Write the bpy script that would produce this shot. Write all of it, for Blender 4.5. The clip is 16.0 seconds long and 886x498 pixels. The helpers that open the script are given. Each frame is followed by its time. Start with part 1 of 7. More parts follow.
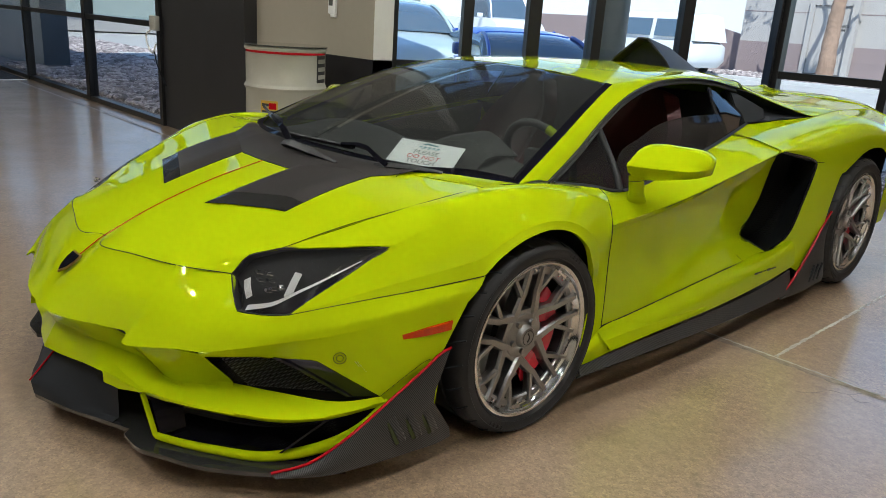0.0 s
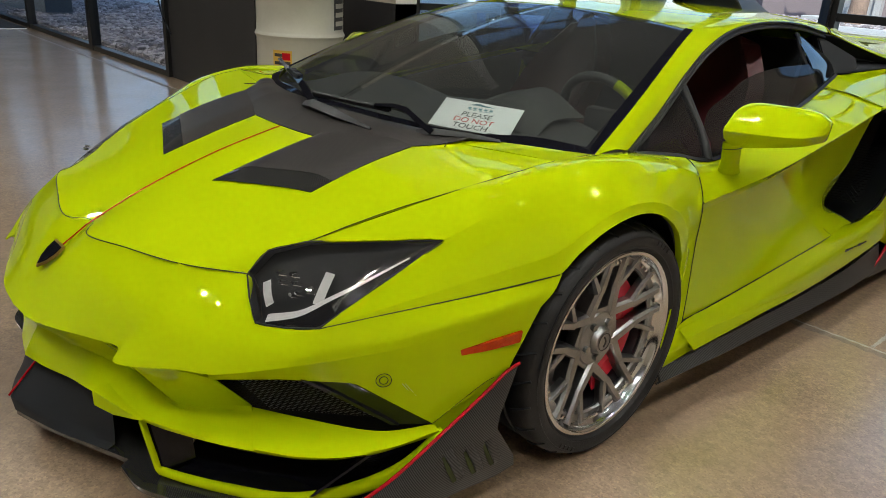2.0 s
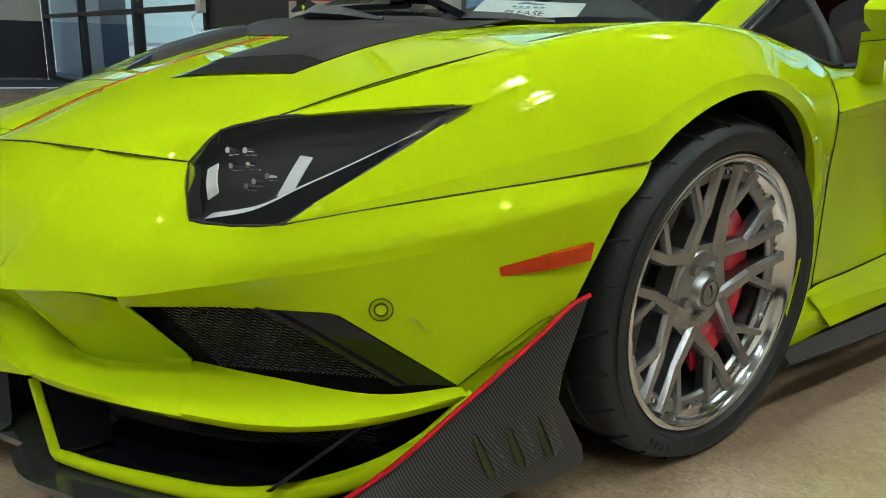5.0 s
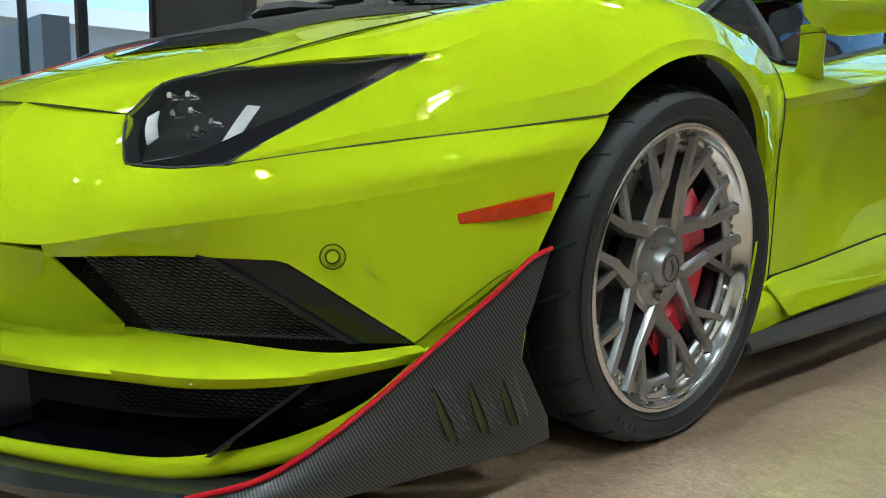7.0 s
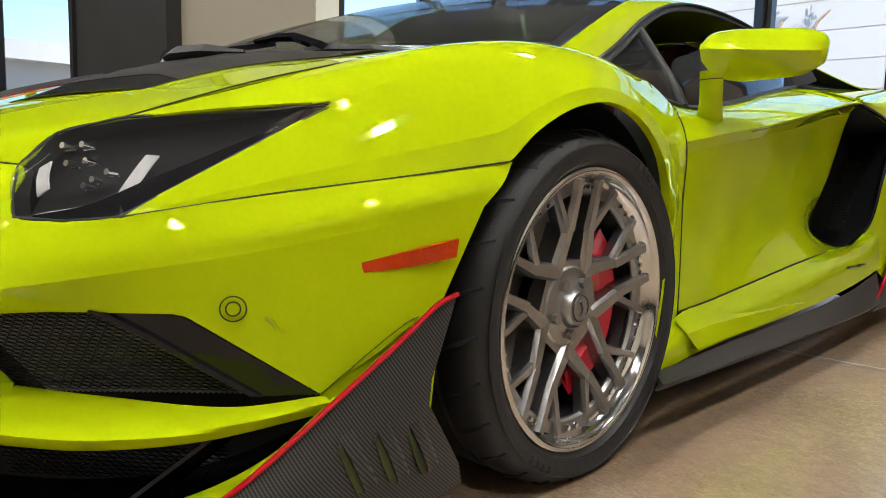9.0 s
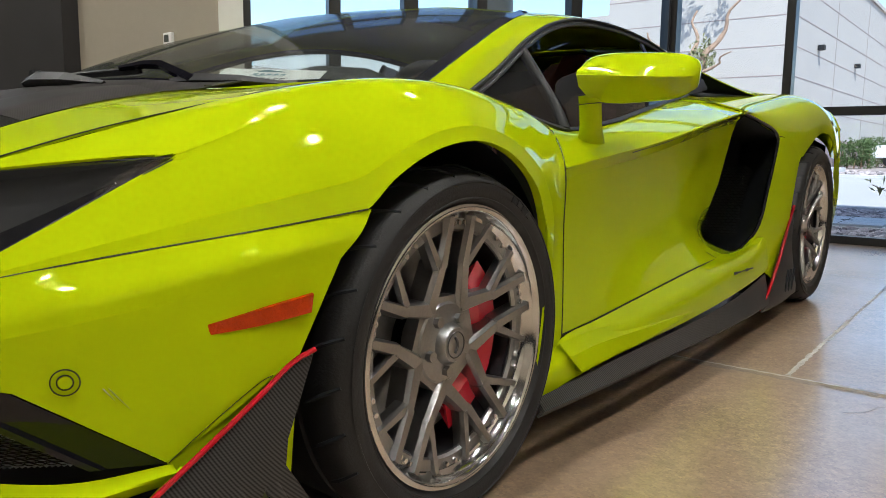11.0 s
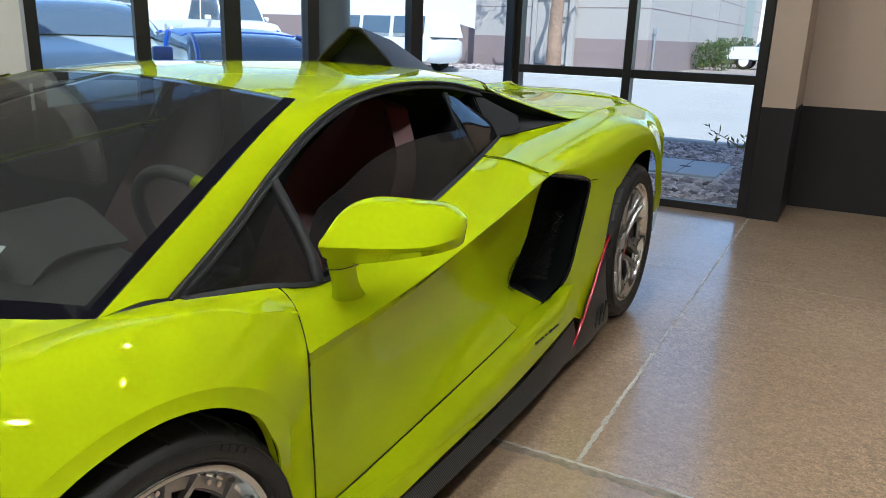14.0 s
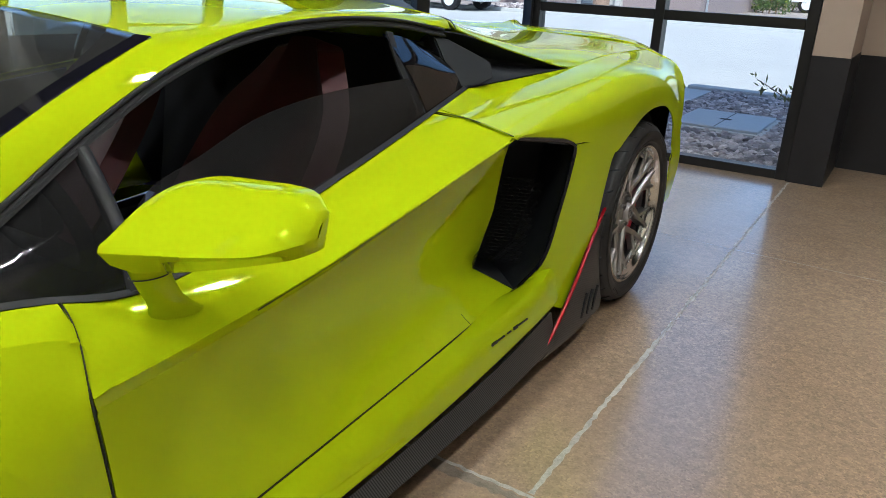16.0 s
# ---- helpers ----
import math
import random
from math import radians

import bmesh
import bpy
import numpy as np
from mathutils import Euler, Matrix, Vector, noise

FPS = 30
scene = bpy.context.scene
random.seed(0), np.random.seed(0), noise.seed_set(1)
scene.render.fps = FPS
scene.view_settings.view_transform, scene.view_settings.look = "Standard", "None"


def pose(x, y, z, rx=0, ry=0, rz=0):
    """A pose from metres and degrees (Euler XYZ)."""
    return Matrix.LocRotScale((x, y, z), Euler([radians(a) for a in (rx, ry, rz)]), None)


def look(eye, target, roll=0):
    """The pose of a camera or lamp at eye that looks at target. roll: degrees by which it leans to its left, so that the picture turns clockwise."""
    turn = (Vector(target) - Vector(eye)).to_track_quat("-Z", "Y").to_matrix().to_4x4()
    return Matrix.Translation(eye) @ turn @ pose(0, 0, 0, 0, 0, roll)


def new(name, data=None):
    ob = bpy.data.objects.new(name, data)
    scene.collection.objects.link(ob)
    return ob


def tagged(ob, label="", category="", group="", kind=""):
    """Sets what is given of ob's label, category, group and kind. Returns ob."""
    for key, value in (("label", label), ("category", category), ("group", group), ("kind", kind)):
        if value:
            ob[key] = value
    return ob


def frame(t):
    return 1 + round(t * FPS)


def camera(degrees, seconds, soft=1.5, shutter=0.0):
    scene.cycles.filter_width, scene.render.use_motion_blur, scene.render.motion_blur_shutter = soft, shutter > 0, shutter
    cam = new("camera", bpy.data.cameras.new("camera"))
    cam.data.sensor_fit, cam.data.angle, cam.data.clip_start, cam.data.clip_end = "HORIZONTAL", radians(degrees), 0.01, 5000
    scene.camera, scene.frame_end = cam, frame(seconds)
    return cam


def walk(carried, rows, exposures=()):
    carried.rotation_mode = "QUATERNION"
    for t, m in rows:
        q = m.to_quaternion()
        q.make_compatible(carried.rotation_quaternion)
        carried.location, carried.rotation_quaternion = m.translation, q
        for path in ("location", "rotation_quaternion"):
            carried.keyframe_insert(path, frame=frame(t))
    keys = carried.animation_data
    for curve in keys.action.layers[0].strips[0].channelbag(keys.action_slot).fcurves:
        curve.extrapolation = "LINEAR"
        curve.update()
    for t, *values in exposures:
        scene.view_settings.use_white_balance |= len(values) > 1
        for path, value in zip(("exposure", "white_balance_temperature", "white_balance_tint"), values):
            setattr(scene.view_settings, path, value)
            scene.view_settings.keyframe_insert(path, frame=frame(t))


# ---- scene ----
from mathutils.bvhtree import BVHTree

cam = camera(61.6, 16.0, 0.75)
PATH = [
    (0, (2.351, -1.706, 1.278), (0.963, -0.39, 0.692), 3.8),
    (0.5, (2.295, -1.597, 1.281), (0.894, -0.301, 0.682), 3.9),
    (1, (2.179, -1.546, 1.272), (0.776, -0.267, 0.642), 3.8),
    (1.5, (2.036, -1.516, 1.262), (0.648, -0.241, 0.593), 3.6),
    (2, (1.947, -1.503, 1.24), (0.576, -0.235, 0.523), 3.4),
    (2.5, (1.884, -1.468, 1.212), (0.516, -0.225, 0.447), 2.9),
    (3, (1.851, -1.372, 1.175), (0.464, -0.17, 0.382), 2.4),
    (3.5, (1.772, -1.269, 1.072), (0.342, -0.103, 0.3), 1.7),
    (4, (1.701, -1.203, 0.929), (0.227, -0.043, 0.234), 1.5),
    (4.2, (1.681, -1.185, 0.891), (0.194, -0.022, 0.228), 1.4),
    (6.3, (1.671, -1.174, 0.578), (0.17, 0.105, 0.244), 1.7),
    (6.5, (1.664, -1.18, 0.566), (0.183, 0.125, 0.24), 1.7),
    (7, (1.664, -1.17, 0.56), (0.191, 0.144, 0.238), 1.7),
    (7.5, (1.663, -1.169, 0.558), (0.201, 0.162, 0.256), 1.8),
    (8, (1.671, -1.164, 0.563), (0.226, 0.19, 0.284), 1.7),
    (8.5, (1.684, -1.15, 0.573), (0.271, 0.242, 0.317), 1.7),
    (9, (1.695, -1.137, 0.584), (0.328, 0.305, 0.351), 1.4),
    (9.2, (1.704, -1.131, 0.582), (0.353, 0.328, 0.368), 1.2),
    (11.3, (1.767, -1.028, 0.735), (0.566, 0.545, 0.447), 0.8),
    (11.5, (1.777, -1.02, 0.823), (0.592, 0.561, 0.513), 0.8),
    (12, (1.818, -0.989, 1.072), (0.682, 0.614, 0.696), 1.1),
    (12.5, (1.901, -0.91, 1.215), (0.82, 0.714, 0.777), 1.7),
    (13, (1.955, -0.833, 1.245), (0.941, 0.821, 0.76), 1.9),
    (13.5, (1.888, -0.749, 1.252), (0.936, 0.932, 0.731), 1.9),
    (14, (1.797, -0.618, 1.243), (0.884, 1.073, 0.69), 1.9),
    (14.5, (1.82, -0.456, 1.231), (0.912, 1.223, 0.636), 2.1),
    (15, (1.865, -0.294, 1.244), (0.928, 1.355, 0.61), 2.4),
    (15.5, (1.882, -0.173, 1.236), (0.914, 1.443, 0.563), 2.6),
    (16, (1.815, -0.074, 1.22), (0.833, 1.52, 0.518), 2.7),
]
EXPOSURES = [(0, 0.80, 6000, 5), (2.5, 0.82, 6150, 4), (3.5, 0.95, 5700, -10), (4.2, 1.02, 5700, -10), (6.3, 1.26, 5200, -4), (8.0, 1.29, 5250, -4), (8.5, 1.32, 5700, 1), (9, 1.34, 6100, 8), (11.3, 1.05, 6100, 7), (13, 0.83, 5850, 6), (16, 0.95, 5800, 5)]
walk(cam, [(t, look(eye, target, roll)) for t, eye, target, roll in PATH], EXPOSURES)

# ---- light ----
world = bpy.data.worlds.new("world")
scene.world = world
world.use_nodes = True
_wn = world.node_tree.nodes
_sky = _wn.new("ShaderNodeTexSky")
_sky.sky_type, _sky.sun_disc = "NISHITA", False
SUN = Vector((0.42, -0.58, 0.98)).normalized()
_sky.sun_elevation = math.asin(SUN.z)
_sky.dust_density, _sky.ozone_density = 0.4, 3.0
_sky.sun_rotation = math.atan2(SUN.x, SUN.y)
world.node_tree.links.new(_sky.outputs[0], _wn["Background"].inputs[0])
_wn["Background"].inputs[1].default_value = 0.15
sun = new("sun", bpy.data.lights.new("sun", "SUN"))
sun.data.energy, sun.data.angle, sun.data.color = 4.0, radians(0.5), (1.0, 0.95, 0.88)
sun.matrix_world = look(SUN * 30, (0, 0, 0))
LAMP = 1850


# ---- materials ----
def mat(name, color, rough=0.5, metal=0.0, coat=0.0, vary=0.0, scale=6.0, bump=0.0, bscale=60.0, spec=0.5, stain=0.0, emit=0.0):
    m = bpy.data.materials.new(name)
    m.use_nodes = True
    nt = m.node_tree
    n, li = nt.nodes, nt.links
    b = n["Principled BSDF"]
    b.inputs["Base Color"].default_value = (*color, 1)
    b.inputs["Roughness"].default_value = rough
    b.inputs["Metallic"].default_value = metal
    b.inputs["Coat Weight"].default_value = coat
    b.inputs["Coat Roughness"].default_value = 0.02
    b.inputs["Specular IOR Level"].default_value = spec
    if emit:
        b.inputs["Emission Color"].default_value = (*color, 1)
        b.inputs["Emission Strength"].default_value = emit
    if vary or bump or stain:
        tc = n.new("ShaderNodeTexCoord")
        if vary or stain:
            n1, n2 = n.new("ShaderNodeTexNoise"), n.new("ShaderNodeTexNoise")
            n1.inputs["Scale"].default_value, n1.inputs["Detail"].default_value = scale, 6
            n2.inputs["Scale"].default_value, n2.inputs["Detail"].default_value = scale * 12, 3
            for q in (n1, n2):
                li.new(tc.outputs["Object"], q.inputs["Vector"])
            add = n.new("ShaderNodeMath")
            add.operation = "MULTIPLY_ADD"
            li.new(n2.outputs[0], add.inputs[0])
            add.inputs[1].default_value = 0.5
            li.new(n1.outputs[0], add.inputs[2])
            ramp = n.new("ShaderNodeMapRange")
            ramp.inputs[1].default_value, ramp.inputs[2].default_value = 0.4, 1.1
            ramp.inputs[3].default_value, ramp.inputs[4].default_value = 1 - vary - stain, 1 + vary
            li.new(add.outputs[0], ramp.inputs[0])
            mul = n.new("ShaderNodeVectorMath")
            mul.operation = "SCALE"
            mul.inputs[0].default_value = color
            li.new(ramp.outputs[0], mul.inputs["Scale"])
            li.new(mul.outputs[0], b.inputs["Base Color"])
            rr = n.new("ShaderNodeMapRange")
            rr.inputs[3].default_value, rr.inputs[4].default_value = rough * 0.85, min(1, rough * 1.2)
            li.new(n1.outputs[0], rr.inputs[0])
            li.new(rr.outputs[0], b.inputs["Roughness"])
        if bump:
            nb, bp = n.new("ShaderNodeTexNoise"), n.new("ShaderNodeBump")
            nb.inputs["Scale"].default_value, nb.inputs["Detail"].default_value = bscale, 5
            li.new(tc.outputs["Object"], nb.inputs["Vector"])
            bp.inputs["Strength"].default_value, bp.inputs["Distance"].default_value = bump, 0.01
            li.new(nb.outputs[0], bp.inputs["Height"])
            li.new(bp.outputs[0], b.inputs["Normal"])
    return m


def glass_mat(name, tint, ior=1.5, rough=0.0, haze=0.0, gain=1.0):
    """Thin clear or tinted sheet: it lets light straight through and mirrors by angle."""
    m = bpy.data.materials.new(name)
    m.use_nodes = True
    n, li = m.node_tree.nodes, m.node_tree.links
    n.remove(n["Principled BSDF"])
    tr, gl, mx = n.new("ShaderNodeBsdfTransparent"), n.new("ShaderNodeBsdfGlossy"), n.new("ShaderNodeMixShader")
    tr.inputs[0].default_value = (*tint, 1)
    gl.inputs["Roughness"].default_value = rough
    # Schlick's rule, the same from both faces
    lw, pw, ma = n.new("ShaderNodeLayerWeight"), n.new("ShaderNodeMath"), n.new("ShaderNodeMath")
    lw.inputs["Blend"].default_value = 0.5
    pw.operation, ma.operation = "POWER", "MULTIPLY_ADD"
    pw.inputs[1].default_value = 5.0
    f0 = ((ior - 1) / (ior + 1)) ** 2
    ma.inputs[1].default_value, ma.inputs[2].default_value = (1 - f0) * gain, f0
    li.new(lw.outputs["Facing"], pw.inputs[0])
    li.new(pw.outputs[0], ma.inputs[0])
    li.new(ma.outputs[0], mx.inputs[0])
    li.new(tr.outputs[0], mx.inputs[1])
    if haze:
        # painted haze: a weak grey diffuse share lifts the blacks behind the pane
        df, mf = n.new("ShaderNodeBsdfDiffuse"), n.new("ShaderNodeMixShader")
        df.inputs[0].default_value = (0.5, 0.5, 0.5, 1)
        mf.inputs[0].default_value = haze
        li.new(tr.outputs[0], mf.inputs[1])
        li.new(df.outputs[0], mf.inputs[2])
        li.new(mf.outputs[0], mx.inputs[1])
    li.new(gl.outputs[0], mx.inputs[2])
    li.new(mx.outputs[0], n["Material Output"].inputs[0])
    return m


def weave_mat(name, dark, light, scale, rough, coat):
    """Twill weave of carbon fibre under lacquer."""
    m = mat(name, dark, rough, 0.0, coat, spec=0.25)
    n, li = m.node_tree.nodes, m.node_tree.links
    b = n["Principled BSDF"]
    tc = n.new("ShaderNodeTexCoord")
    w1, w2 = n.new("ShaderNodeTexWave"), n.new("ShaderNodeTexWave")
    for w, d in ((w1, "DIAGONAL"), (w2, "Z")):
        w.bands_direction = d
        w.inputs["Scale"].default_value = scale
        li.new(tc.outputs["Object"], w.inputs["Vector"])
    mp = n.new("ShaderNodeMath")
    mp.operation = "MULTIPLY_ADD"
    mp.inputs[1].default_value = 0.12
    li.new(w2.outputs[1], mp.inputs[0])
    sc_ = n.new("ShaderNodeMath")
    sc_.operation = "MULTIPLY"
    sc_.inputs[1].default_value = 0.88
    li.new(w1.outputs[1], sc_.inputs[0])
    li.new(sc_.outputs[0], mp.inputs[2])
    mx = n.new("ShaderNodeMix")
    mx.data_type = "RGBA"
    mx.inputs["A"].default_value, mx.inputs["B"].default_value = (*dark, 1), (*light, 1)
    li.new(mp.outputs[0], mx.inputs["Factor"])
    li.new(mx.outputs["Result"], b.inputs["Base Color"])
    return m


def concrete_mat():
    """Ground and sealed slab: sand and small stone show in the paste, more in some places than in others."""
    m = mat("polished_concrete", (0.21, 0.155, 0.11), 0.2, 0, 1.0)
    n, li = m.node_tree.nodes, m.node_tree.links
    b = n["Principled BSDF"]
    b.inputs["Coat Roughness"].default_value = 0.11
    b.inputs["Coat IOR"].default_value = 2.3
    tc = n.new("ShaderNodeTexCoord")

    def tex(scale, detail=6, kind="ShaderNodeTexNoise"):
        q = n.new(kind)
        q.inputs["Scale"].default_value = scale
        if kind == "ShaderNodeTexNoise":
            q.inputs["Detail"].default_value = detail
        li.new(tc.outputs["Object"], q.inputs["Vector"])
        return q

    def ramp(src, *stops):
        r = n.new("ShaderNodeValToRGB")
        e = r.color_ramp.elements
        e[0].position, e[0].color = stops[0][0], (*stops[0][1], 1)
        e[1].position, e[1].color = stops[-1][0], (*stops[-1][1], 1)
        for p, c in stops[1:-1]:
            q = e.new(p)
            q.color = (*c, 1)
        li.new(src, r.inputs[0])
        return r.outputs[0]

    def ranged(src, a, z, lo, hi):
        r = n.new("ShaderNodeMapRange")
        for i, v in enumerate((a, z, lo, hi)):
            r.inputs[i + 1].default_value = v
        li.new(src, r.inputs[0])
        return r.outputs[0]

    def times(a, c, fac=None):
        q = n.new("ShaderNodeMix")
        q.data_type, q.blend_type = "RGBA", "MULTIPLY"
        q.inputs["Factor"].default_value = 1.0
        if fac is not None:
            li.new(fac, q.inputs["Factor"])
        li.new(a, q.inputs["A"])
        li.new(c, q.inputs["B"])
        return q.outputs["Result"]
    cloud, fine = tex(0.7, 5), tex(26, 6)
    col = ramp(cloud.outputs[0], (0.30, (0.268, 0.188, 0.120)), (0.50, (0.303, 0.218, 0.145)), (0.72, (0.340, 0.252, 0.174)))
    col = times(col, ramp(fine.outputs[0], (0.30, (0.86, 0.86, 0.86)), (0.70, (1.12, 1.12, 1.12))))
    # stone: most grains near the paste's colour, some dark, a few pale
    patchy = ranged(tex(0.9, 3).outputs[0], 0.36, 0.62, 0.22, 0.75)
    # the slab behind the cross joint was ground deeper
    xyz, deep, add = n.new("ShaderNodeSeparateXYZ"), n.new("ShaderNodeMath"), n.new("ShaderNodeMath")
    li.new(tc.outputs["Object"], xyz.inputs[0])
    deep.operation, deep.inputs[1].default_value = "GREATER_THAN", 1.352
    li.new(xyz.outputs["Y"], deep.inputs[0])
    add.operation, add.inputs[1].default_value, add.use_clamp = "MULTIPLY_ADD", 0.25, True
    li.new(deep.outputs[0], add.inputs[0])
    li.new(patchy, add.inputs[2])
    share = add.outputs[0]
    for sc_, dark, pale in ((180, 0.55, 1.45), (75, 0.86, 1.12)):
        vo = tex(sc_, 0, "ShaderNodeTexVoronoi")
        sp = n.new("ShaderNodeSeparateColor")
        li.new(vo.outputs["Color"], sp.inputs[0])
        grain = ramp(sp.outputs[0], (0.0, (dark, dark * 0.97, dark * 0.95)), (0.16, (0.80, 0.79, 0.77)), (0.45, (0.97, 0.96, 0.95)), (0.80, (1.12, 1.10, 1.06)), (1.0, (pale, pale * 0.97, pale * 0.92)))
        col = times(col, grain, share)
    pit = tex(2.3, 0, "ShaderNodeTexVoronoi")
    col = times(col, ramp(pit.outputs["Distance"], (0.010, (0.35, 0.34, 0.33)), (0.026, (1.0, 1.0, 1.0))))
    li.new(col, b.inputs["Base Color"])
    li.new(ranged(tex(3.5, 8).outputs[0], 0.3, 0.7, 0.34, 0.46), b.inputs["Roughness"])
    b.inputs["Specular IOR Level"].default_value = 0.75
    li.new(ranged(tex(1.6, 7).outputs[0], 0.3, 0.75, 0.15, 0.23), b.inputs["Coat Roughness"])
    return m


M_PAINT = mat("lime_paint", (0.355, 0.445, 0.0), 0.02, 0.0, 0.0, spec=0.34)
M_PAINT.node_tree.nodes["Principled BSDF"].inputs["Specular Tint"].default_value = (0.85, 1.0, 0.22, 1)
M_SHUT = mat("shut_gap", (0.012, 0.014, 0.004), 0.8)
M_CARBON = weave_mat("carbon_matt", (0.003, 0.003, 0.003), (0.058, 0.056, 0.055), 88, 0.40, 0.05)
M_CARBON_HOOD = weave_mat("carbon_satin", (0.013, 0.011, 0.0105), (0.034, 0.031, 0.030), 170, 0.5, 0.0)
M_CARBON_GLOSS = weave_mat("carbon_gloss", (0.002, 0.002, 0.002), (0.034, 0.034, 0.034), 88, 0.22, 1.0)
M_GLOSSBLACK = mat("gloss_black", (0.005, 0.005, 0.008), 0.05, 0, 0.0, spec=0.32)
M_RUBBER = mat("rubber_trim", (0.013, 0.0135, 0.015), 0.5, vary=0.15, scale=20, spec=0.3)
M_MESH = mat("grille_black", (0.03, 0.03, 0.033), 0.25, 0.3, 0.6)
M_TYRE = mat("tyre", (0.009, 0.009, 0.010), 0.55, vary=0.25, scale=9, bump=0.1, bscale=200, spec=0.4)
M_RED = mat("red_pinstripe", (0.34, 0.003, 0.010), 0.25, 0, 0.2, spec=0.3)
M_CALIPER = mat("red_caliper", (0.58, 0.010, 0.035), 0.3, 0, 0.8)
M_ALU = mat("brushed_aluminium", (0.33, 0.33, 0.33), 0.32, 1.0, vary=0.14, scale=14, bump=0.04, bscale=240)
M_LIP = mat("polished_lip", (0.60, 0.60, 0.60), 0.12, 1.0)
M_BARREL = mat("wheel_barrel", (0.10, 0.10, 0.11), 0.4, 0.9)
M_DISC = mat("brake_disc", (0.22, 0.22, 0.22), 0.4, 0.9, vary=0.2, scale=30)
M_FIN = mat("cooler_fin", (0.55, 0.56, 0.57), 0.35, 0.6)
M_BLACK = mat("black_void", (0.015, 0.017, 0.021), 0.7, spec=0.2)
M_CABIN = mat("black_leather", (0.032, 0.032, 0.034), 0.55, vary=0.2, scale=30, bump=0.2, bscale=300)
M_DASH = mat("grey_dash", (0.020, 0.021, 0.021), 0.6, vary=0.15, scale=20, bump=0.15, bscale=400)
M_SEATRED = mat("red_leather", (0.055, 0.005, 0.009), 0.5, vary=0.2, scale=30)
M_WS = glass_mat("windscreen_glass", (0.66, 0.69, 0.67), 1.34, haze=0.019, gain=0.42)
M_TINT = glass_mat("tinted_glass", (0.42, 0.42, 0.43), 1.32, haze=0.012, gain=0.5)
M_QUARTERLIGHT = glass_mat("quarter_glass", (0.30, 0.30, 0.32), 1.75)
M_LENS = glass_mat("headlight_glass", (0.72, 0.72, 0.73), 1.8, haze=0.012)
M_PANE = glass_mat("window_pane", (0.94, 0.96, 0.97), 1.45, gain=0.8)
M_AMBER = mat("amber_marker", (0.42, 0.032, 0.0), 0.22, 0, 0.0, spec=0.3, vary=0.3, scale=40, bump=0.4, bscale=180)
M_CHROME = mat("chrome", (0.75, 0.76, 0.78), 0.08, 1.0)
M_SILVER = mat("satin_silver", (0.72, 0.72, 0.71), 0.6, 0.0, spec=0.2)
M_FLOOR = concrete_mat()
M_JOINT = mat("joint_filler", (0.33, 0.32, 0.30), 0.7, vary=0.45, scale=25, bump=0.5, bscale=90)
M_JOINT_DARK = mat("joint_shadow", (0.18, 0.15, 0.12), 0.6, vary=0.5, scale=30, bump=0.3, bscale=120)
M_BEIGE = mat("beige_paint", (0.43, 0.38, 0.31), 0.7, vary=0.04, scale=1.5, bump=0.12, bscale=120)
M_ROSY = mat("rosy_beige_paint", (0.30, 0.235, 0.19), 0.7, vary=0.04, scale=1.5, bump=0.12, bscale=120)
# beige darkened: the shade on the wall stub is put into its paint
M_BEIGE_SHADE = mat("beige_paint_shaded", (0.30, 0.27, 0.215), 0.7, vary=0.05, scale=1.5, bump=0.12, bscale=120)
M_WHITEWALL = mat("white_paint", (0.75, 0.76, 0.75), 0.7, vary=0.04, scale=2, bump=0.12, bscale=120)
M_RETURN = mat("off_white_paint", (0.52, 0.51, 0.48), 0.7, vary=0.04, scale=2, bump=0.12, bscale=120)
M_CHARCOAL = mat("charcoal_paint", (0.016, 0.0155, 0.017), 0.5, vary=0.12, scale=2, bump=0.1, bscale=120)
M_WAINSCOT = mat("black_wainscot", (0.012, 0.0115, 0.013), 0.45, vary=0.15, scale=3, spec=0.25)
M_MULLION = mat("black_anodised", (0.012, 0.012, 0.013), 0.35, 0.3, vary=0.1, scale=8)
M_CEIL = mat("ceiling_paint", (0.09, 0.09, 0.09), 0.8, vary=0.06, scale=1.5)


# ---- mesh tools ----
def part(name, bm, material, parent=None, label="", smooth=True, angle=40):
    """Links a bmesh as one mesh object, under a thing or a part."""
    me = bpy.data.meshes.new(name)
    bm.to_mesh(me)
    bm.free()
    for p in me.polygons:
        p.use_smooth = smooth
    if smooth and angle < 180:
        me.set_sharp_from_angle(angle=radians(angle))
    if material:
        for q in material if isinstance(material, (list, tuple)) else [material]:
            me.materials.append(q)
    ob = new(name, me)
    if parent:
        ob.parent = parent
    if label:
        ob["label"] = label
    return ob


def empty(name, label, category, group="", kind="", at=(0, 0, 0)):
    ob = tagged(new(name), label, category, group, kind)
    ob.location = at
    return ob


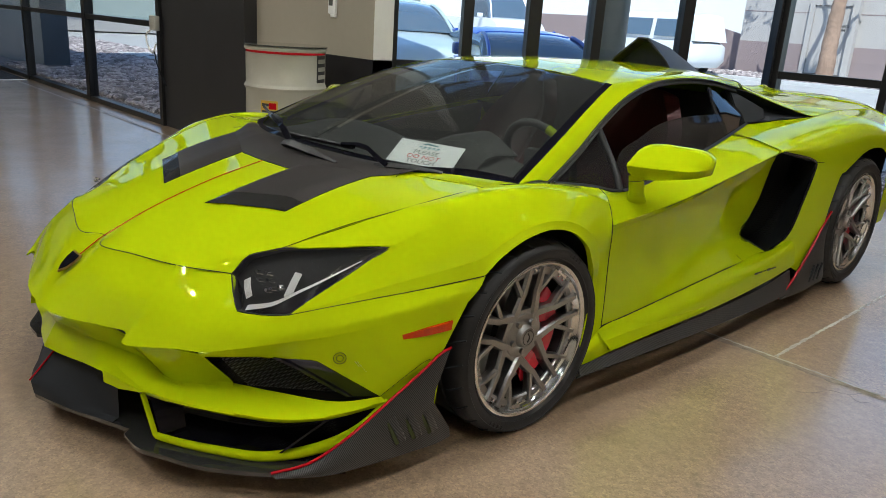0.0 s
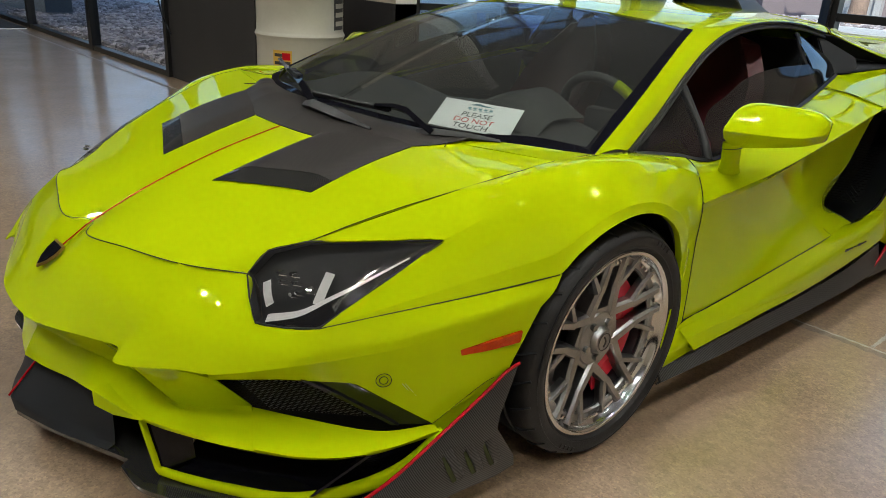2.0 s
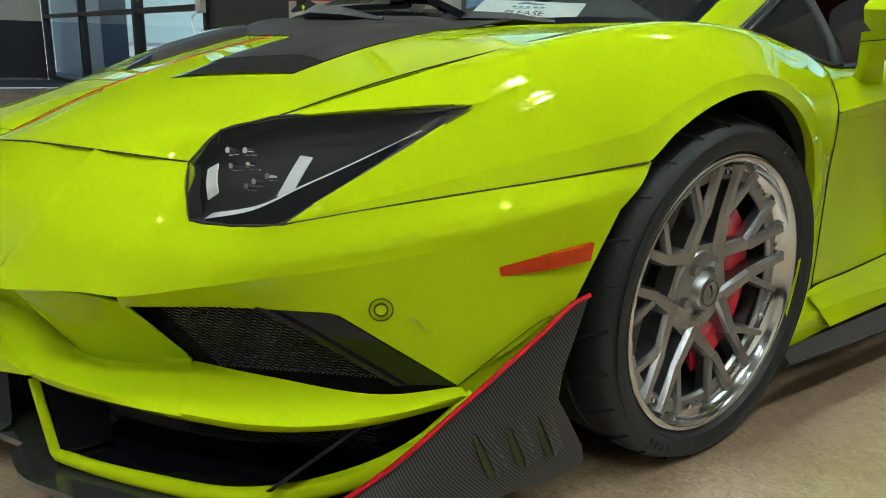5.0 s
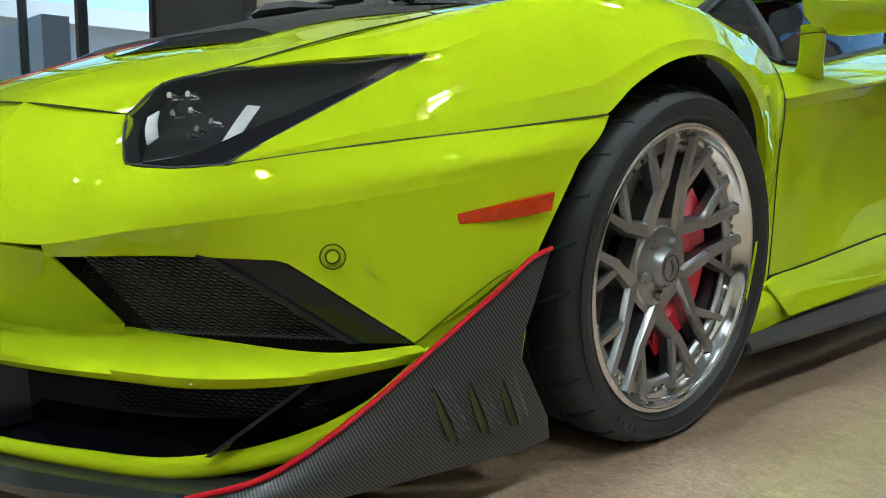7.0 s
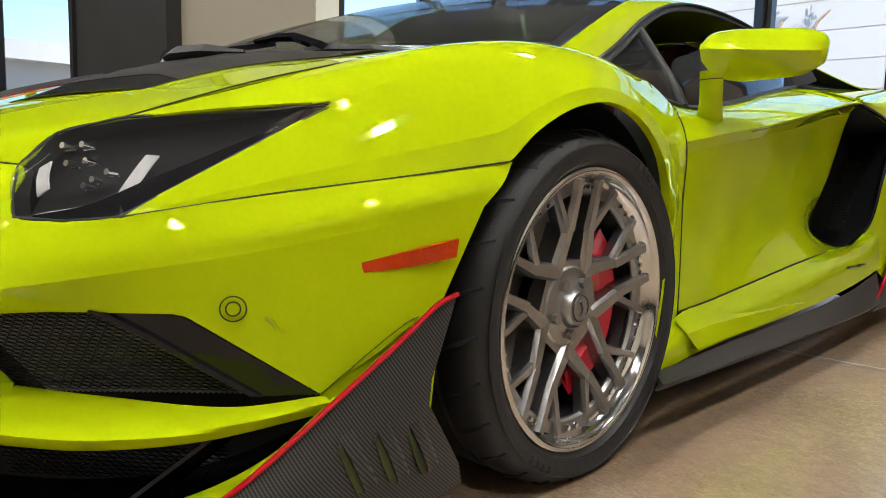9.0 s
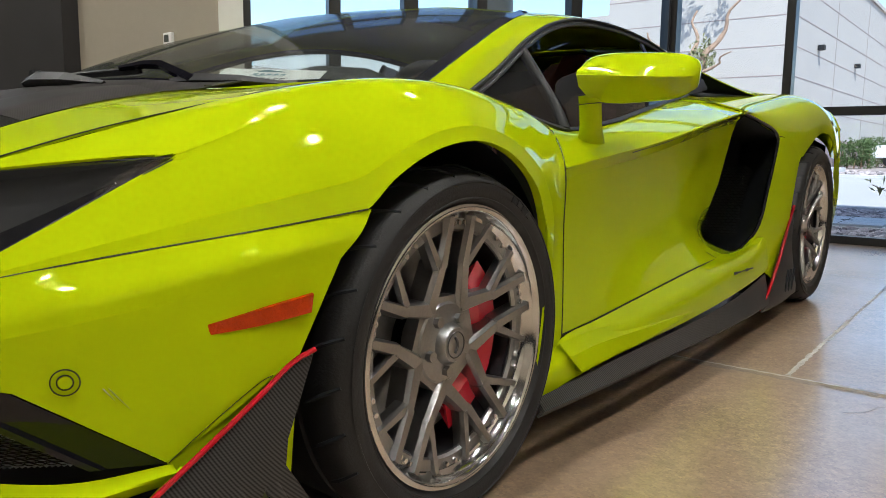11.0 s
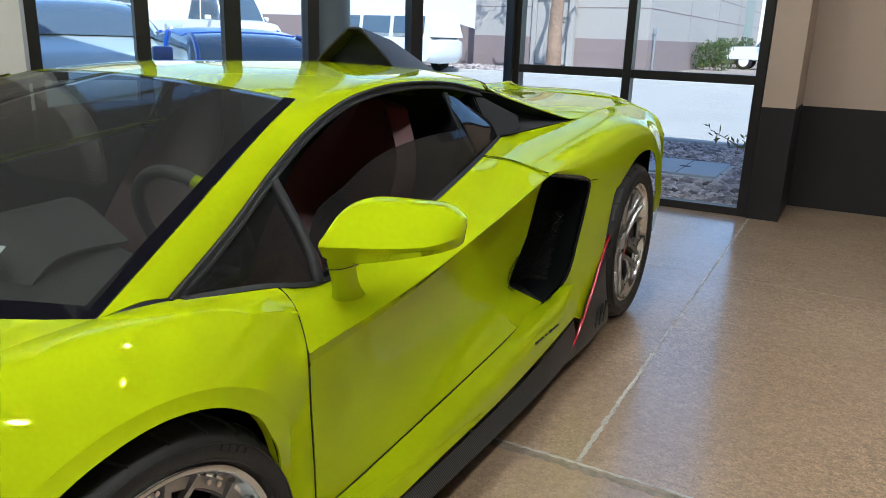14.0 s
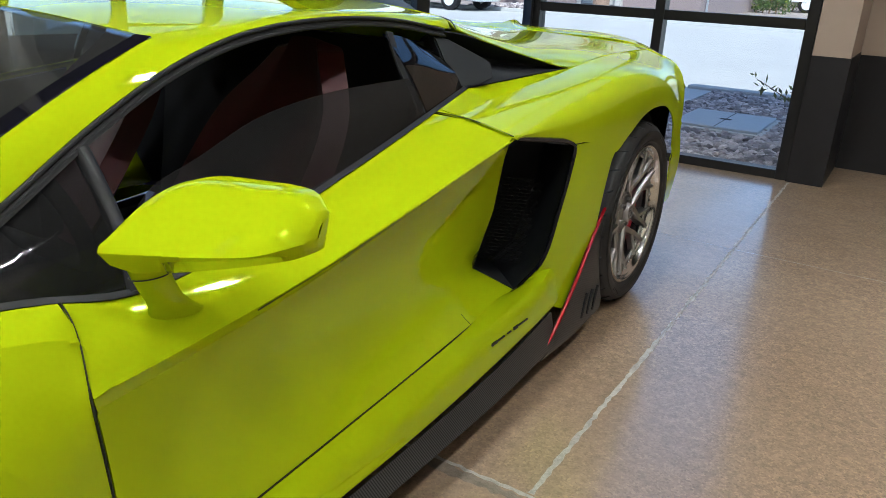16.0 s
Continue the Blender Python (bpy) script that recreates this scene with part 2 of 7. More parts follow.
def curve(pts, n):
    """n + 1 points on a smooth line through pts, evenly by length."""
    p = np.array(pts, float)
    if len(p) == 2:
        return [Vector(p[0] + (p[1] - p[0]) * i / n) for i in range(n + 1)]
    d = np.maximum(np.sqrt(np.linalg.norm(np.diff(p, axis=0), axis=1)), 1e-4)
    q = np.vstack([2 * p[0] - p[1], p, 2 * p[-1] - p[-2]])
    t = np.concatenate([[-d[0]], [0], np.cumsum(d), [d.sum() + d[-1]]])
    fine = []
    for i in range(1, len(q) - 2):
        for s in np.linspace(t[i], t[i + 1], 17)[:-1]:
            a1 = ((t[i] - s) * q[i - 1] + (s - t[i - 1]) * q[i]) / (t[i] - t[i - 1])
            a2 = ((t[i + 1] - s) * q[i] + (s - t[i]) * q[i + 1]) / (t[i + 1] - t[i])
            a3 = ((t[i + 2] - s) * q[i + 1] + (s - t[i + 1]) * q[i + 2]) / (t[i + 2] - t[i + 1])
            b1 = ((t[i + 1] - s) * a1 + (s - t[i - 1]) * a2) / (t[i + 1] - t[i - 1])
            b2 = ((t[i + 2] - s) * a2 + (s - t[i]) * a3) / (t[i + 2] - t[i])
            fine.append(((t[i + 1] - s) * b1 + (s - t[i]) * b2) / (t[i + 1] - t[i]))
    fine.append(p[-1])
    fine = np.array(fine)
    L = np.concatenate([[0], np.cumsum(np.linalg.norm(np.diff(fine, axis=0), axis=1))])
    return [Vector([np.interp(s, L, fine[:, k]) for k in range(3)]) for s in np.linspace(0, L[-1], n + 1)]


def spline(pts, m):
    """A smooth line through pts with m pieces in each span."""
    p = [Vector(v) for v in pts]
    q = [2 * p[0] - p[1]] + p + [2 * p[-1] - p[-2]]
    out = []
    for a, b, c, d in zip(q, q[1:], q[2:], q[3:]):
        for i in range(m):
            t = i / m
            out.append(0.5 * (2 * b + (c - a) * t + (2 * a - 5 * b + 4 * c - d) * t * t + (3 * b - a - 3 * c + d) * t ** 3))
    return out + [p[-1]]


def poly(pts, n):
    """n + 1 points along straight pieces, evenly by length, corners kept near."""
    p = np.array(pts, float)
    L = np.concatenate([[0], np.cumsum(np.linalg.norm(np.diff(p, axis=0), axis=1))])
    return [Vector([np.interp(s, L, p[:, k]) for k in range(3)]) for s in np.linspace(0, L[-1], n + 1)]


def sheet(bm, rows, flip=False, idx=0):
    """Quads over a grid of points."""
    v = [[bm.verts.new(p) for p in r] for r in rows]
    for a, b in zip(v, v[1:]):
        for i in range(len(a) - 1):
            q = (a[i], a[i + 1], b[i + 1], b[i])
            try:
                f = bm.faces.new(q[::-1] if flip else q)
                f.material_index = idx
            except ValueError:
                pass
    return v


def loft(bm, rails, nu=32, nv=6, straight=False, lines=None, flip=False):
    """A skin over rails that run side by side: each rail is a smooth line (or straight pieces), and so is the way across."""
    mk = lines or [curve] * len(rails)
    rs = [f(r, nu) for f, r in zip(mk, rails)]
    cross = poly if straight else curve
    cols = [cross([r[i] for r in rs], nv * (len(rails) - 1)) for i in range(nu + 1)]
    sheet(bm, [[c[j] for c in cols] for j in range(nv * (len(rails) - 1) + 1)], flip)


def solid(bm, t):
    """Gives an open skin thickness."""
    bmesh.ops.recalc_face_normals(bm, faces=bm.faces[:])
    bmesh.ops.solidify(bm, geom=bm.faces[:], thickness=t)


def fair(bm, hold=0.004):
    """Bends the skin as evenly as a drawn panel; open edges stay, hold keeps it near its rails."""
    bmesh.ops.remove_doubles(bm, verts=bm.verts[:], dist=1e-6)
    vs = bm.verts[:]
    bm.verts.index_update()
    inner = [v for v in vs if not v.is_boundary and v.link_edges]
    pos = {v.index: i for i, v in enumerate(inner)}
    n = len(inner)
    la, rb = np.zeros((n, n)), np.zeros((n, 3))
    for i, v in enumerate(inner):
        la[i, i] = 1.0
        k = 1.0 / len(v.link_edges)
        for e in v.link_edges:
            o = e.other_vert(v)
            if o.index in pos:
                la[i, pos[o.index]] -= k
            else:
                rb[i] += k * np.array(o.co)
    x0 = np.array([v.co[:] for v in inner])
    x = np.linalg.solve(la.T @ la + hold * np.eye(n), la.T @ rb + hold * x0)
    for v, p in zip(inner, x):
        v.co = p


def other_side(x):
    """The matching place on the right of the car, whose half is a little wider."""
    return -(x + 0.045 * min(1.0, max(0.0, x / 0.45)))


def mirror_bm(bm):
    """Adds the mirror image across the long plane of the car."""
    r = bmesh.ops.duplicate(bm, geom=bm.verts[:] + bm.edges[:] + bm.faces[:])
    vs = [g for g in r["geom"] if isinstance(g, bmesh.types.BMVert)]
    fs = [g for g in r["geom"] if isinstance(g, bmesh.types.BMFace)]
    for v in vs:
        v.co.x = other_side(v.co.x)
    bmesh.ops.reverse_faces(bm, faces=fs)


def box(bm, lo, hi, bevel=0.0, rot=None):
    r = bmesh.ops.create_cube(bm, size=1)
    lo, hi = Vector(lo), Vector(hi)
    m = Matrix.Translation((lo + hi) / 2) @ Matrix.Diagonal((*(hi - lo), 1))
    bmesh.ops.transform(bm, matrix=(rot @ m) if rot else m, verts=r["verts"])
    if bevel:
        es = list({e for v in r["verts"] for e in v.link_edges})
        bmesh.ops.bevel(bm, geom=es, offset=bevel, segments=2, affect="EDGES", profile=0.5)


def tube(bm, pts, rad, n=8, closed=False, cap=True):
    """A round bar along points; rad may be a list."""
    pts = [Vector(p) for p in pts]
    rings = []
    k = len(pts)
    up = None
    for i, p in enumerate(pts):
        a = pts[(i - 1) % k] if closed or i else p
        b = pts[(i + 1) % k] if closed or i < k - 1 else p
        d = (b - a).normalized()
        if up is None:
            up = Vector((0, 0, 1)) if abs(d.z) < 0.9 else Vector((1, 0, 0))
        s = d.cross(up).normalized()
        up = s.cross(d).normalized()
        r = rad[i] if isinstance(rad, (list, tuple)) else rad
        rings.append([bm.verts.new(p + r * (math.cos(w) * s + math.sin(w) * up)) for w in [2 * math.pi * j / n for j in range(n)]])
    for i in range(k if closed else k - 1):
        a, b = rings[i], rings[(i + 1) % k]
        for j in range(n):
            bm.faces.new((a[j], a[(j + 1) % n], b[(j + 1) % n], b[j]))
    if cap and not closed:
        bm.faces.new(rings[0][::-1])
        bm.faces.new(rings[-1])


def ribbon(bm, pts, w, normal, t=0.004):
    """A flat band of width w along points, lying square to normal."""
    pts = [Vector(p) for p in pts]
    rows = []
    for i, p in enumerate(pts):
        d = (pts[min(i + 1, len(pts) - 1)] - pts[max(i - 1, 0)]).normalized()
        nn = Vector(normal(p) if callable(normal) else normal).normalized()
        s = d.cross(nn).normalized() * w / 2
        rows.append([p - s, p - s + nn * t, p + s + nn * t, p + s, p - s])
    sheet(bm, rows)
    bmesh.ops.remove_doubles(bm, verts=bm.verts[:], dist=1e-5)
    bmesh.ops.recalc_face_normals(bm, faces=bm.faces[:])


def revolve(bm, prof, n=64, axis="X", m=None):
    """Turns a profile of (along, radius) pairs about an axis."""
    rows = []
    for a, r in prof:
        ring = []
        for i in range(n + 1):
            w = 2 * math.pi * i / n
            c, s = r * math.cos(w), r * math.sin(w)
            p = Vector((a, c, s)) if axis == "X" else Vector((c, s, a))
            ring.append(m @ p if m else p)
        rows.append(ring)
    sheet(bm, rows)
    bmesh.ops.remove_doubles(bm, verts=bm.verts[:], dist=1e-6)
    bmesh.ops.recalc_face_normals(bm, faces=bm.faces[:])


def prism(bm, pts, off):
    """A flat outline pushed along off into a solid."""
    a = [bm.verts.new(Vector(p)) for p in pts]
    b = [bm.verts.new(Vector(p) + Vector(off)) for p in pts]
    n = len(a)
    bm.faces.new(a)
    bm.faces.new(b[::-1])
    for i in range(n):
        bm.faces.new((a[i], b[i], b[(i + 1) % n], a[(i + 1) % n]))
    bmesh.ops.recalc_face_normals(bm, faces=bm.faces[:])


def mk(name, material, parent, build, label="", smooth=True, angle=40, mirror=False, thick=0.0):
    """A part from a function that fills a bmesh."""
    bm = bmesh.new()
    build(bm)
    if thick:
        solid(bm, thick)
    if mirror == "both":
        mirror_bm(bm)
    elif mirror:
        for v in bm.verts:
            v.co.x = other_side(v.co.x)
        bmesh.ops.reverse_faces(bm, faces=bm.faces[:])
    return part(name, bm, material, parent, label, smooth, angle)


def pair(name, material, parent, build, label="", **kw):
    """The same part on the left and the right of the car."""
    return mk(name, material, parent, build, label, **kw), mk(name, material, parent, build, label, mirror=True, **kw)


def ring_of(name, material, parent, build, places, mirror=False, label="", smooth=False, angle=30):
    """Alike parts on one mesh, each at (axle, turn): the axle's place and the turn about it."""
    first = mk(name, material, parent, build, label, smooth=smooth, angle=angle, mirror=mirror)
    for i, (at, turn) in enumerate(places):
        ob = first
        if i:
            ob = new(name, first.data)
            ob.parent = parent
            if label:
                ob["label"] = label
        ob.location = (other_side(at[0]) if mirror else at[0], at[1], at[2])
        ob.rotation_euler = (turn, 0, 0)


def skin(bm, stations, nu=6):
    """A smooth skin over cross lines that all hold the same number of points."""
    k = len(stations[0])
    rails = []
    for j in range(k):
        p = [Vector(s[j]) for s in stations]
        q = [2 * p[0] - p[1]] + p + [2 * p[-1] - p[-2]]
        line = []
        for i in range(1, len(q) - 2):
            for m in range(nu):
                t = m / nu
                a, b, c, d = q[i - 1:i + 3]
                line.append(0.5 * (2 * b + (c - a) * t + (2 * a - 5 * b + 4 * c - d) * t * t + (3 * b - a - 3 * c + d) * t ** 3))
        line.append(p[-1])
        rails.append(line)
    sheet(bm, rails)


# ---- the showroom ----
CEIL = 5.4
P0, U = Vector((-0.77, 5.31, 0)), Vector((-0.503, -0.8643, 0))
OUT = Vector((-0.8643, 0.503, 0))
GL = P0 + U * 3.60


def structure(name, build, material, label, category, smooth=False):
    return tagged(mk(name, material, None, build, smooth=smooth), label, category, "", "structure")


def floor_bm(bm):
    pts = [(-13.42, -7.1), (6.1, -7.1), (6.1, 6.0), (1.3, 6.0), (1.3, 5.40), (-0.80, 5.40), (GL.x - 0.08, GL.y + 0.03), (-2.5, 1.80), (-13.42, 1.66)]
    prism(bm, [(x, y, 0.0) for x, y in pts], (0, 0, -0.2))


floor = structure("floor", floor_bm, M_FLOOR, "brown polished concrete showroom floor with filled saw joints", "floor")


def joint(x0, y0, x1, y1, w, material=M_JOINT, z=0.0008):
    """A saw cut with crumbled edges, filled nearly flush."""
    def f(bm):
        a, b = Vector((x0, y0, 0)), Vector((x1, y1, 0))
        d = (b - a).normalized()
        s = Vector((-d.y, d.x, 0))
        n = max(2, int((b - a).length / 0.02))
        rows = []
        for i in range(n + 1):
            p = a + (b - a) * i / n
            e1, e2 = w * (0.2 + 0.6 * random.random()), w * (0.2 + 0.6 * random.random())
            rows.append([p - s * e1 + Vector((0, 0, z)), p + Vector((0, 0, z + 0.0006)), p + s * e2 + Vector((0, 0, z))])
        sheet(bm, rows, flip=True)
    return mk("joint", material, floor, f, smooth=False)


joint(1.222, 1.362, 1.222, 5.2, 0.014)
joint(-13.2, 1.350, 6.0, 1.350, 0.012)
joint(0.2, 3.62, 1.21, 3.60, 0.005)
joint(1.235, 3.60, 6.0, 3.60, 0.007)
joint(-13.2, 1.325, 6.0, 1.325, 0.034, M_JOINT_DARK, 0.0006)


def crack(pts, w):
    """A fine wandering crack in the slab."""
    def f(bm):
        line = curve([(x, y, 0.0006) for x, y in pts], 40)
        line = [p + Vector((0.006 * noise.noise(p * 60), 0.006 * noise.noise(p * 60 + Vector((9, 0, 0))), 0)) for p in line]
        ribbon(bm, line, w, (0, 0, 1), 0.0006)
    mk("crack", M_JOINT_DARK, floor, f, smooth=False)


crack([(1.59, 1.32), (1.56, 1.25), (1.49, 1.22), (1.47, 1.15), (1.42, 1.10)], 0.0022)
crack([(1.56, 1.25), (1.60, 1.22), (1.63, 1.24)], 0.0018)
crack([(2.9, 4.3), (3.05, 4.2), (3.1, 4.05), (3.22, 3.95)], 0.002)

structure("ceiling", lambda bm: prism(bm, [(-13.5, -7.3, CEIL), (6.3, -7.3, CEIL), (6.3, 6.1, CEIL), (1.3, 6.1, CEIL), (1.3, 5.44, CEIL), (-0.85, 5.44, CEIL), (-2.72, 2.22, CEIL), (-2.5, 1.86, CEIL), (-13.5, 1.75, CEIL)], (0, 0, 0.15)), M_CEIL, "flat painted showroom ceiling", "ceiling")
structure("roof", lambda bm: prism(bm, [(-13.9, -7.6, 5.9), (6.6, -7.6, 5.9), (6.6, 6.4, 5.9), (-0.9, 5.65, 5.9), (-2.9, 2.2, 5.9), (-13.9, 2.15, 5.9)], (0, 0, 0.2)), M_CEIL, "flat roof slab over the showroom", "roof")


def wall(name, lo, hi, dado, label, upper=M_BEIGE, lower=M_WAINSCOT):
    """A wall in two bands of paint; the lower band stands 3 mm proud."""
    e = empty(name, label, "wall", kind="structure")
    mk("upper_wall", upper, e, lambda bm: box(bm, (lo[0], lo[1], dado), hi), smooth=False)
    if dado > lo[2]:
        mk("dado", lower, e, lambda bm: box(bm, (lo[0] - 0.003, lo[1] - 0.003, lo[2]), (hi[0] + 0.003, hi[1] + 0.003, dado)), smooth=False)
    return e


wall("wall_alcove", (1.42, 5.95, 0), (6.2, 6.15, 5.9), 0.80, "rosy beige painted wall above a black wainscot", M_ROSY)
wall("wall_pier", (1.20, 5.24, 0), (1.42, 6.14, 5.9), 0.82, "narrow beige pier with black lower half beside the glazing", M_ROSY)
wall("wall_east", (6.05, -7.2, 0), (6.25, 5.94, 5.9), 0.95, "beige painted wall above a black wainscot")
wall("wall_south", (-13.5, -7.3, 0), (6.04, -7.1, 5.9), 0.95, "beige painted wall above a black wainscot")
wall("wall_beige", (-3.85, 1.72, 0), (-2.145, 1.90, 5.9), 0.97, "beige wall stub, paint darkened for shade, above a black wainscot", M_BEIGE_SHADE)
wall("wall_dark_pier", (-5.62, 1.60, 0), (-3.855, 1.92, 5.9), 0.0, "wide charcoal painted pier", M_CHARCOAL)


def return_bm(bm):
    prism(bm, [(-2.142, 1.72, 0), (-2.142, 1.90, 0), (GL.x - 0.02, GL.y + 0.02, 0), (GL.x + 0.06, GL.y - 0.03, 0)], (0, 0, 5.9))


structure("wall_return", return_bm, M_RETURN, "short white painted return wall beside the glazing", "wall")


# unseen bands, coloured dark so the car paint mirrors no bright wall
def over_wall(name, a, b, out, z0, z1):
    def f(bm):
        n = Vector(out).normalized() * 0.12
        prism(bm, [Vector((*a, z0)) - n * 0.5, Vector((*b, z0)) - n * 0.5, Vector((*b, z0)) + n, Vector((*a, z0)) + n], (0, 0, z1 - z0))
    structure(name, f, M_CHARCOAL, "unseen wall band above the glazing, darkened to keep reflections dim", "wall")


HEAD = 3.25
over_wall("wall_over_rear", (-0.78, 5.31), (1.20, 5.31), (0, 1, 0), HEAD + 0.04, 5.9)
over_wall("wall_over_angled", (P0.x - 0.01, P0.y - 0.02), (GL.x, GL.y), OUT, HEAD + 0.04, 5.9)
over_wall("wall_over_west", (-13.5, -7.1), (-13.5, 1.58), (-1, 0, 0), HEAD + 0.04, 5.9)
over_wall("wall_over_left", (-13.4, 1.62), (-5.62, 1.62), (0, 1, 0), HEAD + 0.04, 5.9)


def bar(e, name, a, b, w, d, z0, z1, n):
    """An upright or level piece of the frame between plan points a and b."""
    def f(bm):
        t = (b - a)
        if t.length < 1e-6:
            t = Vector((-n.y, n.x, 0))
            p, q = a - t * w / 2, a + t * w / 2
        else:
            p, q = a, b
        nn = n * d / 2
        prism(bm, [v + Vector((0, 0, z0)) for v in (p - nn, q - nn, q + nn, p + nn)], (0, 0, z1 - z0))
        bmesh.ops.bevel(bm, geom=bm.edges[:], offset=0.003, segments=1, affect="EDGES")
    return mk(name, M_MULLION, e, f, smooth=False)


def glazing(name, org, d, n, posts, rails, label):
    """Shop front: posts (place along, width), rails (from post, to post, z, height), one pane in each field."""
    e = empty(name, label, "window", kind="structure")
    for s, w in posts:
        bar(e, "mullion", org + d * s, org + d * s, w, 0.11, 0.0, HEAD + 0.04, n)
    for i, ((s0, w0), (s1, w1)) in enumerate(zip(posts, posts[1:])):
        a, b = org + d * (s0 + w0 / 2), org + d * (s1 - w1 / 2)
        zs = sorted([(0.03, 0.06), (HEAD, 0.08)] + [(z, h) for k, z, h in rails if k == i or k is None])
        for z, h in zs:
            bar(e, "transom", a, b, 0, 0.10, z - h / 2, z + h / 2, n)
        for (z0, h0), (z1, h1) in zip(zs, zs[1:]):
            def f(bm):
                nn = n * 0.004
                prism(bm, [v + Vector((0, 0, z0 + h0 / 2)) for v in (a - nn, b - nn, b + nn, a + nn)], (0, 0, z1 - z0 - h0 / 2 - h1 / 2))
            g = mk("pane", M_PANE, e, f, smooth=False)
            g.visible_shadow = False
    return e


glazing("window_rear", Vector((-0.77, 5.31, 0)), Vector((1, 0, 0)), Vector((0, 1, 0)), [(0.0, 0.11), (0.96, 0.065), (1.93, 0.07)],
        [(None, 1.0, 0.065), (None, 2.75, 0.07)], "black framed shop window with a low transom")
glazing("window_angled", P0, U, OUT, [(0.075, 0.02), (0.98, 0.10), (1.81, 0.085), (2.38, 0.11), (2.95, 0.085), (3.57, 0.08)],
        [(None, 2.75, 0.08), (4, 0.93, 0.05), (3, 0.93, 0.05)], "angled black framed glass entrance wall")
glazing("window_left", Vector((-13.4, 1.62, 0)), Vector((1, 0, 0)), Vector((0, 1, 0)), [(0.02, 0.1), (2.65, 0.09), (5.42, 0.13), (7.74, 0.08)],
        [(None, 1.05, 0.06), (None, 2.75, 0.07)], "black framed shop window with a transom at chest height")

# unseen wall, added to keep bright patches off the hood
wall("wall_west", (-13.65, -7.1, 0), (-13.47, 1.56, 4.03), 0.97, "unseen dark end wall, added to cut reflections on the car", M_BEIGE_SHADE)


def light_fixture(x, y, turn=0.0):
    """A shallow white housing with two lit strips."""
    e = empty("ceiling_light", "white ceiling light with two lit strips", "ceiling light", "ceiling lights", at=(x, y, CEIL))
    e.rotation_euler = (0, 0, turn)
    mk("housing", M_WHITEWALL, e, lambda bm: box(bm, (-0.20, -0.22, -0.05), (0.20, 0.22, -0.001), 0.01), smooth=False)
    for sx in (-0.12, 0.12):
        mk("lit_strip", M_DIFFUSER, e, lambda bm: box(bm, (sx - 0.016, -0.062, -0.060), (sx + 0.016, 0.062, -0.051)), smooth=False)
    return e


M_DIFFUSER = mat("lit_diffuser", (1.0, 0.93, 0.83), 0.5, emit=LAMP)
for _x, _y, _t in ((3.4, -3.4, 0), (3.4, -0.6, 0), (3.4, 2.4, 0), (0.6, -3.4, 0), (0.6, -0.2, 0), (0.6, 3.0, 0), (-3.2, -3.8, 0), (-6.0, -2.0, 0), (-8.5, -2.0, 0)):
    light_fixture(_x, _y, _t)


# ---- outside ----
M_ASPHALT = mat("pale_asphalt", (0.37, 0.365, 0.35), 0.85, vary=0.10, scale=0.6, bump=0.3, bscale=60)
M_WALK = mat("concrete_walk", (0.46, 0.46, 0.45), 0.8, vary=0.08, scale=1.2, bump=0.2, bscale=60)
M_EARTH = mat("gravel_earth", (0.27, 0.225, 0.205), 0.9, vary=0.25, scale=3, bump=0.5, bscale=40)
M_STUCCO = mat("cream_panel", (0.40, 0.375, 0.35), 0.85, vary=0.05, scale=0.5, bump=0.15, bscale=40)
M_MAUVE = mat("mauve_panel", (0.25, 0.195, 0.19), 0.85, vary=0.06, scale=0.5, bump=0.15, bscale=40)
M_BARK = mat("pine_bark", (0.30, 0.20, 0.14), 0.9, vary=0.35, scale=7, bump=1.0, bscale=22)
M_LEAF = mat("hedge_leaf", (0.055, 0.095, 0.022), 0.6, vary=0.35, scale=9)
M_DRYLEAF = mat("olive_leaf", (0.16, 0.17, 0.07), 0.6, vary=0.3, scale=9)
M_COLUMN = mat("blue_grey_column", (0.065, 0.085, 0.105), 0.45, vary=0.08, scale=3)
M_STEEL = mat("grey_steel", (0.34, 0.37, 0.40), 0.5, 0.3, vary=0.1, scale=5)
M_WHITECAR = mat("white_car_paint", (0.74, 0.76, 0.77), 0.3, 0, 0.7)
M_BLUECAR = mat("blue_car_paint", (0.02, 0.09, 0.50), 0.3, 0.1, 0.8)
M_PALECAR = mat("pale_car_paint", (0.50, 0.62, 0.66), 0.3, 0.1, 0.8)
M_CARGLASS = mat("vehicle_glass", (0.075, 0.115, 0.16), 0.06, 0, 1.0)
M_GREENGREY = mat("green_grey_panel", (0.30, 0.35, 0.32), 0.8, vary=0.08, scale=2)


def rock_material():
    m = mat("river_stone", (0.24, 0.18, 0.16), 0.85, bump=0.5, bscale=30)
    n, li = m.node_tree.nodes, m.node_tree.links
    g, r = n.new("ShaderNodeNewGeometry"), n.new("ShaderNodeValToRGB")
    r.color_ramp.elements[0].color, r.color_ramp.elements[1].color = (0.13, 0.11, 0.11, 1), (0.54, 0.47, 0.45, 1)
    li.new(g.outputs["Random Per Island"], r.inputs[0])
    li.new(r.outputs[0], n["Principled BSDF"].inputs["Base Color"])
    return m


M_ROCK = rock_material()


def ground_bm(bm):
    bmesh.ops.create_grid(bm, x_segments=1, y_segments=1, size=600, matrix=Matrix.Translation((0, 0, -0.21)))


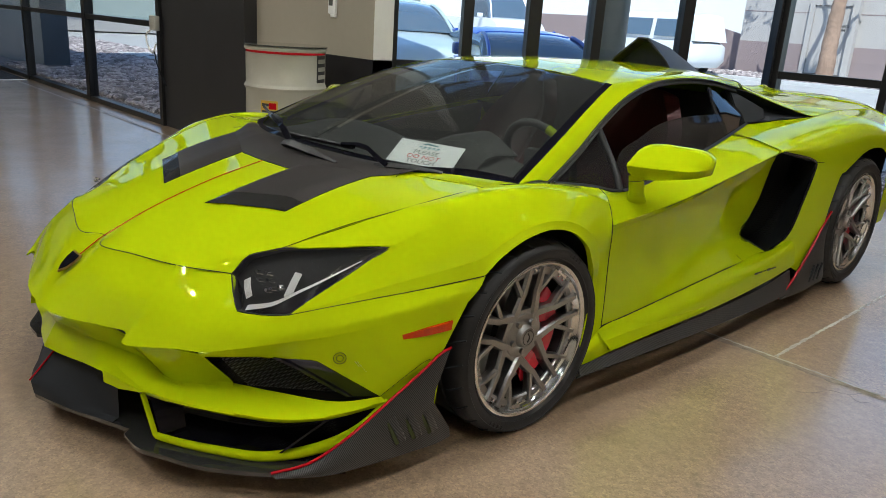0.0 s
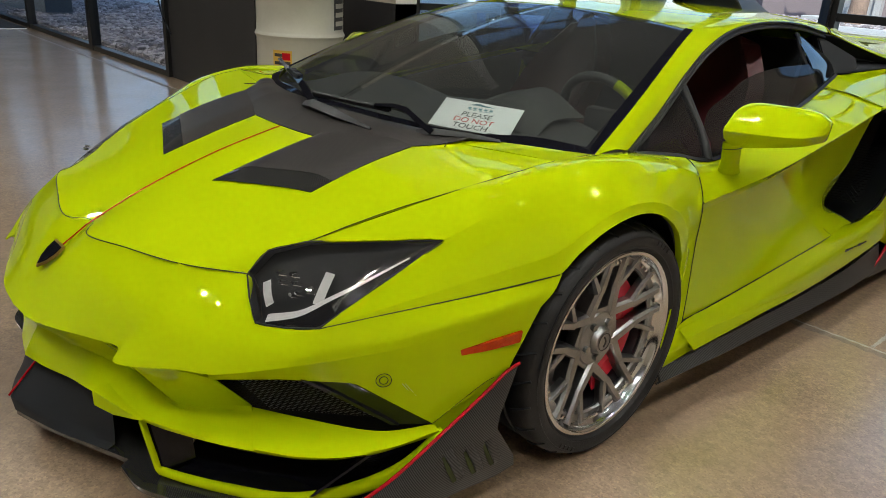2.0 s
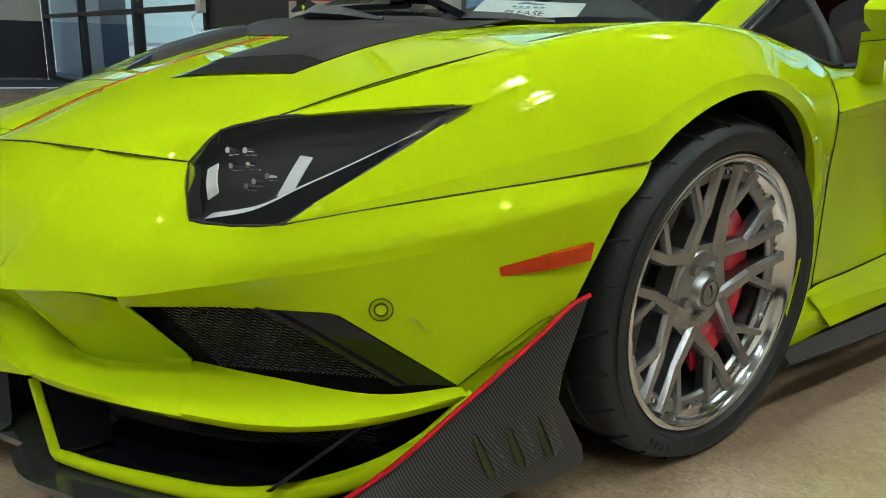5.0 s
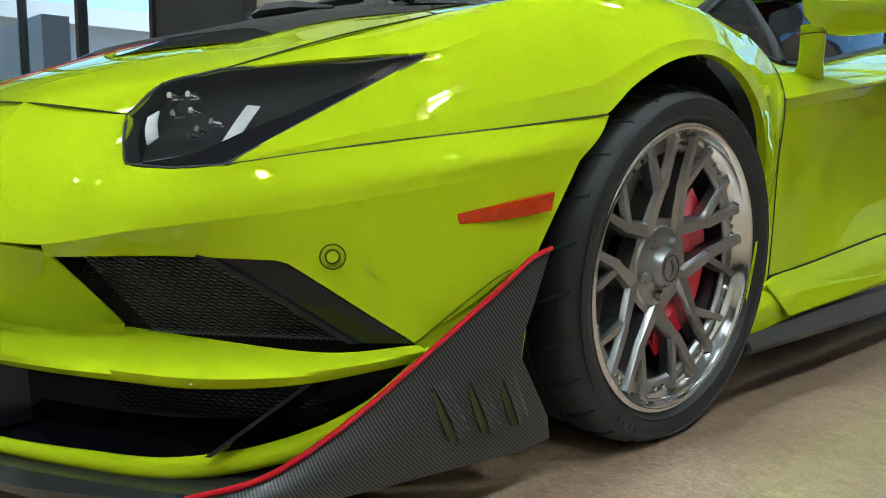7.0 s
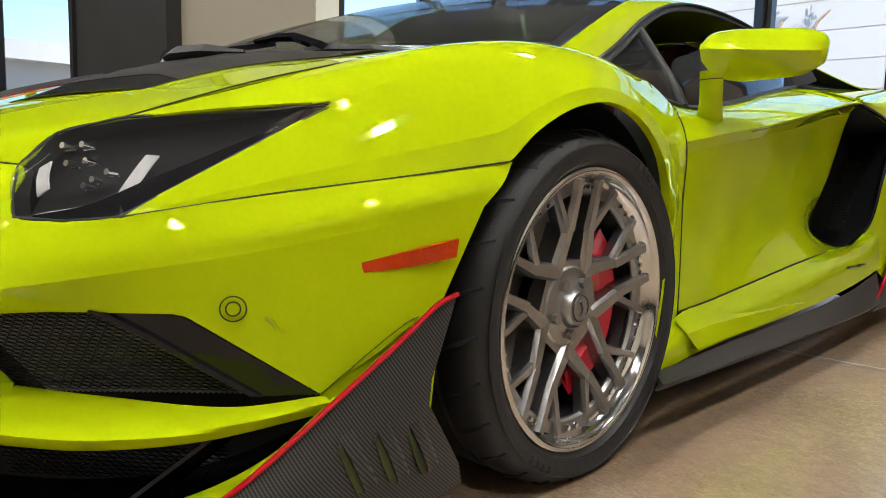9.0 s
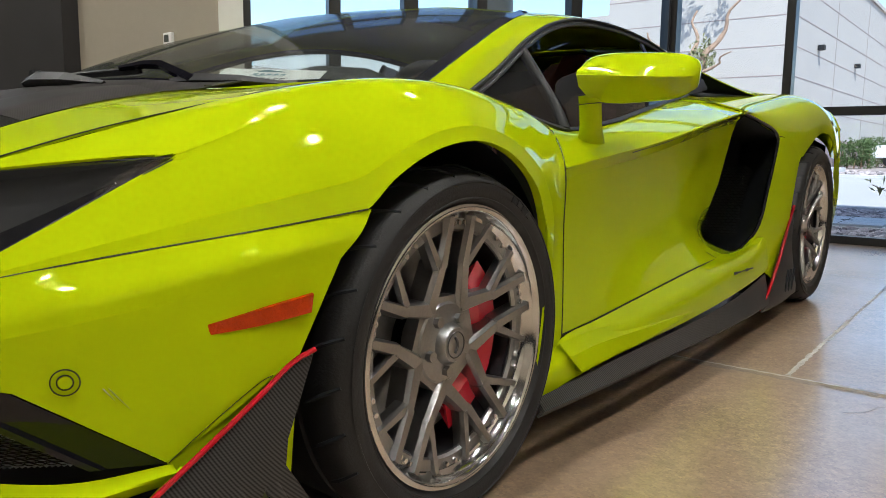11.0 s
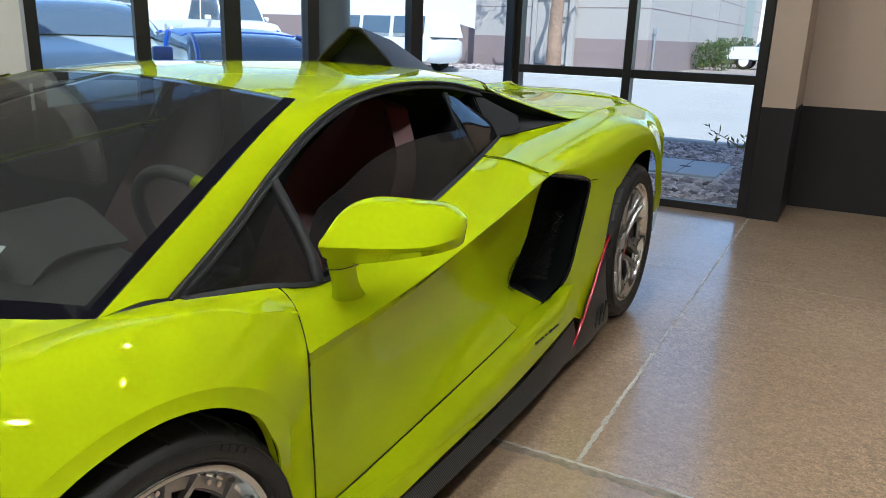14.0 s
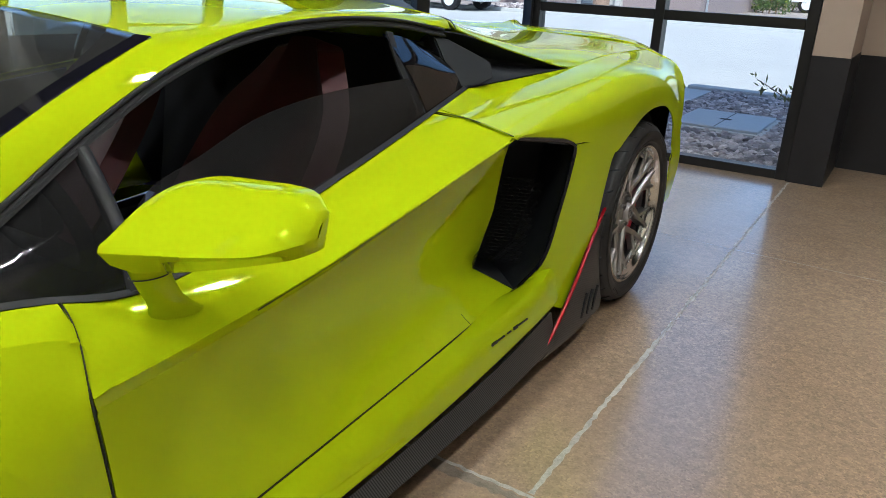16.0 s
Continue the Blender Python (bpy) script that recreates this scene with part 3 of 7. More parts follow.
structure("ground", ground_bm, M_EARTH, "bare earth stretching to the horizon", "ground")
structure("road", lambda bm: box(bm, (-80, 9.6, -0.2), (70, 24.6, -0.06)), M_ASPHALT, "sunlit pale asphalt driveway", "road")
structure("parking", lambda bm: prism(bm, [(-80, 6.7, -0.06), (-11.5, 6.7, -0.06), (-7.6, 4.6, -0.06), (-3.6, 6.4, -0.06), (-0.6, 9.597, -0.06), (-80, 9.597, -0.06)], (0, 0, -0.14)), M_ASPHALT, "sunlit pale asphalt parking apron", "road")
structure("pavement", lambda bm: prism(bm, [(-0.86, 5.45, -0.01), (-0.30, 5.45, -0.01), (-0.30, 9.55, -0.01), (-0.60, 9.55, -0.01), (-3.55, 6.33, -0.01), (-2.75, 2.30, -0.01)], (0, 0, -0.18)), M_WALK, "pale concrete walkway outside the doors", "pavement")
structure("kerb", lambda bm: (box(bm, (-0.60, 9.40, -0.2), (70, 9.60, 0.03), 0.02), box(bm, (-30, 24.6, -0.2), (70, 24.78, 0.06), 0.02)), M_WALK, "cast concrete kerb", "kerb")
structure("planting_bed", lambda bm: (box(bm, (-0.28, 5.45, -0.2), (1.19, 9.40, -0.035)), box(bm, (1.191, 6.2, -0.2), (6.5, 9.40, -0.035)), box(bm, (-30, 24.79, -0.2), (70, 70, 0.02)), prism(bm, [(-40, 1.95, -0.035), (-3.6, 1.95, -0.035), (-3.6, 4.55, -0.035), (-7.6, 4.55, -0.035), (-11.5, 6.65, -0.035), (-40, 6.65, -0.035)], (0, 0, -0.165))), M_EARTH, "earth bed under loose rocks", "ground")


def rocks(name, x0, y0, x1, y1, n, smin, smax, z, seed):
    rnd = random.Random(seed)
    base = bmesh.new()
    bmesh.ops.create_icosphere(base, subdivisions=1, radius=1)
    vs = [v.co.copy() for v in base.verts]
    fs = [[v.index for v in f.verts] for f in base.faces]
    base.free()
    verts, faces = [], []
    for _ in range(n):
        s = rnd.uniform(smin, smax)
        sc = Vector((s * rnd.uniform(0.8, 1.4), s * rnd.uniform(0.7, 1.1), s * rnd.uniform(0.45, 0.8)))
        e = Euler((rnd.uniform(-0.4, 0.4), rnd.uniform(-0.4, 0.4), rnd.uniform(0, 6.3))).to_matrix()
        c = Vector((rnd.uniform(x0, x1), rnd.uniform(y0, y1), z + s * rnd.uniform(0.1, 0.55)))
        o = len(verts)
        for v in vs:
            k = rnd.uniform(0.78, 1.15)
            verts.append(c + e @ Vector((v.x * sc.x * k, v.y * sc.y * k, v.z * sc.z * k)))
        faces += [[o + i for i in f] for f in fs]
    me = bpy.data.meshes.new(name)
    me.from_pydata(verts, [], faces)
    me.materials.append(M_ROCK)
    ob = new(name, me)
    return tagged(ob, "loose reddish grey landscaping rocks", "rocks", "", "stuff")


rocks("rocks", -0.26, 5.47, 1.14, 9.35, 4600, 0.02, 0.052, -0.03, 1)
rocks("rocks", -14, 2.0, -3.8, 4.5, 15000, 0.022, 0.066, -0.03, 2)
rocks("rocks", -24, 4.5, -11.6, 6.6, 6000, 0.035, 0.09, -0.03, 4)
rocks("rocks", -24, 2.9, -14, 4.5, 3500, 0.035, 0.09, -0.03, 5)
rocks("rocks", -13, 24.9, 6, 29.0, 3600, 0.05, 0.11, 0.02, 3)

# larger stones by the glass
_cover = empty("utility_cover", "flat grey utility vault cover in the rock bed", "utility cover", at=(0.36, 7.2, 0.0))
mk("cover_plate", M_STEEL, _cover, lambda bm: box(bm, (-0.37, -0.46, -0.02), (0.37, 0.46, 0.035), 0.008), smooth=False)
mk("cover_rim", M_WALK, _cover, lambda bm: box(bm, (-0.41, -0.50, -0.1), (0.41, 0.50, 0.012), 0.006), smooth=False)
mk("lift_hole", M_BLACK, _cover, lambda bm: box(bm, (-0.05, -0.03, 0.034), (0.05, 0.03, 0.037)), smooth=False)
mk("cover_seam", M_BLACK, _cover, lambda bm: box(bm, (-0.004, -0.45, 0.034), (0.004, 0.45, 0.0362)), smooth=False)
_c3 = empty("utility_pad", "low grey concrete pad among the rocks", "concrete pad", at=(-14.6, 5.75, -0.03))
mk("slab", M_WALK, _c3, lambda bm: box(bm, (-2.3, -0.62, -0.05), (2.3, 0.62, 0.085), 0.02), smooth=False)
_c2 = empty("utility_cover", "pale concrete utility vault in the far bed", "utility cover", at=(-4.0, 26.2, 0.02))
mk("cover_plate", M_WALK, _c2, lambda bm: box(bm, (-0.9, -0.5, 0.0), (0.9, 0.5, 0.22), 0.02), smooth=False)


def column_thing():
    c = P0 + U * 1.55 + OUT * 0.36
    e = empty("column", "round blue-grey painted steel column outside the glass", "column", at=(c.x, c.y, -0.05))
    mk("shaft", M_COLUMN, e, lambda bm: revolve(bm, [(0.0, 0.185), (5.9, 0.185)], 40, "Z"))
    mk("base_collar", M_COLUMN, e, lambda bm: revolve(bm, [(0.0, 0.24), (0.05, 0.24), (0.06, 0.19)], 40, "Z"))


column_thing()
M_NAVY = mat("navy_wall_paint", (0.042, 0.060, 0.085), 0.4, vary=0.12, scale=2)
structure("wall_outside", lambda bm: box(bm, (-17.0, 2.4, -0.1), (-12.93, 2.85, 2.3)), M_NAVY, "blue-grey painted wall end outside the glass", "wall")


# -- the building across the drive
def far_building():
    e = empty("warehouse", "cream tilt-up concrete warehouse with a mauve base band", "building", at=(-9, 29, 0))
    o = Vector((-9, 29, 0))

    def bx(lo, hi, bev=0.0):
        return lambda bm: box(bm, Vector(lo) - o, Vector(hi) - o, bev)
    mk("wall", M_STUCCO, e, bx((-13.0, 29.0, 1.30), (-5.6, 62.0, 8.6)), smooth=False)
    mk("base_band", M_MAUVE, e, bx((-13.01, 28.985, 0.0), (-5.585, 62.01, 1.30)), smooth=False)
    for z in (2.45, 3.55, 4.65, 5.75, 6.85):
        mk("reveal_joint", M_MAUVE, e, bx((-13.01, 28.992, z), (-5.592, 62.0, z + 0.035)), smooth=False)
    for y in (36.5, 44.0, 51.5):
        mk("panel_joint", M_MAUVE, e, bx((-5.7, y, 0.0), (-5.591, y + 0.03, 8.6)), smooth=False)
    mk("coping", M_STUCCO, e, bx((-13.1, 28.9, 8.6), (-5.5, 62.1, 8.8)), smooth=False)
    d = mk("door", M_STUCCO, e, bx((-10.15, 28.93, 0.25), (-8.75, 28.985, 2.75)), "cream service door with lettering", smooth=False)
    mk("door_surround", M_STUCCO, d, lambda bm: (box(bm, Vector((-10.35, 28.86, 0.2)) - o, Vector((-10.16, 28.98, 2.95)) - o), box(bm, Vector((-8.74, 28.72, 0.2)) - o, Vector((-8.50, 28.98, 2.95)) - o), box(bm, Vector((-10.16, 28.86, 2.76)) - o, Vector((-8.74, 28.98, 2.95)) - o)), smooth=False)
    tcur = bpy.data.curves.new("lettering", "FONT")
    tcur.body, tcur.size, tcur.align_x, tcur.extrude = "MECHANICAL\nROOM", 0.15, "CENTER", 0.004
    tcur.materials.append(M_BLACK)
    tx = new("lettering", tcur)
    tx.parent = d
    tx.matrix_basis = Matrix.Translation(Vector((-9.15, 28.92, 1.98)) - o) @ Euler((radians(90), 0, 0)).to_matrix().to_4x4()
    w = mk("loading_window", M_GREENGREY, e, bx((-5.62, 54.0, 0.6), (-5.55, 58.0, 4.6)), "tall grey recessed opening", smooth=False)
    for k in range(3):
        mk("louvre", M_STUCCO, w, bx((-5.56, 54.0, 4.7 + 0.5 * k), (-5.5, 58.0, 4.95 + 0.5 * k)), smooth=False)
    for y in (33.0, 41.0, 52.5):
        mk("wall_lamp", M_BLACK, e, bx((-5.6, y, 4.9), (-5.35, y + 0.3, 5.1)), smooth=False)
    mk("landing", M_WALK, e, bx((-10.6, 27.2, 0.0), (-6.9, 28.98, 0.20), 0.02), smooth=False)
    mk("standpipe", M_STEEL, e, bx((-5.52, 29.6, 0.0), (-5.46, 29.66, 1.75)), smooth=False)
    mk("standpipe_box", M_STEEL, e, bx((-5.55, 29.55, 1.55), (-5.42, 29.72, 1.78)), smooth=False)


far_building()
_gw = empty("garden_wall", "low mauve block wall with a rounded end", "wall", at=(-16, 30.4, 0))
mk("wall_body", M_MAUVE, _gw, lambda bm: prism(bm, [(-14, 0, 0), (3, 0, 0), (3, 0, 1.35), (1.4, 0, 1.75), (0.4, 0, 2.0), (-14, 0, 2.0)], (0, 0.25, 0)), smooth=False)
_wh = empty("white_building", "sunlit white commercial building", "building", at=(-32, 42, 0))
mk("wall", M_WHITEWALL, _wh, lambda bm: box(bm, (-22, 0, 0), (16, 12, 8.5)), smooth=False)
mk("parapet", M_STUCCO, _wh, lambda bm: box(bm, (-22.1, -0.1, 8.5), (16.1, 12.1, 8.9)), smooth=False)
_w2 = empty("white_building", "sunlit cream building with a deep sloping parapet", "building", at=(-34, 12, 0))
mk("wall", M_STUCCO, _w2, lambda bm: box(bm, (-10, -14, 0), (4, 14, 4.0)), smooth=False)
# thin grey-green sheet puts the lower wall's shade into colour
mk("shade_band", M_GREENGREY, _w2, lambda bm: box(bm, (4.0, -14, 0.55), (4.06, 14, 2.4)), "lower wall band coloured grey-green for its shade", smooth=False)
mk("parapet", M_STUCCO, _w2, lambda bm: prism(bm, [(4, -14.2, 4.0), (4.8, -14.2, 4.0), (4, -14.2, 4.8)], (0, 28.4, 0)), smooth=False)


# -- trees and hedges
def clump(bm, c, r, n, size, rnd, flat=1.0):
    for _ in range(n):
        d = Vector((rnd.gauss(0, 1), rnd.gauss(0, 1), rnd.gauss(0, 1) * flat)).normalized() * r * rnd.random() ** 0.45
        p = c + d
        m = Euler((rnd.uniform(0, 6.3), rnd.uniform(0, 6.3), rnd.uniform(0, 6.3))).to_matrix()
        s = size * rnd.uniform(0.6, 1.3)
        q = [bm.verts.new(p + m @ Vector(v) * s) for v in ((-1, 0, 0), (0, -0.35, 0.05), (1, 0, 0), (0, 0.35, 0.05))]
        bm.faces.new(q)


def big_tree(x, y):
    rnd = random.Random(5)
    e = empty("tree", "tall tree with flaking brown bark and forked limbs", "tree", at=(x, y, 0.0))

    def trunk(bm):
        pts = [Vector((0, 0, 0)), Vector((0.03, 0, 0.8)), Vector((0.0, 0.05, 1.8)), Vector((0.06, 0, 2.8)), Vector((0.12, 0, 3.4))]
        tube(bm, curve(pts, 18), [0.30 - 0.10 * (i / 18) + 0.04 * (i == 0) for i in range(19)], 14)
        for d, l, r in ((Vector((0.5, 0.1, 1)), 3.2, 0.15), (Vector((-0.7, -0.1, 0.75)), 2.6, 0.12), (Vector((-0.15, 0.4, 1)), 3.0, 0.13), (Vector((0.9, -0.3, 0.6)), 1.8, 0.08)):
            b = pts[-1] - Vector((0, 0, 0.2))
            q = [b + d.normalized() * l * k / 6 + Vector((0.12 * math.sin(2.2 * k), 0.1 * math.cos(1.7 * k), 0)) * (k > 0) for k in range(7)]
            tube(bm, curve(q, 14), [r * (1 - 0.75 * i / 14) for i in range(15)], 9)
        for v in bm.verts:
            v.co += Vector((1, 1, 0)) * 0.03 * noise.noise(v.co * 5)
    mk("trunk", M_BARK, e, trunk)

    def crown(bm):
        for _ in range(7):
            c = Vector((rnd.gauss(0.2, 1.5), rnd.gauss(0, 1.3), rnd.uniform(7.2, 9.5)))
            clump(bm, c, 0.5, 60, 0.13, rnd)
        for _ in range(8):
            clump(bm, Vector((rnd.uniform(0.1, 0.7), 0, rnd.uniform(3.9, 4.6))), 0.4, 40, 0.10, rnd)
    mk("crown", M_DRYLEAF, e, crown, "thin olive green leaves", smooth=False)


big_tree(-8.45, 26.5)


def hedge(x, y, sx, sy, sz, seed, label, m):
    rnd = random.Random(seed)
    e = empty("hedge", label, "hedge", at=(x, y, 0.0))

    def leaves(bm):
        for _ in range(int(70 * sx * sy * sz) + 40):
            c = Vector((rnd.uniform(-sx, sx) * 0.9, rnd.uniform(-sy, sy) * 0.9, 0.15 + rnd.random() * sz))
            clump(bm, c, 0.22, 26, 0.07, rnd)
    mk("foliage", m, e, leaves, smooth=False)
    mk("stems", M_BARK, e, lambda bm: [tube(bm, [(k * sx / 3, 0, 0), (k * sx / 3 + 0.05, 0.05, sz * 0.7)], [0.04, 0.015], 6) for k in (-2, -1, 0, 1, 2)])


hedge(-4.75, 38.0, 0.85, 0.8, 1.15, 11, "clipped green box hedge by the wall", M_LEAF)
hedge(-4.75, 44.5, 1.0, 0.7, 1.35, 12, "loose green shrubs behind the hedge", M_LEAF)
hedge(-2.9, 52.0, 1.2, 1.0, 2.6, 13, "tall olive shrubs in the sun", M_DRYLEAF)


def sapling(x, y):
    rnd = random.Random(21)
    e = empty("shrub", "thin young shrub with sparse narrow leaves", "shrub", at=(x, y, 0.0))
    tips = []

    def stems(bm):
        for k in range(7):
            a = rnd.uniform(0, 6.3)
            q = [Vector((0, 0, -0.03)) + Vector((math.cos(a) * 0.16 * i, math.sin(a) * 0.16 * i, 0.14 * i - 0.010 * i * i)) for i in range(5)]
            tips.extend(q[1:])
            tube(bm, curve(q, 8), 0.004, 5)
    mk("stems", M_BARK, e, stems)
    mk("leaves", M_DRYLEAF, e, lambda bm: [clump(bm, t, 0.09, 4, 0.04, rnd) for t in tips], smooth=False)


sapling(1.12, 7.6)


# -- parked vehicles
def vehicle(name, at, heading, paint, label, category, side, roof, width, wheels, wr, group="", panes=()):
    """side: lower body outline (y, z) along its length; roof: glasshouse as (y at belt, y at roof, z belt, z roof) front and rear."""
    e = tagged(new(name), label, category, group)
    e.matrix_basis = Matrix.Translation(at) @ Euler((0, 0, radians(heading))).to_matrix().to_4x4()
    hw = width / 2

    def body(bm):
        cy = sum(y for y, z in side) / len(side)
        cz = sum(z for y, z in side) / len(side)
        ring = poly([(0, y, z) for y, z in side + side[:1]], 44)
        secs = []
        for i in range(11):
            f = -1 + 0.2 * i
            k = abs(f) ** 5
            secs.append([Vector((hw * f, cy + (p.y - cy) * (1 - 0.05 * k), cz + (p.z - cz) * (1 - 0.16 * k))) for p in ring])
        sheet(bm, secs)
        bm.faces.new([bm.verts.new(p) for p in secs[0][:-1]])
        bm.faces.new([bm.verts.new(p) for p in secs[-1][:-1]])
        bmesh.ops.remove_doubles(bm, verts=bm.verts[:], dist=1e-4)
        bmesh.ops.recalc_face_normals(bm, faces=bm.faces[:])
    mk("body", paint, e, body, angle=50)
    (fb, ft, zb, zt), (rb, rt, zb2, zt2) = roof
    tw = hw * 0.80

    def house(lift):
        """Cross lines of the glasshouse from front to rear: side, rounded roof edge, roof."""
        lines = []
        for i in range(25):
            y = fb + (rb - fb) * i / 24
            base = zb + (zb2 - zb) * i / 24
            if y < ft:
                k = abs(math.sin(0.5 * math.pi * (y - fb) / (ft - fb))) ** 0.9
            elif y > rt:
                k = abs(math.sin(0.5 * math.pi * (rb - y) / (rb - rt))) ** 0.9
            else:
                k = 1.0
            mid = 0.05 * math.sin(math.pi * min(1, max(0, (y - ft) / (rt - ft))))
            h = (zt + (zt2 - zt) * i / 24 - base + mid) * k + lift
            w = hw * 0.93 + (tw - hw * 0.93) * k
            lines.append((y, [Vector((x * w, y, base + h * z)) for x, z in ((-1.02, 0), (-1, 0.5), (-0.96, 0.86), (-0.88, 0.96), (-0.5, 1.03), (0, 1.05), (0.5, 1.03), (0.88, 0.96), (0.96, 0.86), (1, 0.5), (1.02, 0))]))
        return lines
    cab = mk("windows" if not panes else "cab", M_CARGLASS if not panes else paint, e, lambda bm: sheet(bm, [l for y, l in house(0.0)]), "dark vehicle windows" if not panes else "", angle=50)
    for sx in (-1, 1):
        for y0, y1, z0, z1 in panes:
            def pane(bm, s=sx):
                out = []
                for y, z in ((y0, z0), (y1, z0), (y1, z1), (y0, z1)):
                    k = (z - zb) / (zt - zb)
                    out.append((s * (hw * 0.93 + (tw - hw * 0.93) * k + 0.012), y, z))
                prism(bm, out, (-s * 0.03, 0, 0))
            mk("window", M_CARGLASS, cab, pane, smooth=False)

    def top(bm):
        lines = house(0.012)
        sheet(bm, [l[2:9] for y, l in lines if ft - 0.02 <= y <= rt + 0.02])
        solid(bm, 0.012)
        for sx in (0, 10):
            for y0 in ((fb, ft), (rb, rt)):
                run = [l for y, l in lines if min(y0) - 0.02 <= y <= max(y0) + 0.02]
                tube(bm, [l[3 if sx == 0 else 7] for l in run], 0.026, 6)
            mid_ = [l for y, l in lines if y >= (ft + rt) / 2][0]
            tube(bm, [mid_[i] + Vector((0.004 if sx else -0.004, 0, 0)) for i in ((0, 1, 2, 3) if sx == 0 else (10, 9, 8, 7))], 0.026, 6)
    mk("roof", paint, e, top)
    for sx in (-1, 1):
        mk("wing_mirror", paint, e, lambda bm, s=sx: box(bm, (s * hw - 0.10 + s * 0.11, fb + 0.28, zb + 0.02), (s * hw + 0.10 + s * 0.11, fb + 0.42, zb + 0.17), 0.03))
        for y in wheels:
            m = Matrix.Translation((sx * (hw - 0.02), y, wr))
            t = mk("wheel", M_TYRE, e, lambda bm, m=m, s=sx: revolve(bm, [(0.012 * s, wr * 0.62), (0.012 * s, wr * 0.92), (0, wr), (-0.2 * s, wr), (-0.2 * s, wr * 0.5)], 28, "X", m))
            mk("hubcap", M_SILVER, t, lambda bm, m=m, s=sx: revolve(bm, [(0.02 * s, 0), (0.025 * s, wr * 0.2), (0.0, wr * 0.35), (0.016 * s, wr * 0.62)], 20, "X", m))
        mk("headlight", M_LENSWHITE, e, lambda bm, s=sx: box(bm, (s * hw * 0.62 - 0.14, side[0][0] - 0.005, side[0][1] + 0.28), (s * hw * 0.62 + 0.14, side[0][0] + 0.10, side[0][1] + 0.40), 0.02))
    return e


M_LENSWHITE = mat("lamp_glass", (0.6, 0.62, 0.62), 0.15, 0, 0.6)
SEDAN = [(-2.3, 0.28), (-2.33, 0.62), (-2.1, 0.76), (-1.2, 0.90), (-0.95, 0.94), (1.3, 0.97), (2.0, 0.98), (2.32, 0.86), (2.34, 0.40), (2.2, 0.24), (-2.1, 0.22)]
SED_ROOF = ((-1.0, -0.25, 0.93, 1.23), (1.75, 0.95, 0.97, 1.23))
SUV = [(y, z * 1.27) for y, z in SEDAN]
vehicle("car", (-4.75, 6.2, -0.06), 62, M_BLUECAR, "dark blue saloon car parked outside the glass", "car", SEDAN, SED_ROOF, 1.80, (-1.4, 1.35), 0.33)
vehicle("car", (-7.4, 6.0, -0.06), 62, M_PALECAR, "pale silver-blue crossover car with a lettered rear side window", "car", SUV, ((-1.15, -0.1, 1.17, 1.57), (2.0, 1.1, 1.22, 1.56)), 1.90, (-1.4, 1.35), 0.36)
VAN = [(-2.8, 0.32), (-2.85, 0.75), (-2.65, 1.02), (-1.75, 1.22), (2.75, 1.24), (2.82, 1.1), (2.84, 0.45), (2.7, 0.32)]
vehicle("van", (-14.1, 24.0, -0.06), 262, M_WHITECAR, "white passenger van parked across the drive", "van", VAN, ((-1.75, -0.95, 1.2, 2.08), (2.78, 2.60, 1.22, 2.10)), 2.0, (-1.75, 1.75), 0.38, "", ((-1.3, -0.75, 1.32, 1.92), (-0.55, 0.75, 1.32, 1.92), (0.95, 2.35, 1.32, 1.92)))
vehicle("truck", (-19.5, 20.5, -0.06), 75, M_WHITECAR, "white box truck parked across the lot", "truck", [(-2.8, 0.4), (-2.85, 1.2), (-2.6, 1.5), (-1.9, 1.6), (2.9, 1.6), (2.9, 0.5)], ((-1.9, -1.2, 1.55, 2.5), (0.2, 0.1, 1.58, 2.5)), 2.1, (-1.75, 1.9), 0.42)
PICKUP = [(-2.8, 0.45), (-2.85, 0.95), (-2.6, 1.12), (-1.3, 1.18), (2.7, 1.16), (2.75, 0.6), (2.5, 0.45)]
vehicle("pickup", (-1.95, 42.5, 0.02), 270, M_WHITECAR, "white pickup truck beside the hedge", "pickup truck", PICKUP, ((-1.3, -0.5, 1.15, 1.80), (1.0, 0.9, 1.16, 1.80)), 1.95, (-1.75, 1.65), 0.40)


# ---- the sports car: x to its left, y to its rear, front axle at y = 0 ----
car = empty("sports_car", "lime green wedge-shaped supercar with matt carbon trim, parked", "car")


def gap(name, pts, r=0.0015, n=40, both=True):
    """A dark shut line between two panels."""
    f = lambda bm: tube(bm, curve(pts, n), r, 6)
    if both:
        pair("shut_line", M_SHUT, car, f)
    else:
        mk("shut_line", M_SHUT, car, f)


# lines shared by the panels (left half)
HOOD_FRONT = [(0, -0.945, 0.566), (0.02, -0.95, 0.567), (0.075, -0.985, 0.563), (0.25, -0.950, 0.574), (0.43, -0.887, 0.578), (0.529, -0.785, 0.566)]
HL_TOP = [(0.529, -0.785, 0.566), (0.535, -0.735, 0.612), (0.587, -0.667, 0.636)]
HL_TOP2 = [(0.587, -0.667, 0.636), (0.70, -0.555, 0.653), (0.808, -0.446, 0.662)]
HL_LOW = [(0.808, -0.446, 0.662), (0.78, -0.58, 0.592), (0.746, -0.737, 0.504)]
HL_BASE = [(0.639, -0.826, 0.500), (0.69, -0.785, 0.497), (0.746, -0.737, 0.504)]
HL_IN = [(0.529, -0.785, 0.566), (0.585, -0.81, 0.53), (0.639, -0.826, 0.500)]
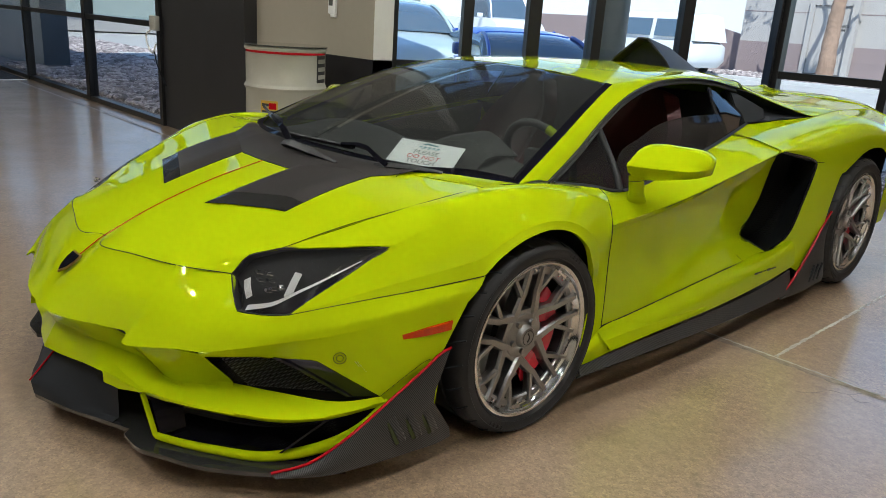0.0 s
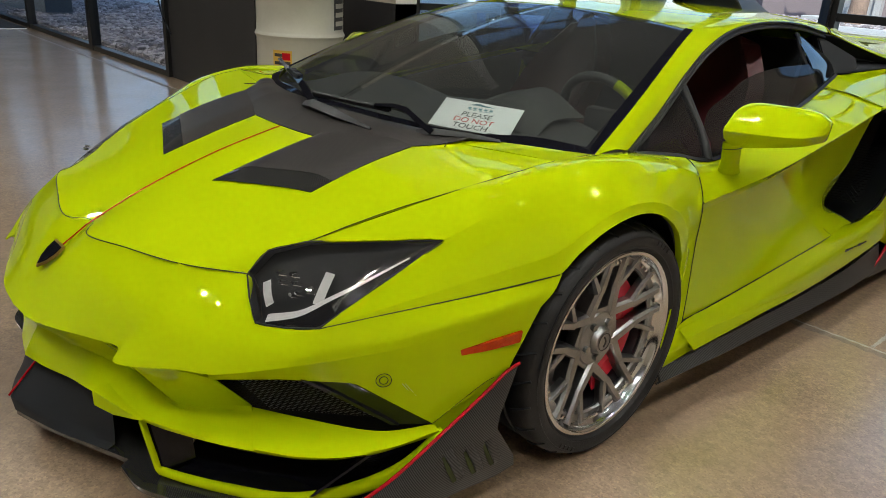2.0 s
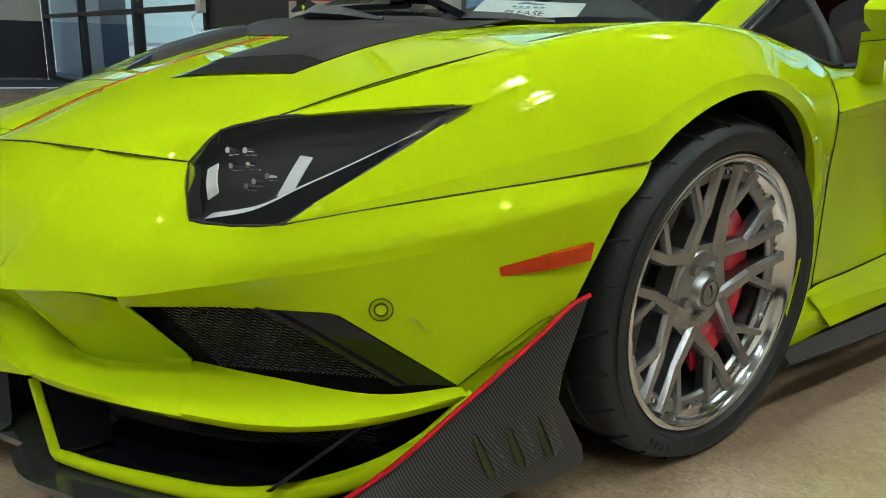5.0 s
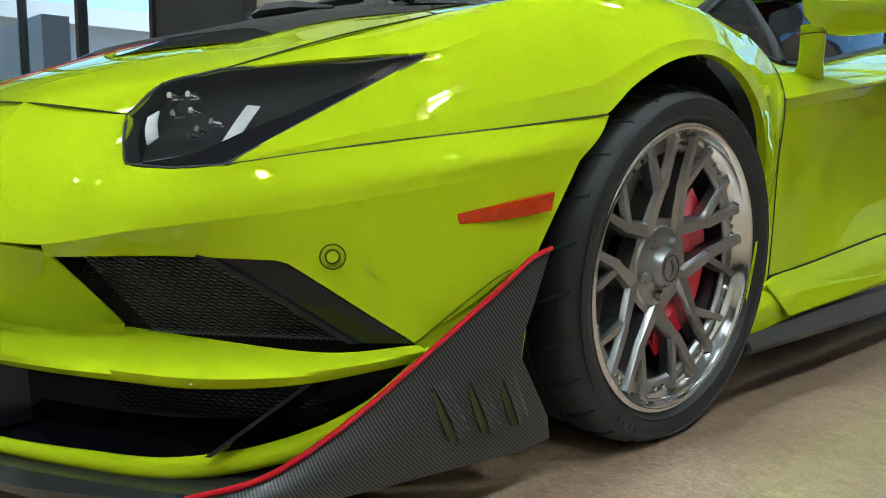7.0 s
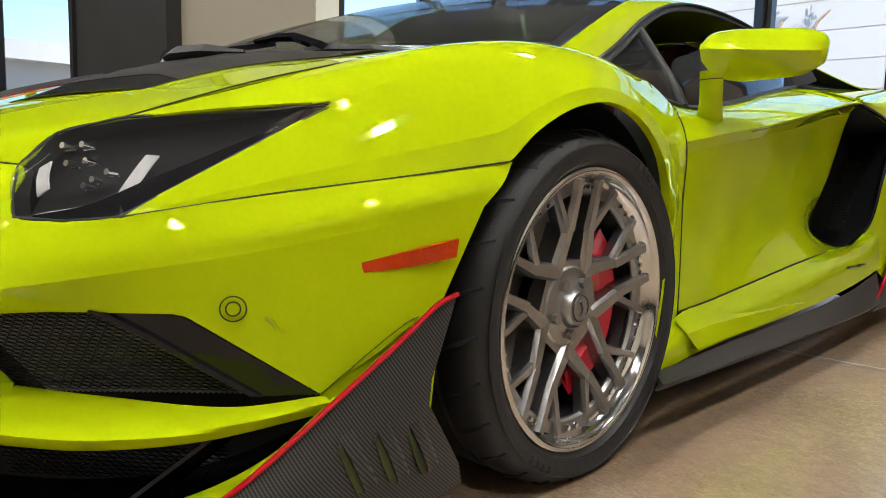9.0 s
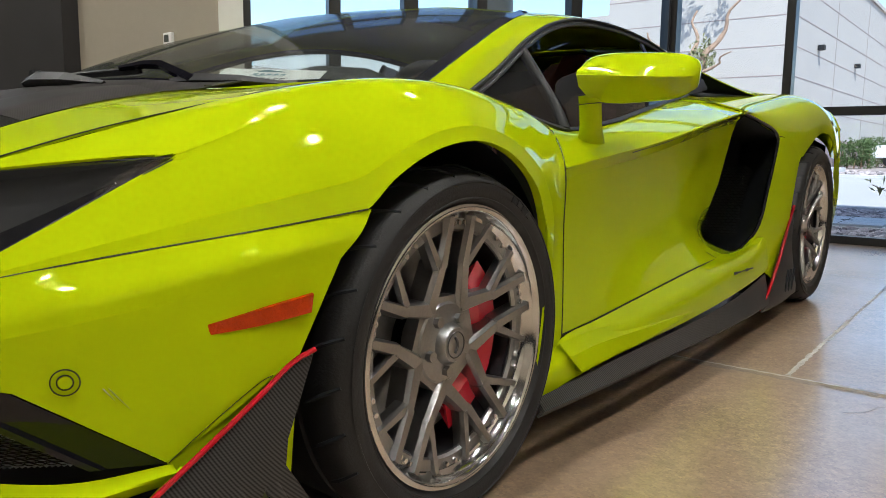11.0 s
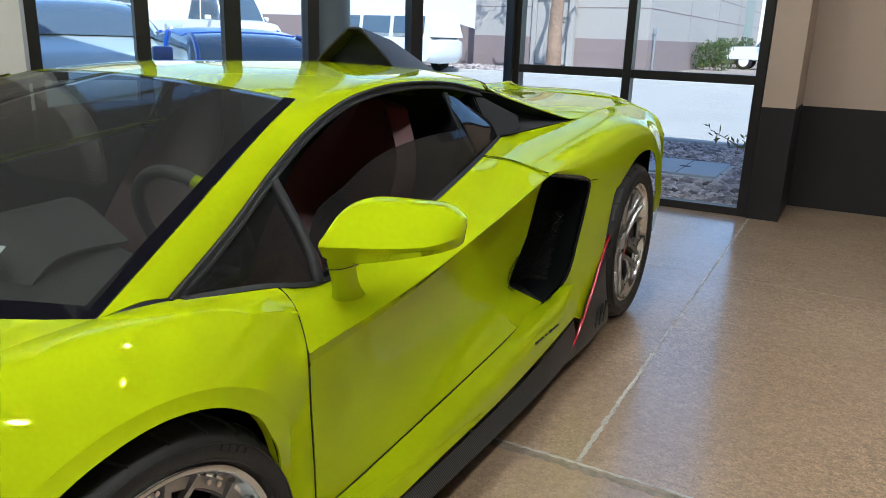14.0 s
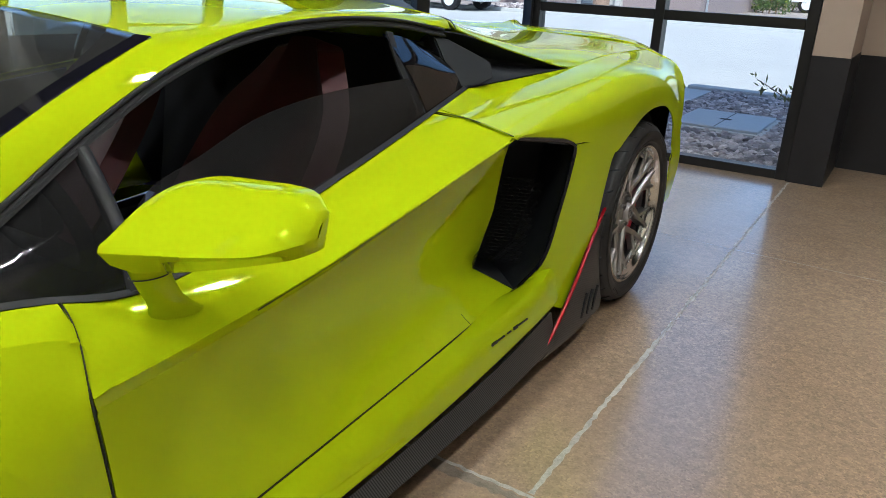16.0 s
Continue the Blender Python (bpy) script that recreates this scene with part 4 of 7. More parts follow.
HOOD_SIDE = [(0.587, -0.667, 0.636), (0.628, -0.575, 0.671), (0.668, -0.485, 0.703), (0.724, -0.360, 0.740), (0.760, -0.270, 0.765), (0.787, -0.190, 0.784), (0.802, -0.085, 0.798)]
COWL = [(0, -0.225, 0.812), (0.25, -0.20, 0.809), (0.481, -0.111, 0.797), (0.66, -0.02, 0.794), (0.79, 0.091, 0.789)]
WS_SIDE = [(0.79, 0.091, 0.789), (0.725, 0.36, 0.905), (0.645, 0.62, 1.003), (0.562, 0.867, 1.075)]
FENDER_CUT = [(0.746, -0.737, 0.504), (0.83, -0.57, 0.535), (0.91, -0.39, 0.562), (0.972, -0.230, 0.587)]


BODY_CREASE = [(0.612, -0.928, 0.396), (0.650, -0.893, 0.404), (0.690, -0.857, 0.416), (0.748, -0.777, 0.431), (0.838, -0.627, 0.456), (0.918, -0.455, 0.490), (0.970, -0.285, 0.518)]


ARCH_F = [(0.972, -0.230, 0.587), (0.984, -0.177, 0.634), (0.992, -0.085, 0.678), (0.995, 0.030, 0.694), (0.992, 0.143, 0.668), (0.986, 0.236, 0.608),
          (0.980, 0.287, 0.51), (0.974, 0.305, 0.38), (0.970, 0.29, 0.24), (0.968, 0.26, 0.14)]


# -- hood
def hood_bm(bm):
    c = [(0, -0.945, 0.566), (0, -0.80, 0.634), (0, -0.60, 0.706), (0, -0.42, 0.754), (0, -0.29, 0.783)]
    r1 = [(0.075, -0.985, 0.563), (0.10, -0.82, 0.628), (0.13, -0.60, 0.700), (0.15, -0.42, 0.750), (0.16, -0.285, 0.783)]
    r2 = [(0.25, -0.950, 0.574), (0.27, -0.80, 0.628), (0.30, -0.60, 0.692), (0.32, -0.42, 0.748), (0.33, -0.245, 0.788)]
    r3 = [(0.43, -0.887, 0.578), (0.43, -0.76, 0.622), (0.45, -0.58, 0.684), (0.47, -0.38, 0.748), (0.49, -0.16, 0.790)]
    r4 = HL_TOP + HOOD_SIDE[1:]
    loft(bm, [c, r1, r2, r3, r4], 48, 6)
    fair(bm, 0.003)
    solid(bm, 0.004)
    mirror_bm(bm)


hood = mk("hood", M_PAINT, car, hood_bm, angle=60)
HOOD_TREE = BVHTree.FromPolygons([v.co[:] for v in hood.data.vertices], [p.vertices[:] for p in hood.data.polygons])


def on_hood(x, y, lift=0.0):
    """The place on the hood above or below (x, y)."""
    hit = HOOD_TREE.ray_cast(Vector((x, y, 1.2)), Vector((0, 0, -1)))
    return Vector((x, y, (hit[0].z if hit[0] else 0.80) + lift))



gap("hood_front", HOOD_FRONT)
mk("pinstripe", M_RED, car, lambda bm: ribbon(bm, curve([(0, -1.035, 0.508), (0, -0.945, 0.569)], 6)[:-1] + [on_hood(0, -0.94 + 0.55 * i / 24, 0.001) for i in range(25)], 0.0036, (0, -0.4, 0.9), 0.002), "thin red centre pinstripe")


# -- nose and bumper
NOSE = [
    [(0, -0.945, 0.566), (0, -1.052, 0.484), (0, -1.155, 0.384)],
    [(0.075, -0.985, 0.563), (0.10, -1.060, 0.486), (0.14, -1.140, 0.388)],
    [(0.25, -0.950, 0.574), (0.29, -1.028, 0.490), (0.33, -1.070, 0.404)],
    [(0.400, -0.898, 0.578), (0.425, -0.985, 0.492), (0.408, -1.042, 0.408)],
    [(0.43, -0.887, 0.578), (0.465, -0.968, 0.488), (0.444, -1.060, 0.388)],
    [(0.529, -0.785, 0.566), (0.575, -0.885, 0.478), (0.560, -0.965, 0.395)],
    [(0.585, -0.810, 0.530), (0.620, -0.875, 0.466), (0.612, -0.928, 0.396)],
    [(0.639, -0.826, 0.500), (0.660, -0.858, 0.456), (0.650, -0.893, 0.404)],
    [(0.690, -0.785, 0.497), (0.708, -0.815, 0.456), (0.690, -0.857, 0.416)],
    [(0.746, -0.737, 0.504), (0.762, -0.748, 0.462), (0.748, -0.777, 0.431)],
    [(0.830, -0.570, 0.535), (0.848, -0.595, 0.490), (0.838, -0.627, 0.456)],
    [(0.910, -0.390, 0.562), (0.928, -0.422, 0.525), (0.918, -0.455, 0.490)],
    [(0.972, -0.222, 0.587), (0.977, -0.250, 0.553), (0.970, -0.285, 0.518)]]


def nose_bm(bm):
    skin(bm, [spline(s, 6) for s in NOSE], 5)
    fair(bm, 0.03)
    solid(bm, 0.004)


def bumper_side_bm(bm):
    low = [(0.605, -0.922, 0.378), (0.70, -0.805, 0.383), (0.802, -0.683, 0.380), (0.846, -0.606, 0.321), (0.89, -0.528, 0.262), (0.925, -0.45, 0.315), (0.957, -0.355, 0.385)]
    loft(bm, [BODY_CREASE, low], 40, 8, lines=[curve, poly])
    back = [(0.957, -0.355, 0.385), (0.945, -0.36, 0.25), (0.930, -0.36, 0.10)]
    front = [(0.89, -0.528, 0.262), (0.90, -0.49, 0.18), (0.905, -0.46, 0.10)]
    loft(bm, [front, back], 10, 8)
    solid(bm, 0.004)


pair("bumper", M_PAINT, car, nose_bm, angle=50)
pair("bumper_corner", M_PAINT, car, bumper_side_bm, angle=50)
gap("fender_cut", FENDER_CUT)
gap("corner_cut", [(0.8915, -0.527, 0.261), (0.911, -0.486, 0.298), (0.9405, -0.407, 0.356), (0.9455, -0.394, 0.361)], 0.0006, 20)


def blade_bm(bm):
    # face under the nose edge, set back, then the blade that runs out to the wheel
    up = [(0, -1.140, 0.378), (0.15, -1.108, 0.380), (0.33, -1.045, 0.386), (0.430, -1.034, 0.387), (0.456, -1.043, 0.391), (0.56, -0.961, 0.391), (0.608, -0.922, 0.384)]
    fold = [(0, -1.110, 0.312), (0.18, -1.052, 0.308), (0.36, -0.975, 0.294), (0.489, -0.942, 0.258), (0.600, -0.822, 0.268)]
    edge = [(0, -1.150, 0.240), (0.10, -1.128, 0.244), (0.20, -1.096, 0.247), (0.335, -1.078, 0.262), (0.485, -1.028, 0.250), (0.633, -0.945, 0.245), (0.72, -0.885, 0.245)]
    under = [(0, -1.130, 0.222), (0.10, -1.108, 0.226), (0.20, -1.076, 0.229), (0.335, -1.058, 0.244), (0.48, -1.008, 0.230), (0.622, -0.927, 0.226), (0.71, -0.867, 0.226)]
    loft(bm, [up, fold, edge, under], 30, 5, straight=True)
    a = [(0.600, -0.822, 0.268), (0.70, -0.745, 0.260), (0.835, -0.628, 0.252), (0.890, -0.520, 0.258)]
    b = [(0.72, -0.885, 0.245), (0.80, -0.815, 0.243), (0.877, -0.700, 0.247), (0.918, -0.530, 0.257)]
    c = [(0.71, -0.867, 0.226), (0.785, -0.800, 0.223), (0.860, -0.690, 0.227), (0.908, -0.530, 0.240)]
    loft(bm, [a, b, c], 24, 5, straight=True)
    # tooth beside the centre
    prism(bm, [(0.332, -1.086, 0.278), (0.342, -1.088, 0.242), (0.40, -1.066, 0.238), (0.48, -1.034, 0.252)], (-0.01, 0.07, 0.0))
    solid(bm, 0.004)


pair("bumper_blade", M_PAINT, car, blade_bm, angle=35)


# black sheet behind the openings, stands in for the shade inside them
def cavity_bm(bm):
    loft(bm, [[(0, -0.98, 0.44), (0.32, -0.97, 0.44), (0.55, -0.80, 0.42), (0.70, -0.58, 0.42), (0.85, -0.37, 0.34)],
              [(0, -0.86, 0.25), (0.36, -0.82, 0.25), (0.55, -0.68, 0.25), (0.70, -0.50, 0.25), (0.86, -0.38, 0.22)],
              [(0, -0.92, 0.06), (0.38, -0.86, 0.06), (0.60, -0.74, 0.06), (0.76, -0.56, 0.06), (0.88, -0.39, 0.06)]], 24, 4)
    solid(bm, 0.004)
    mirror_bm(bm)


mk("intake_backing", M_BLACK, car, cavity_bm)


def grille_frame_bm(bm):
    # gloss black blade on the outer side of the upper grille
    # with a raised lip and a return along its inner edge
    outer = curve([(0.800, -0.684, 0.378), (0.845, -0.606, 0.319), (0.889, -0.529, 0.261)], 18)
    inner = curve([(0.727, -0.770, 0.383), (0.762, -0.720, 0.350), (0.797, -0.660, 0.304), (0.838, -0.604, 0.262)], 18)
    back = [p + Vector((-0.030, 0.030, 0.0)) for p in inner]
    lip_ = [p + Vector((0.004, -0.004, 0.001)) for p in inner]
    crest = [p.lerp(q, 0.16) + Vector((0.004, -0.004, 0.001)) for p, q in zip(inner, outer)]
    dip = [p.lerp(q, 0.22) for p, q in zip(inner, outer)]
    sheet(bm, [back, inner, lip_, crest, dip, outer])
    solid(bm, 0.003)


pair("grille_blade", M_GLOSSBLACK, car, grille_frame_bm)


def honeycomb(org, ux, uy, w, h, cell, inside, t=0.006):
    """Open diamond mesh: bars along two slanting sets of lines, kept where inside() says so."""
    def f(bm):
        nn = ux.cross(uy).normalized()
        nx, ny = int(w / cell) + 1, int(h / (cell * 0.5)) + 1
        for j in range(ny):
            for i in range(nx):
                cx, cy = (i + 0.5 * (j % 2)) * cell, j * cell * 0.5
                if not inside(cx / w, cy / h):
                    continue
                ring = []
                for k in range(6):
                    a = math.pi / 3 * k
                    ring.append((cx + 0.56 * cell * math.cos(a), cy + 0.30 * cell * math.sin(a)))
                o = [bm.verts.new(org + ux * x + uy * y) for x, y in ring]
                q = [bm.verts.new(org + ux * (cx + (x - cx) * 0.84) + uy * (cy + (y - cy) * 0.78) + nn * t * 0.2) for x, y in ring]
                r = [bm.verts.new(org + ux * (cx + (x - cx) * 0.84) + uy * (cy + (y - cy) * 0.78) - nn * t) for x, y in ring]
                for k in range(6):
                    m = (k + 1) % 6
                    bm.faces.new((o[k], o[m], q[m], q[k]))
                    bm.faces.new((q[k], q[m], r[m], r[k]))
    return f


_gu, _gv = Vector((0.70, 0.71, 0.0)).normalized(), Vector((0.03, 0.085, -0.115)).normalized()


def in_grille(u, v):
    return v > 0.03 and 0.02 + 0.08 * v < u < 0.546 + 0.479 * v and v < 0.96


pair("grille_mesh", M_MESH, car, honeycomb(Vector((0.590, -0.881, 0.378)) - _gu * 0.08, _gu, _gv, 0.46, 0.150, 0.0135, in_grille, 0.0018), "black honeycomb mesh")


def radiator_bm(bm):
    # folded bright fins of the cooler behind the mesh
    top = []
    for i in range(107):
        top.append(Vector((0.618, -0.835, 0.372)) + _gu * (0.00375 * i - 0.05) + Vector((-0.008, 0.008, 0)) * (i % 2))
    sheet(bm, [top, [p + _gv * 0.15 for p in top]])


pair("radiator", M_FIN, car, radiator_bm, "bright metal cooler fins behind the mesh", smooth=False)
pair("lower_mesh", M_MESH, car, honeycomb(Vector((0.58, -0.850, 0.232)), Vector((0.30, 0.25, 0)).normalized(), Vector((0, 0.03, -0.1)).normalized(), 0.32, 0.10, 0.0135, lambda u, v: True, 0.0018), "black honeycomb mesh")


def lip_bm(bm):
    pts = poly([(0.457, -1.024, 0.236), (0.498, -1.012, 0.124)], 8) + curve([(0.505, -1.008, 0.117), (0.56, -0.975, 0.114), (0.65, -0.915, 0.113), (0.765, -0.822, 0.114), (0.845, -0.702, 0.135), (0.895, -0.605, 0.178), (0.925, -0.515, 0.248)], 50)
    rows = []
    for i, p in enumerate(pts):
        d = (pts[min(i + 1, len(pts) - 1)] - pts[max(i - 1, 0)]).normalized()
        face = Vector((0.45, -0.87, 0.2)) if i < 9 else Vector((0.45, -0.85, 0.28)).lerp(Vector((0.85, -0.50, 0.15)), (i - 9) / 50)
        side = face.cross(d).normalized()
        if (side.z < 0) == (i >= 0):
            side = -side
        face = (face - d * face.dot(d)).normalized()
        w = 0.006 if i < 9 else 0.009 + 0.009 * (i - 9) / 50
        b = 0.006 if i < 9 else 0.010
        rows.append([p - side * w - face * b, p - side * w, p - side * w * 0.5 + face * 0.006, p + side * w * 0.5 + face * 0.006, p + side * w, p + side * w - face * b, p - side * w - face * b])
    sheet(bm, rows)
    bmesh.ops.recalc_face_normals(bm, faces=bm.faces[:])


pair("intake_lip", M_PAINT, car, lip_bm, angle=60)


def black_floor_bm(bm):
    # dark floor of the opening, sinking inwards
    loft(bm, [[(0.50, -0.995, 0.108), (0.60, -0.93, 0.105), (0.72, -0.84, 0.104), (0.80, -0.74, 0.112), (0.90, -0.54, 0.215)],
              [(0.46, -0.90, 0.135), (0.56, -0.84, 0.135), (0.66, -0.76, 0.135), (0.74, -0.64, 0.14), (0.86, -0.42, 0.22)]], 24, 4)
    # upright end beside the centre
    bm.faces.new([bm.verts.new(p) for p in ((0.468, -1.010, 0.232), (0.505, -0.998, 0.116), (0.52, -0.93, 0.130), (0.50, -0.93, 0.225))])
    solid(bm, 0.004)


pair("intake_floor", M_GLOSSBLACK, car, black_floor_bm, "gloss black floor of the lower intake")
pair("intake_strake", M_GLOSSBLACK, car, lambda bm: prism(bm, [(0.805, -0.800, 0.138), (0.865, -0.670, 0.236), (0.845, -0.600, 0.240), (0.765, -0.680, 0.140)], (0.006, 0.006, 0)))


# -- carbon splitter and canards
def splitter_bm(bm):
    outer = curve([(0, -1.188, 0.088), (0.09, -1.160, 0.089), (0.17, -1.130, 0.091), (0.385, -1.040, 0.095)], 14) + curve([(0.405, -1.064, 0.097), (0.50, -1.060, 0.098), (0.58, -1.02, 0.098), (0.673, -0.968, 0.096), (0.82, -0.825, 0.094), (0.92, -0.66, 0.092)], 26)
    inner = curve([(0, -0.96, 0.100), (0.09, -0.96, 0.100), (0.17, -0.95, 0.103), (0.36, -0.92, 0.105)], 14) + curve([(0.42, -0.92, 0.106), (0.49, -0.95, 0.106), (0.54, -0.93, 0.106), (0.61, -0.88, 0.106), (0.72, -0.78, 0.106), (0.86, -0.58, 0.106)], 26)
    sheet(bm, [outer, [(a * 0.5 + b * 0.5) + Vector((0, 0, 0.002)) for a, b in zip(outer, inner)], inner])
    solid(bm, 0.014)


def prow_bm(bm):
    # rises to the blade in the middle
    loft(bm, [[(0, -1.112, 0.224), (0.10, -1.092, 0.228), (0.20, -1.062, 0.231), (0.31, -1.040, 0.242)],
              [(0, -1.196, 0.133), (0.09, -1.168, 0.118), (0.19, -1.112, 0.107), (0.32, -1.045, 0.104)],
              [(0, -1.190, 0.089), (0.09, -1.162, 0.090), (0.19, -1.125, 0.091), (0.32, -1.066, 0.095)]], 16, 4, straight=True)


pair("splitter", M_CARBON_GLOSS, car, splitter_bm, "woven carbon front splitter", angle=30)
pair("splitter_prow", M_BLACK, car, prow_bm, "black centre prow of the splitter")
mk("pinstripe", M_RED, car, lambda bm: ribbon(bm, [Vector((0, -1.116, 0.222)), Vector((0, -1.157, 0.178)), Vector((0, -1.198, 0.135))], 0.006, (0, -0.75, 0.66), 0.003), "thin red centre pinstripe")

FIN_EDGE = [(0.822, -0.832, 0.098), (0.870, -0.752, 0.120), (0.905, -0.665, 0.172), (0.932, -0.54, 0.258), (0.955, -0.42, 0.343), (0.963, -0.372, 0.378), (0.966, -0.335, 0.389)]


def fin_bm(bm):
    e = curve(FIN_EDGE, 40)
    low = curve([(0.842, -0.822, 0.087), (0.905, -0.72, 0.088), (0.940, -0.59, 0.091), (0.951, -0.45, 0.085), (0.953, -0.357, 0.078), (0.955, -0.302, 0.084)], 40)
    rows = [e]
    for k in range(1, 9):
        s = k / 8
        rows.append([a.lerp(b, s) + Vector((0.012, -0.004, 0)) * math.sin(math.pi * s) for a, b in zip(e, low)])
    # the trailing edge is notched
    for k, r in enumerate(rows):
        s = k / 8
        pull = -0.080 * max(0, 1 - abs(s - 0.46) / 0.46)
        for i, v in enumerate(r):
            q = i / 40
            if q > 0.6:
                v.y += pull * (q - 0.6) / 0.4
    sheet(bm, rows)
    solid(bm, 0.006)


# lime darkened: the shade inside the canard slots as a colour
M_SLOT = mat("slot_shadow", (0.030, 0.038, 0.003), 0.7, vary=0.5, scale=18)
fins = pair("canard", M_CARBON, car, fin_bm, "matt woven carbon canard")
for _f, _m in zip(fins, (False, True)):
    mk("red_edge", M_RED, _f, lambda bm: tube(bm, [p + Vector((0.003, -0.002, 0.002)) for p in curve(FIN_EDGE, 50)], 0.0042, 8), "glossy red edge strip", mirror=_m)
    for _a, _b in (((0.9465, -0.540, 0.206), (0.9620, -0.514, 0.140)), ((0.9590, -0.486, 0.206), (0.9655, -0.456, 0.138)), ((0.9645, -0.432, 0.206), (0.9655, -0.396, 0.135))):
        _a, _b = Vector(_a), Vector(_b)
        _n = Vector((0.97, -0.20, 0.05)).normalized()
        _r = _n.cross((_b - _a).normalized()).normalized()
        _r = _r if _r.y > 0 else -_r

        def slot(bm):
            q = [_a - _r * 0.003, _a + _r * 0.003, _a.lerp(_b, 0.5) + _r * 0.006, _b + _r * 0.006, _b - _r * 0.006, _a.lerp(_b, 0.5) - _r * 0.006]
            prism(bm, [p - _n * 0.002 for p in q], _n * 0.0045)

        def louvre(bm):
            # swells behind the slot and runs out flush
            rows = []
            for i in range(9):
                t = i / 8
                c = _a.lerp(_b, -0.14 + 1.24 * t)
                h = 0.009 * math.sin(math.pi * min(1, max(0, t))) ** 0.6
                wd = 0.030 - 0.006 * t
                rows.append([c + _r * (0.005 + wd * u) + _n * (h * (1 - u) ** 1.5 + 0.0006 - 0.006 * (u > 0.99)) for u in (0, 0.12, 0.3, 0.5, 0.75, 1.0)] + [])
                rows[-1].insert(0, c + _r * 0.005 - _n * 0.004)
            sheet(bm, rows)
            bmesh.ops.recalc_face_normals(bm, faces=bm.faces[:])
        mk("louvre", M_CARBON, _f, louvre, mirror=_m)
        mk("slot", M_SLOT, _f, slot, "slot filled with the dark green of shaded bodywork", mirror=_m, smooth=False)


# -- headlights
def lens_bm(bm):
    top = [(0.529, -0.785, 0.566), (0.535, -0.735, 0.612), (0.587, -0.667, 0.636), (0.70, -0.555, 0.653), (0.806, -0.448, 0.662)]
    low = [(0.639, -0.826, 0.500), (0.69, -0.785, 0.497), (0.746, -0.737, 0.504), (0.78, -0.58, 0.592), (0.808, -0.446, 0.660)]
    a, b = poly(top, 40), poly(low, 40)
    rows = []
    for k in range(9):
        s = k / 8
        rows.append([p.lerp(q, s) + Vector((0.6, -0.65, 0.45)) * 0.016 * math.sin(math.pi * s) for p, q in zip(a, b)])
    sheet(bm, rows)


def pod_bm(bm):
    top = poly([(0.529, -0.785, 0.566), (0.535, -0.735, 0.612), (0.587, -0.667, 0.636), (0.70, -0.555, 0.653), (0.806, -0.448, 0.662)], 40)
    low = poly([(0.639, -0.826, 0.500), (0.69, -0.785, 0.497), (0.746, -0.737, 0.504), (0.78, -0.58, 0.592), (0.808, -0.446, 0.660)], 40)
    d = Vector((-0.018, 0.026, -0.008))
    k = [1 - (i / 40) ** 3 for i in range(41)]
    rows = [top, [p + (d + Vector((0, 0, -0.01))) * f for p, f in zip(top, k)], [p.lerp(q, 0.5) + d * 1.5 * f for p, q, f in zip(top, low, k)], [p + (d + Vector((0, 0, 0.008))) * f for p, f in zip(low, k)], low]
    sheet(bm, rows, flip=True)
    d2 = [HL_IN[0], HL_IN[1], HL_IN[2]]
    sheet(bm, [[Vector(p) for p in d2], [Vector(p) + d for p in d2]])


M_REFLECT = mat("reflector", (0.86, 0.86, 0.85), 0.35, 0.1, vary=0.25, scale=60)
M_POD = mat("headlight_housing", (0.016, 0.016, 0.017), 0.4, vary=0.25, scale=30, spec=0.25)
RUN_OUT = curve([(0.650, -0.810, 0.502), (0.697, -0.755, 0.518), (0.726, -0.692, 0.550), (0.745, -0.642, 0.573), (0.782, -0.525, 0.628)], 24)
BEZEL_LOW = poly([(0.660, -0.808, 0.499), (0.692, -0.780, 0.499), (0.742, -0.735, 0.506), (0.760, -0.650, 0.552), (0.786, -0.525, 0.626)], 24)
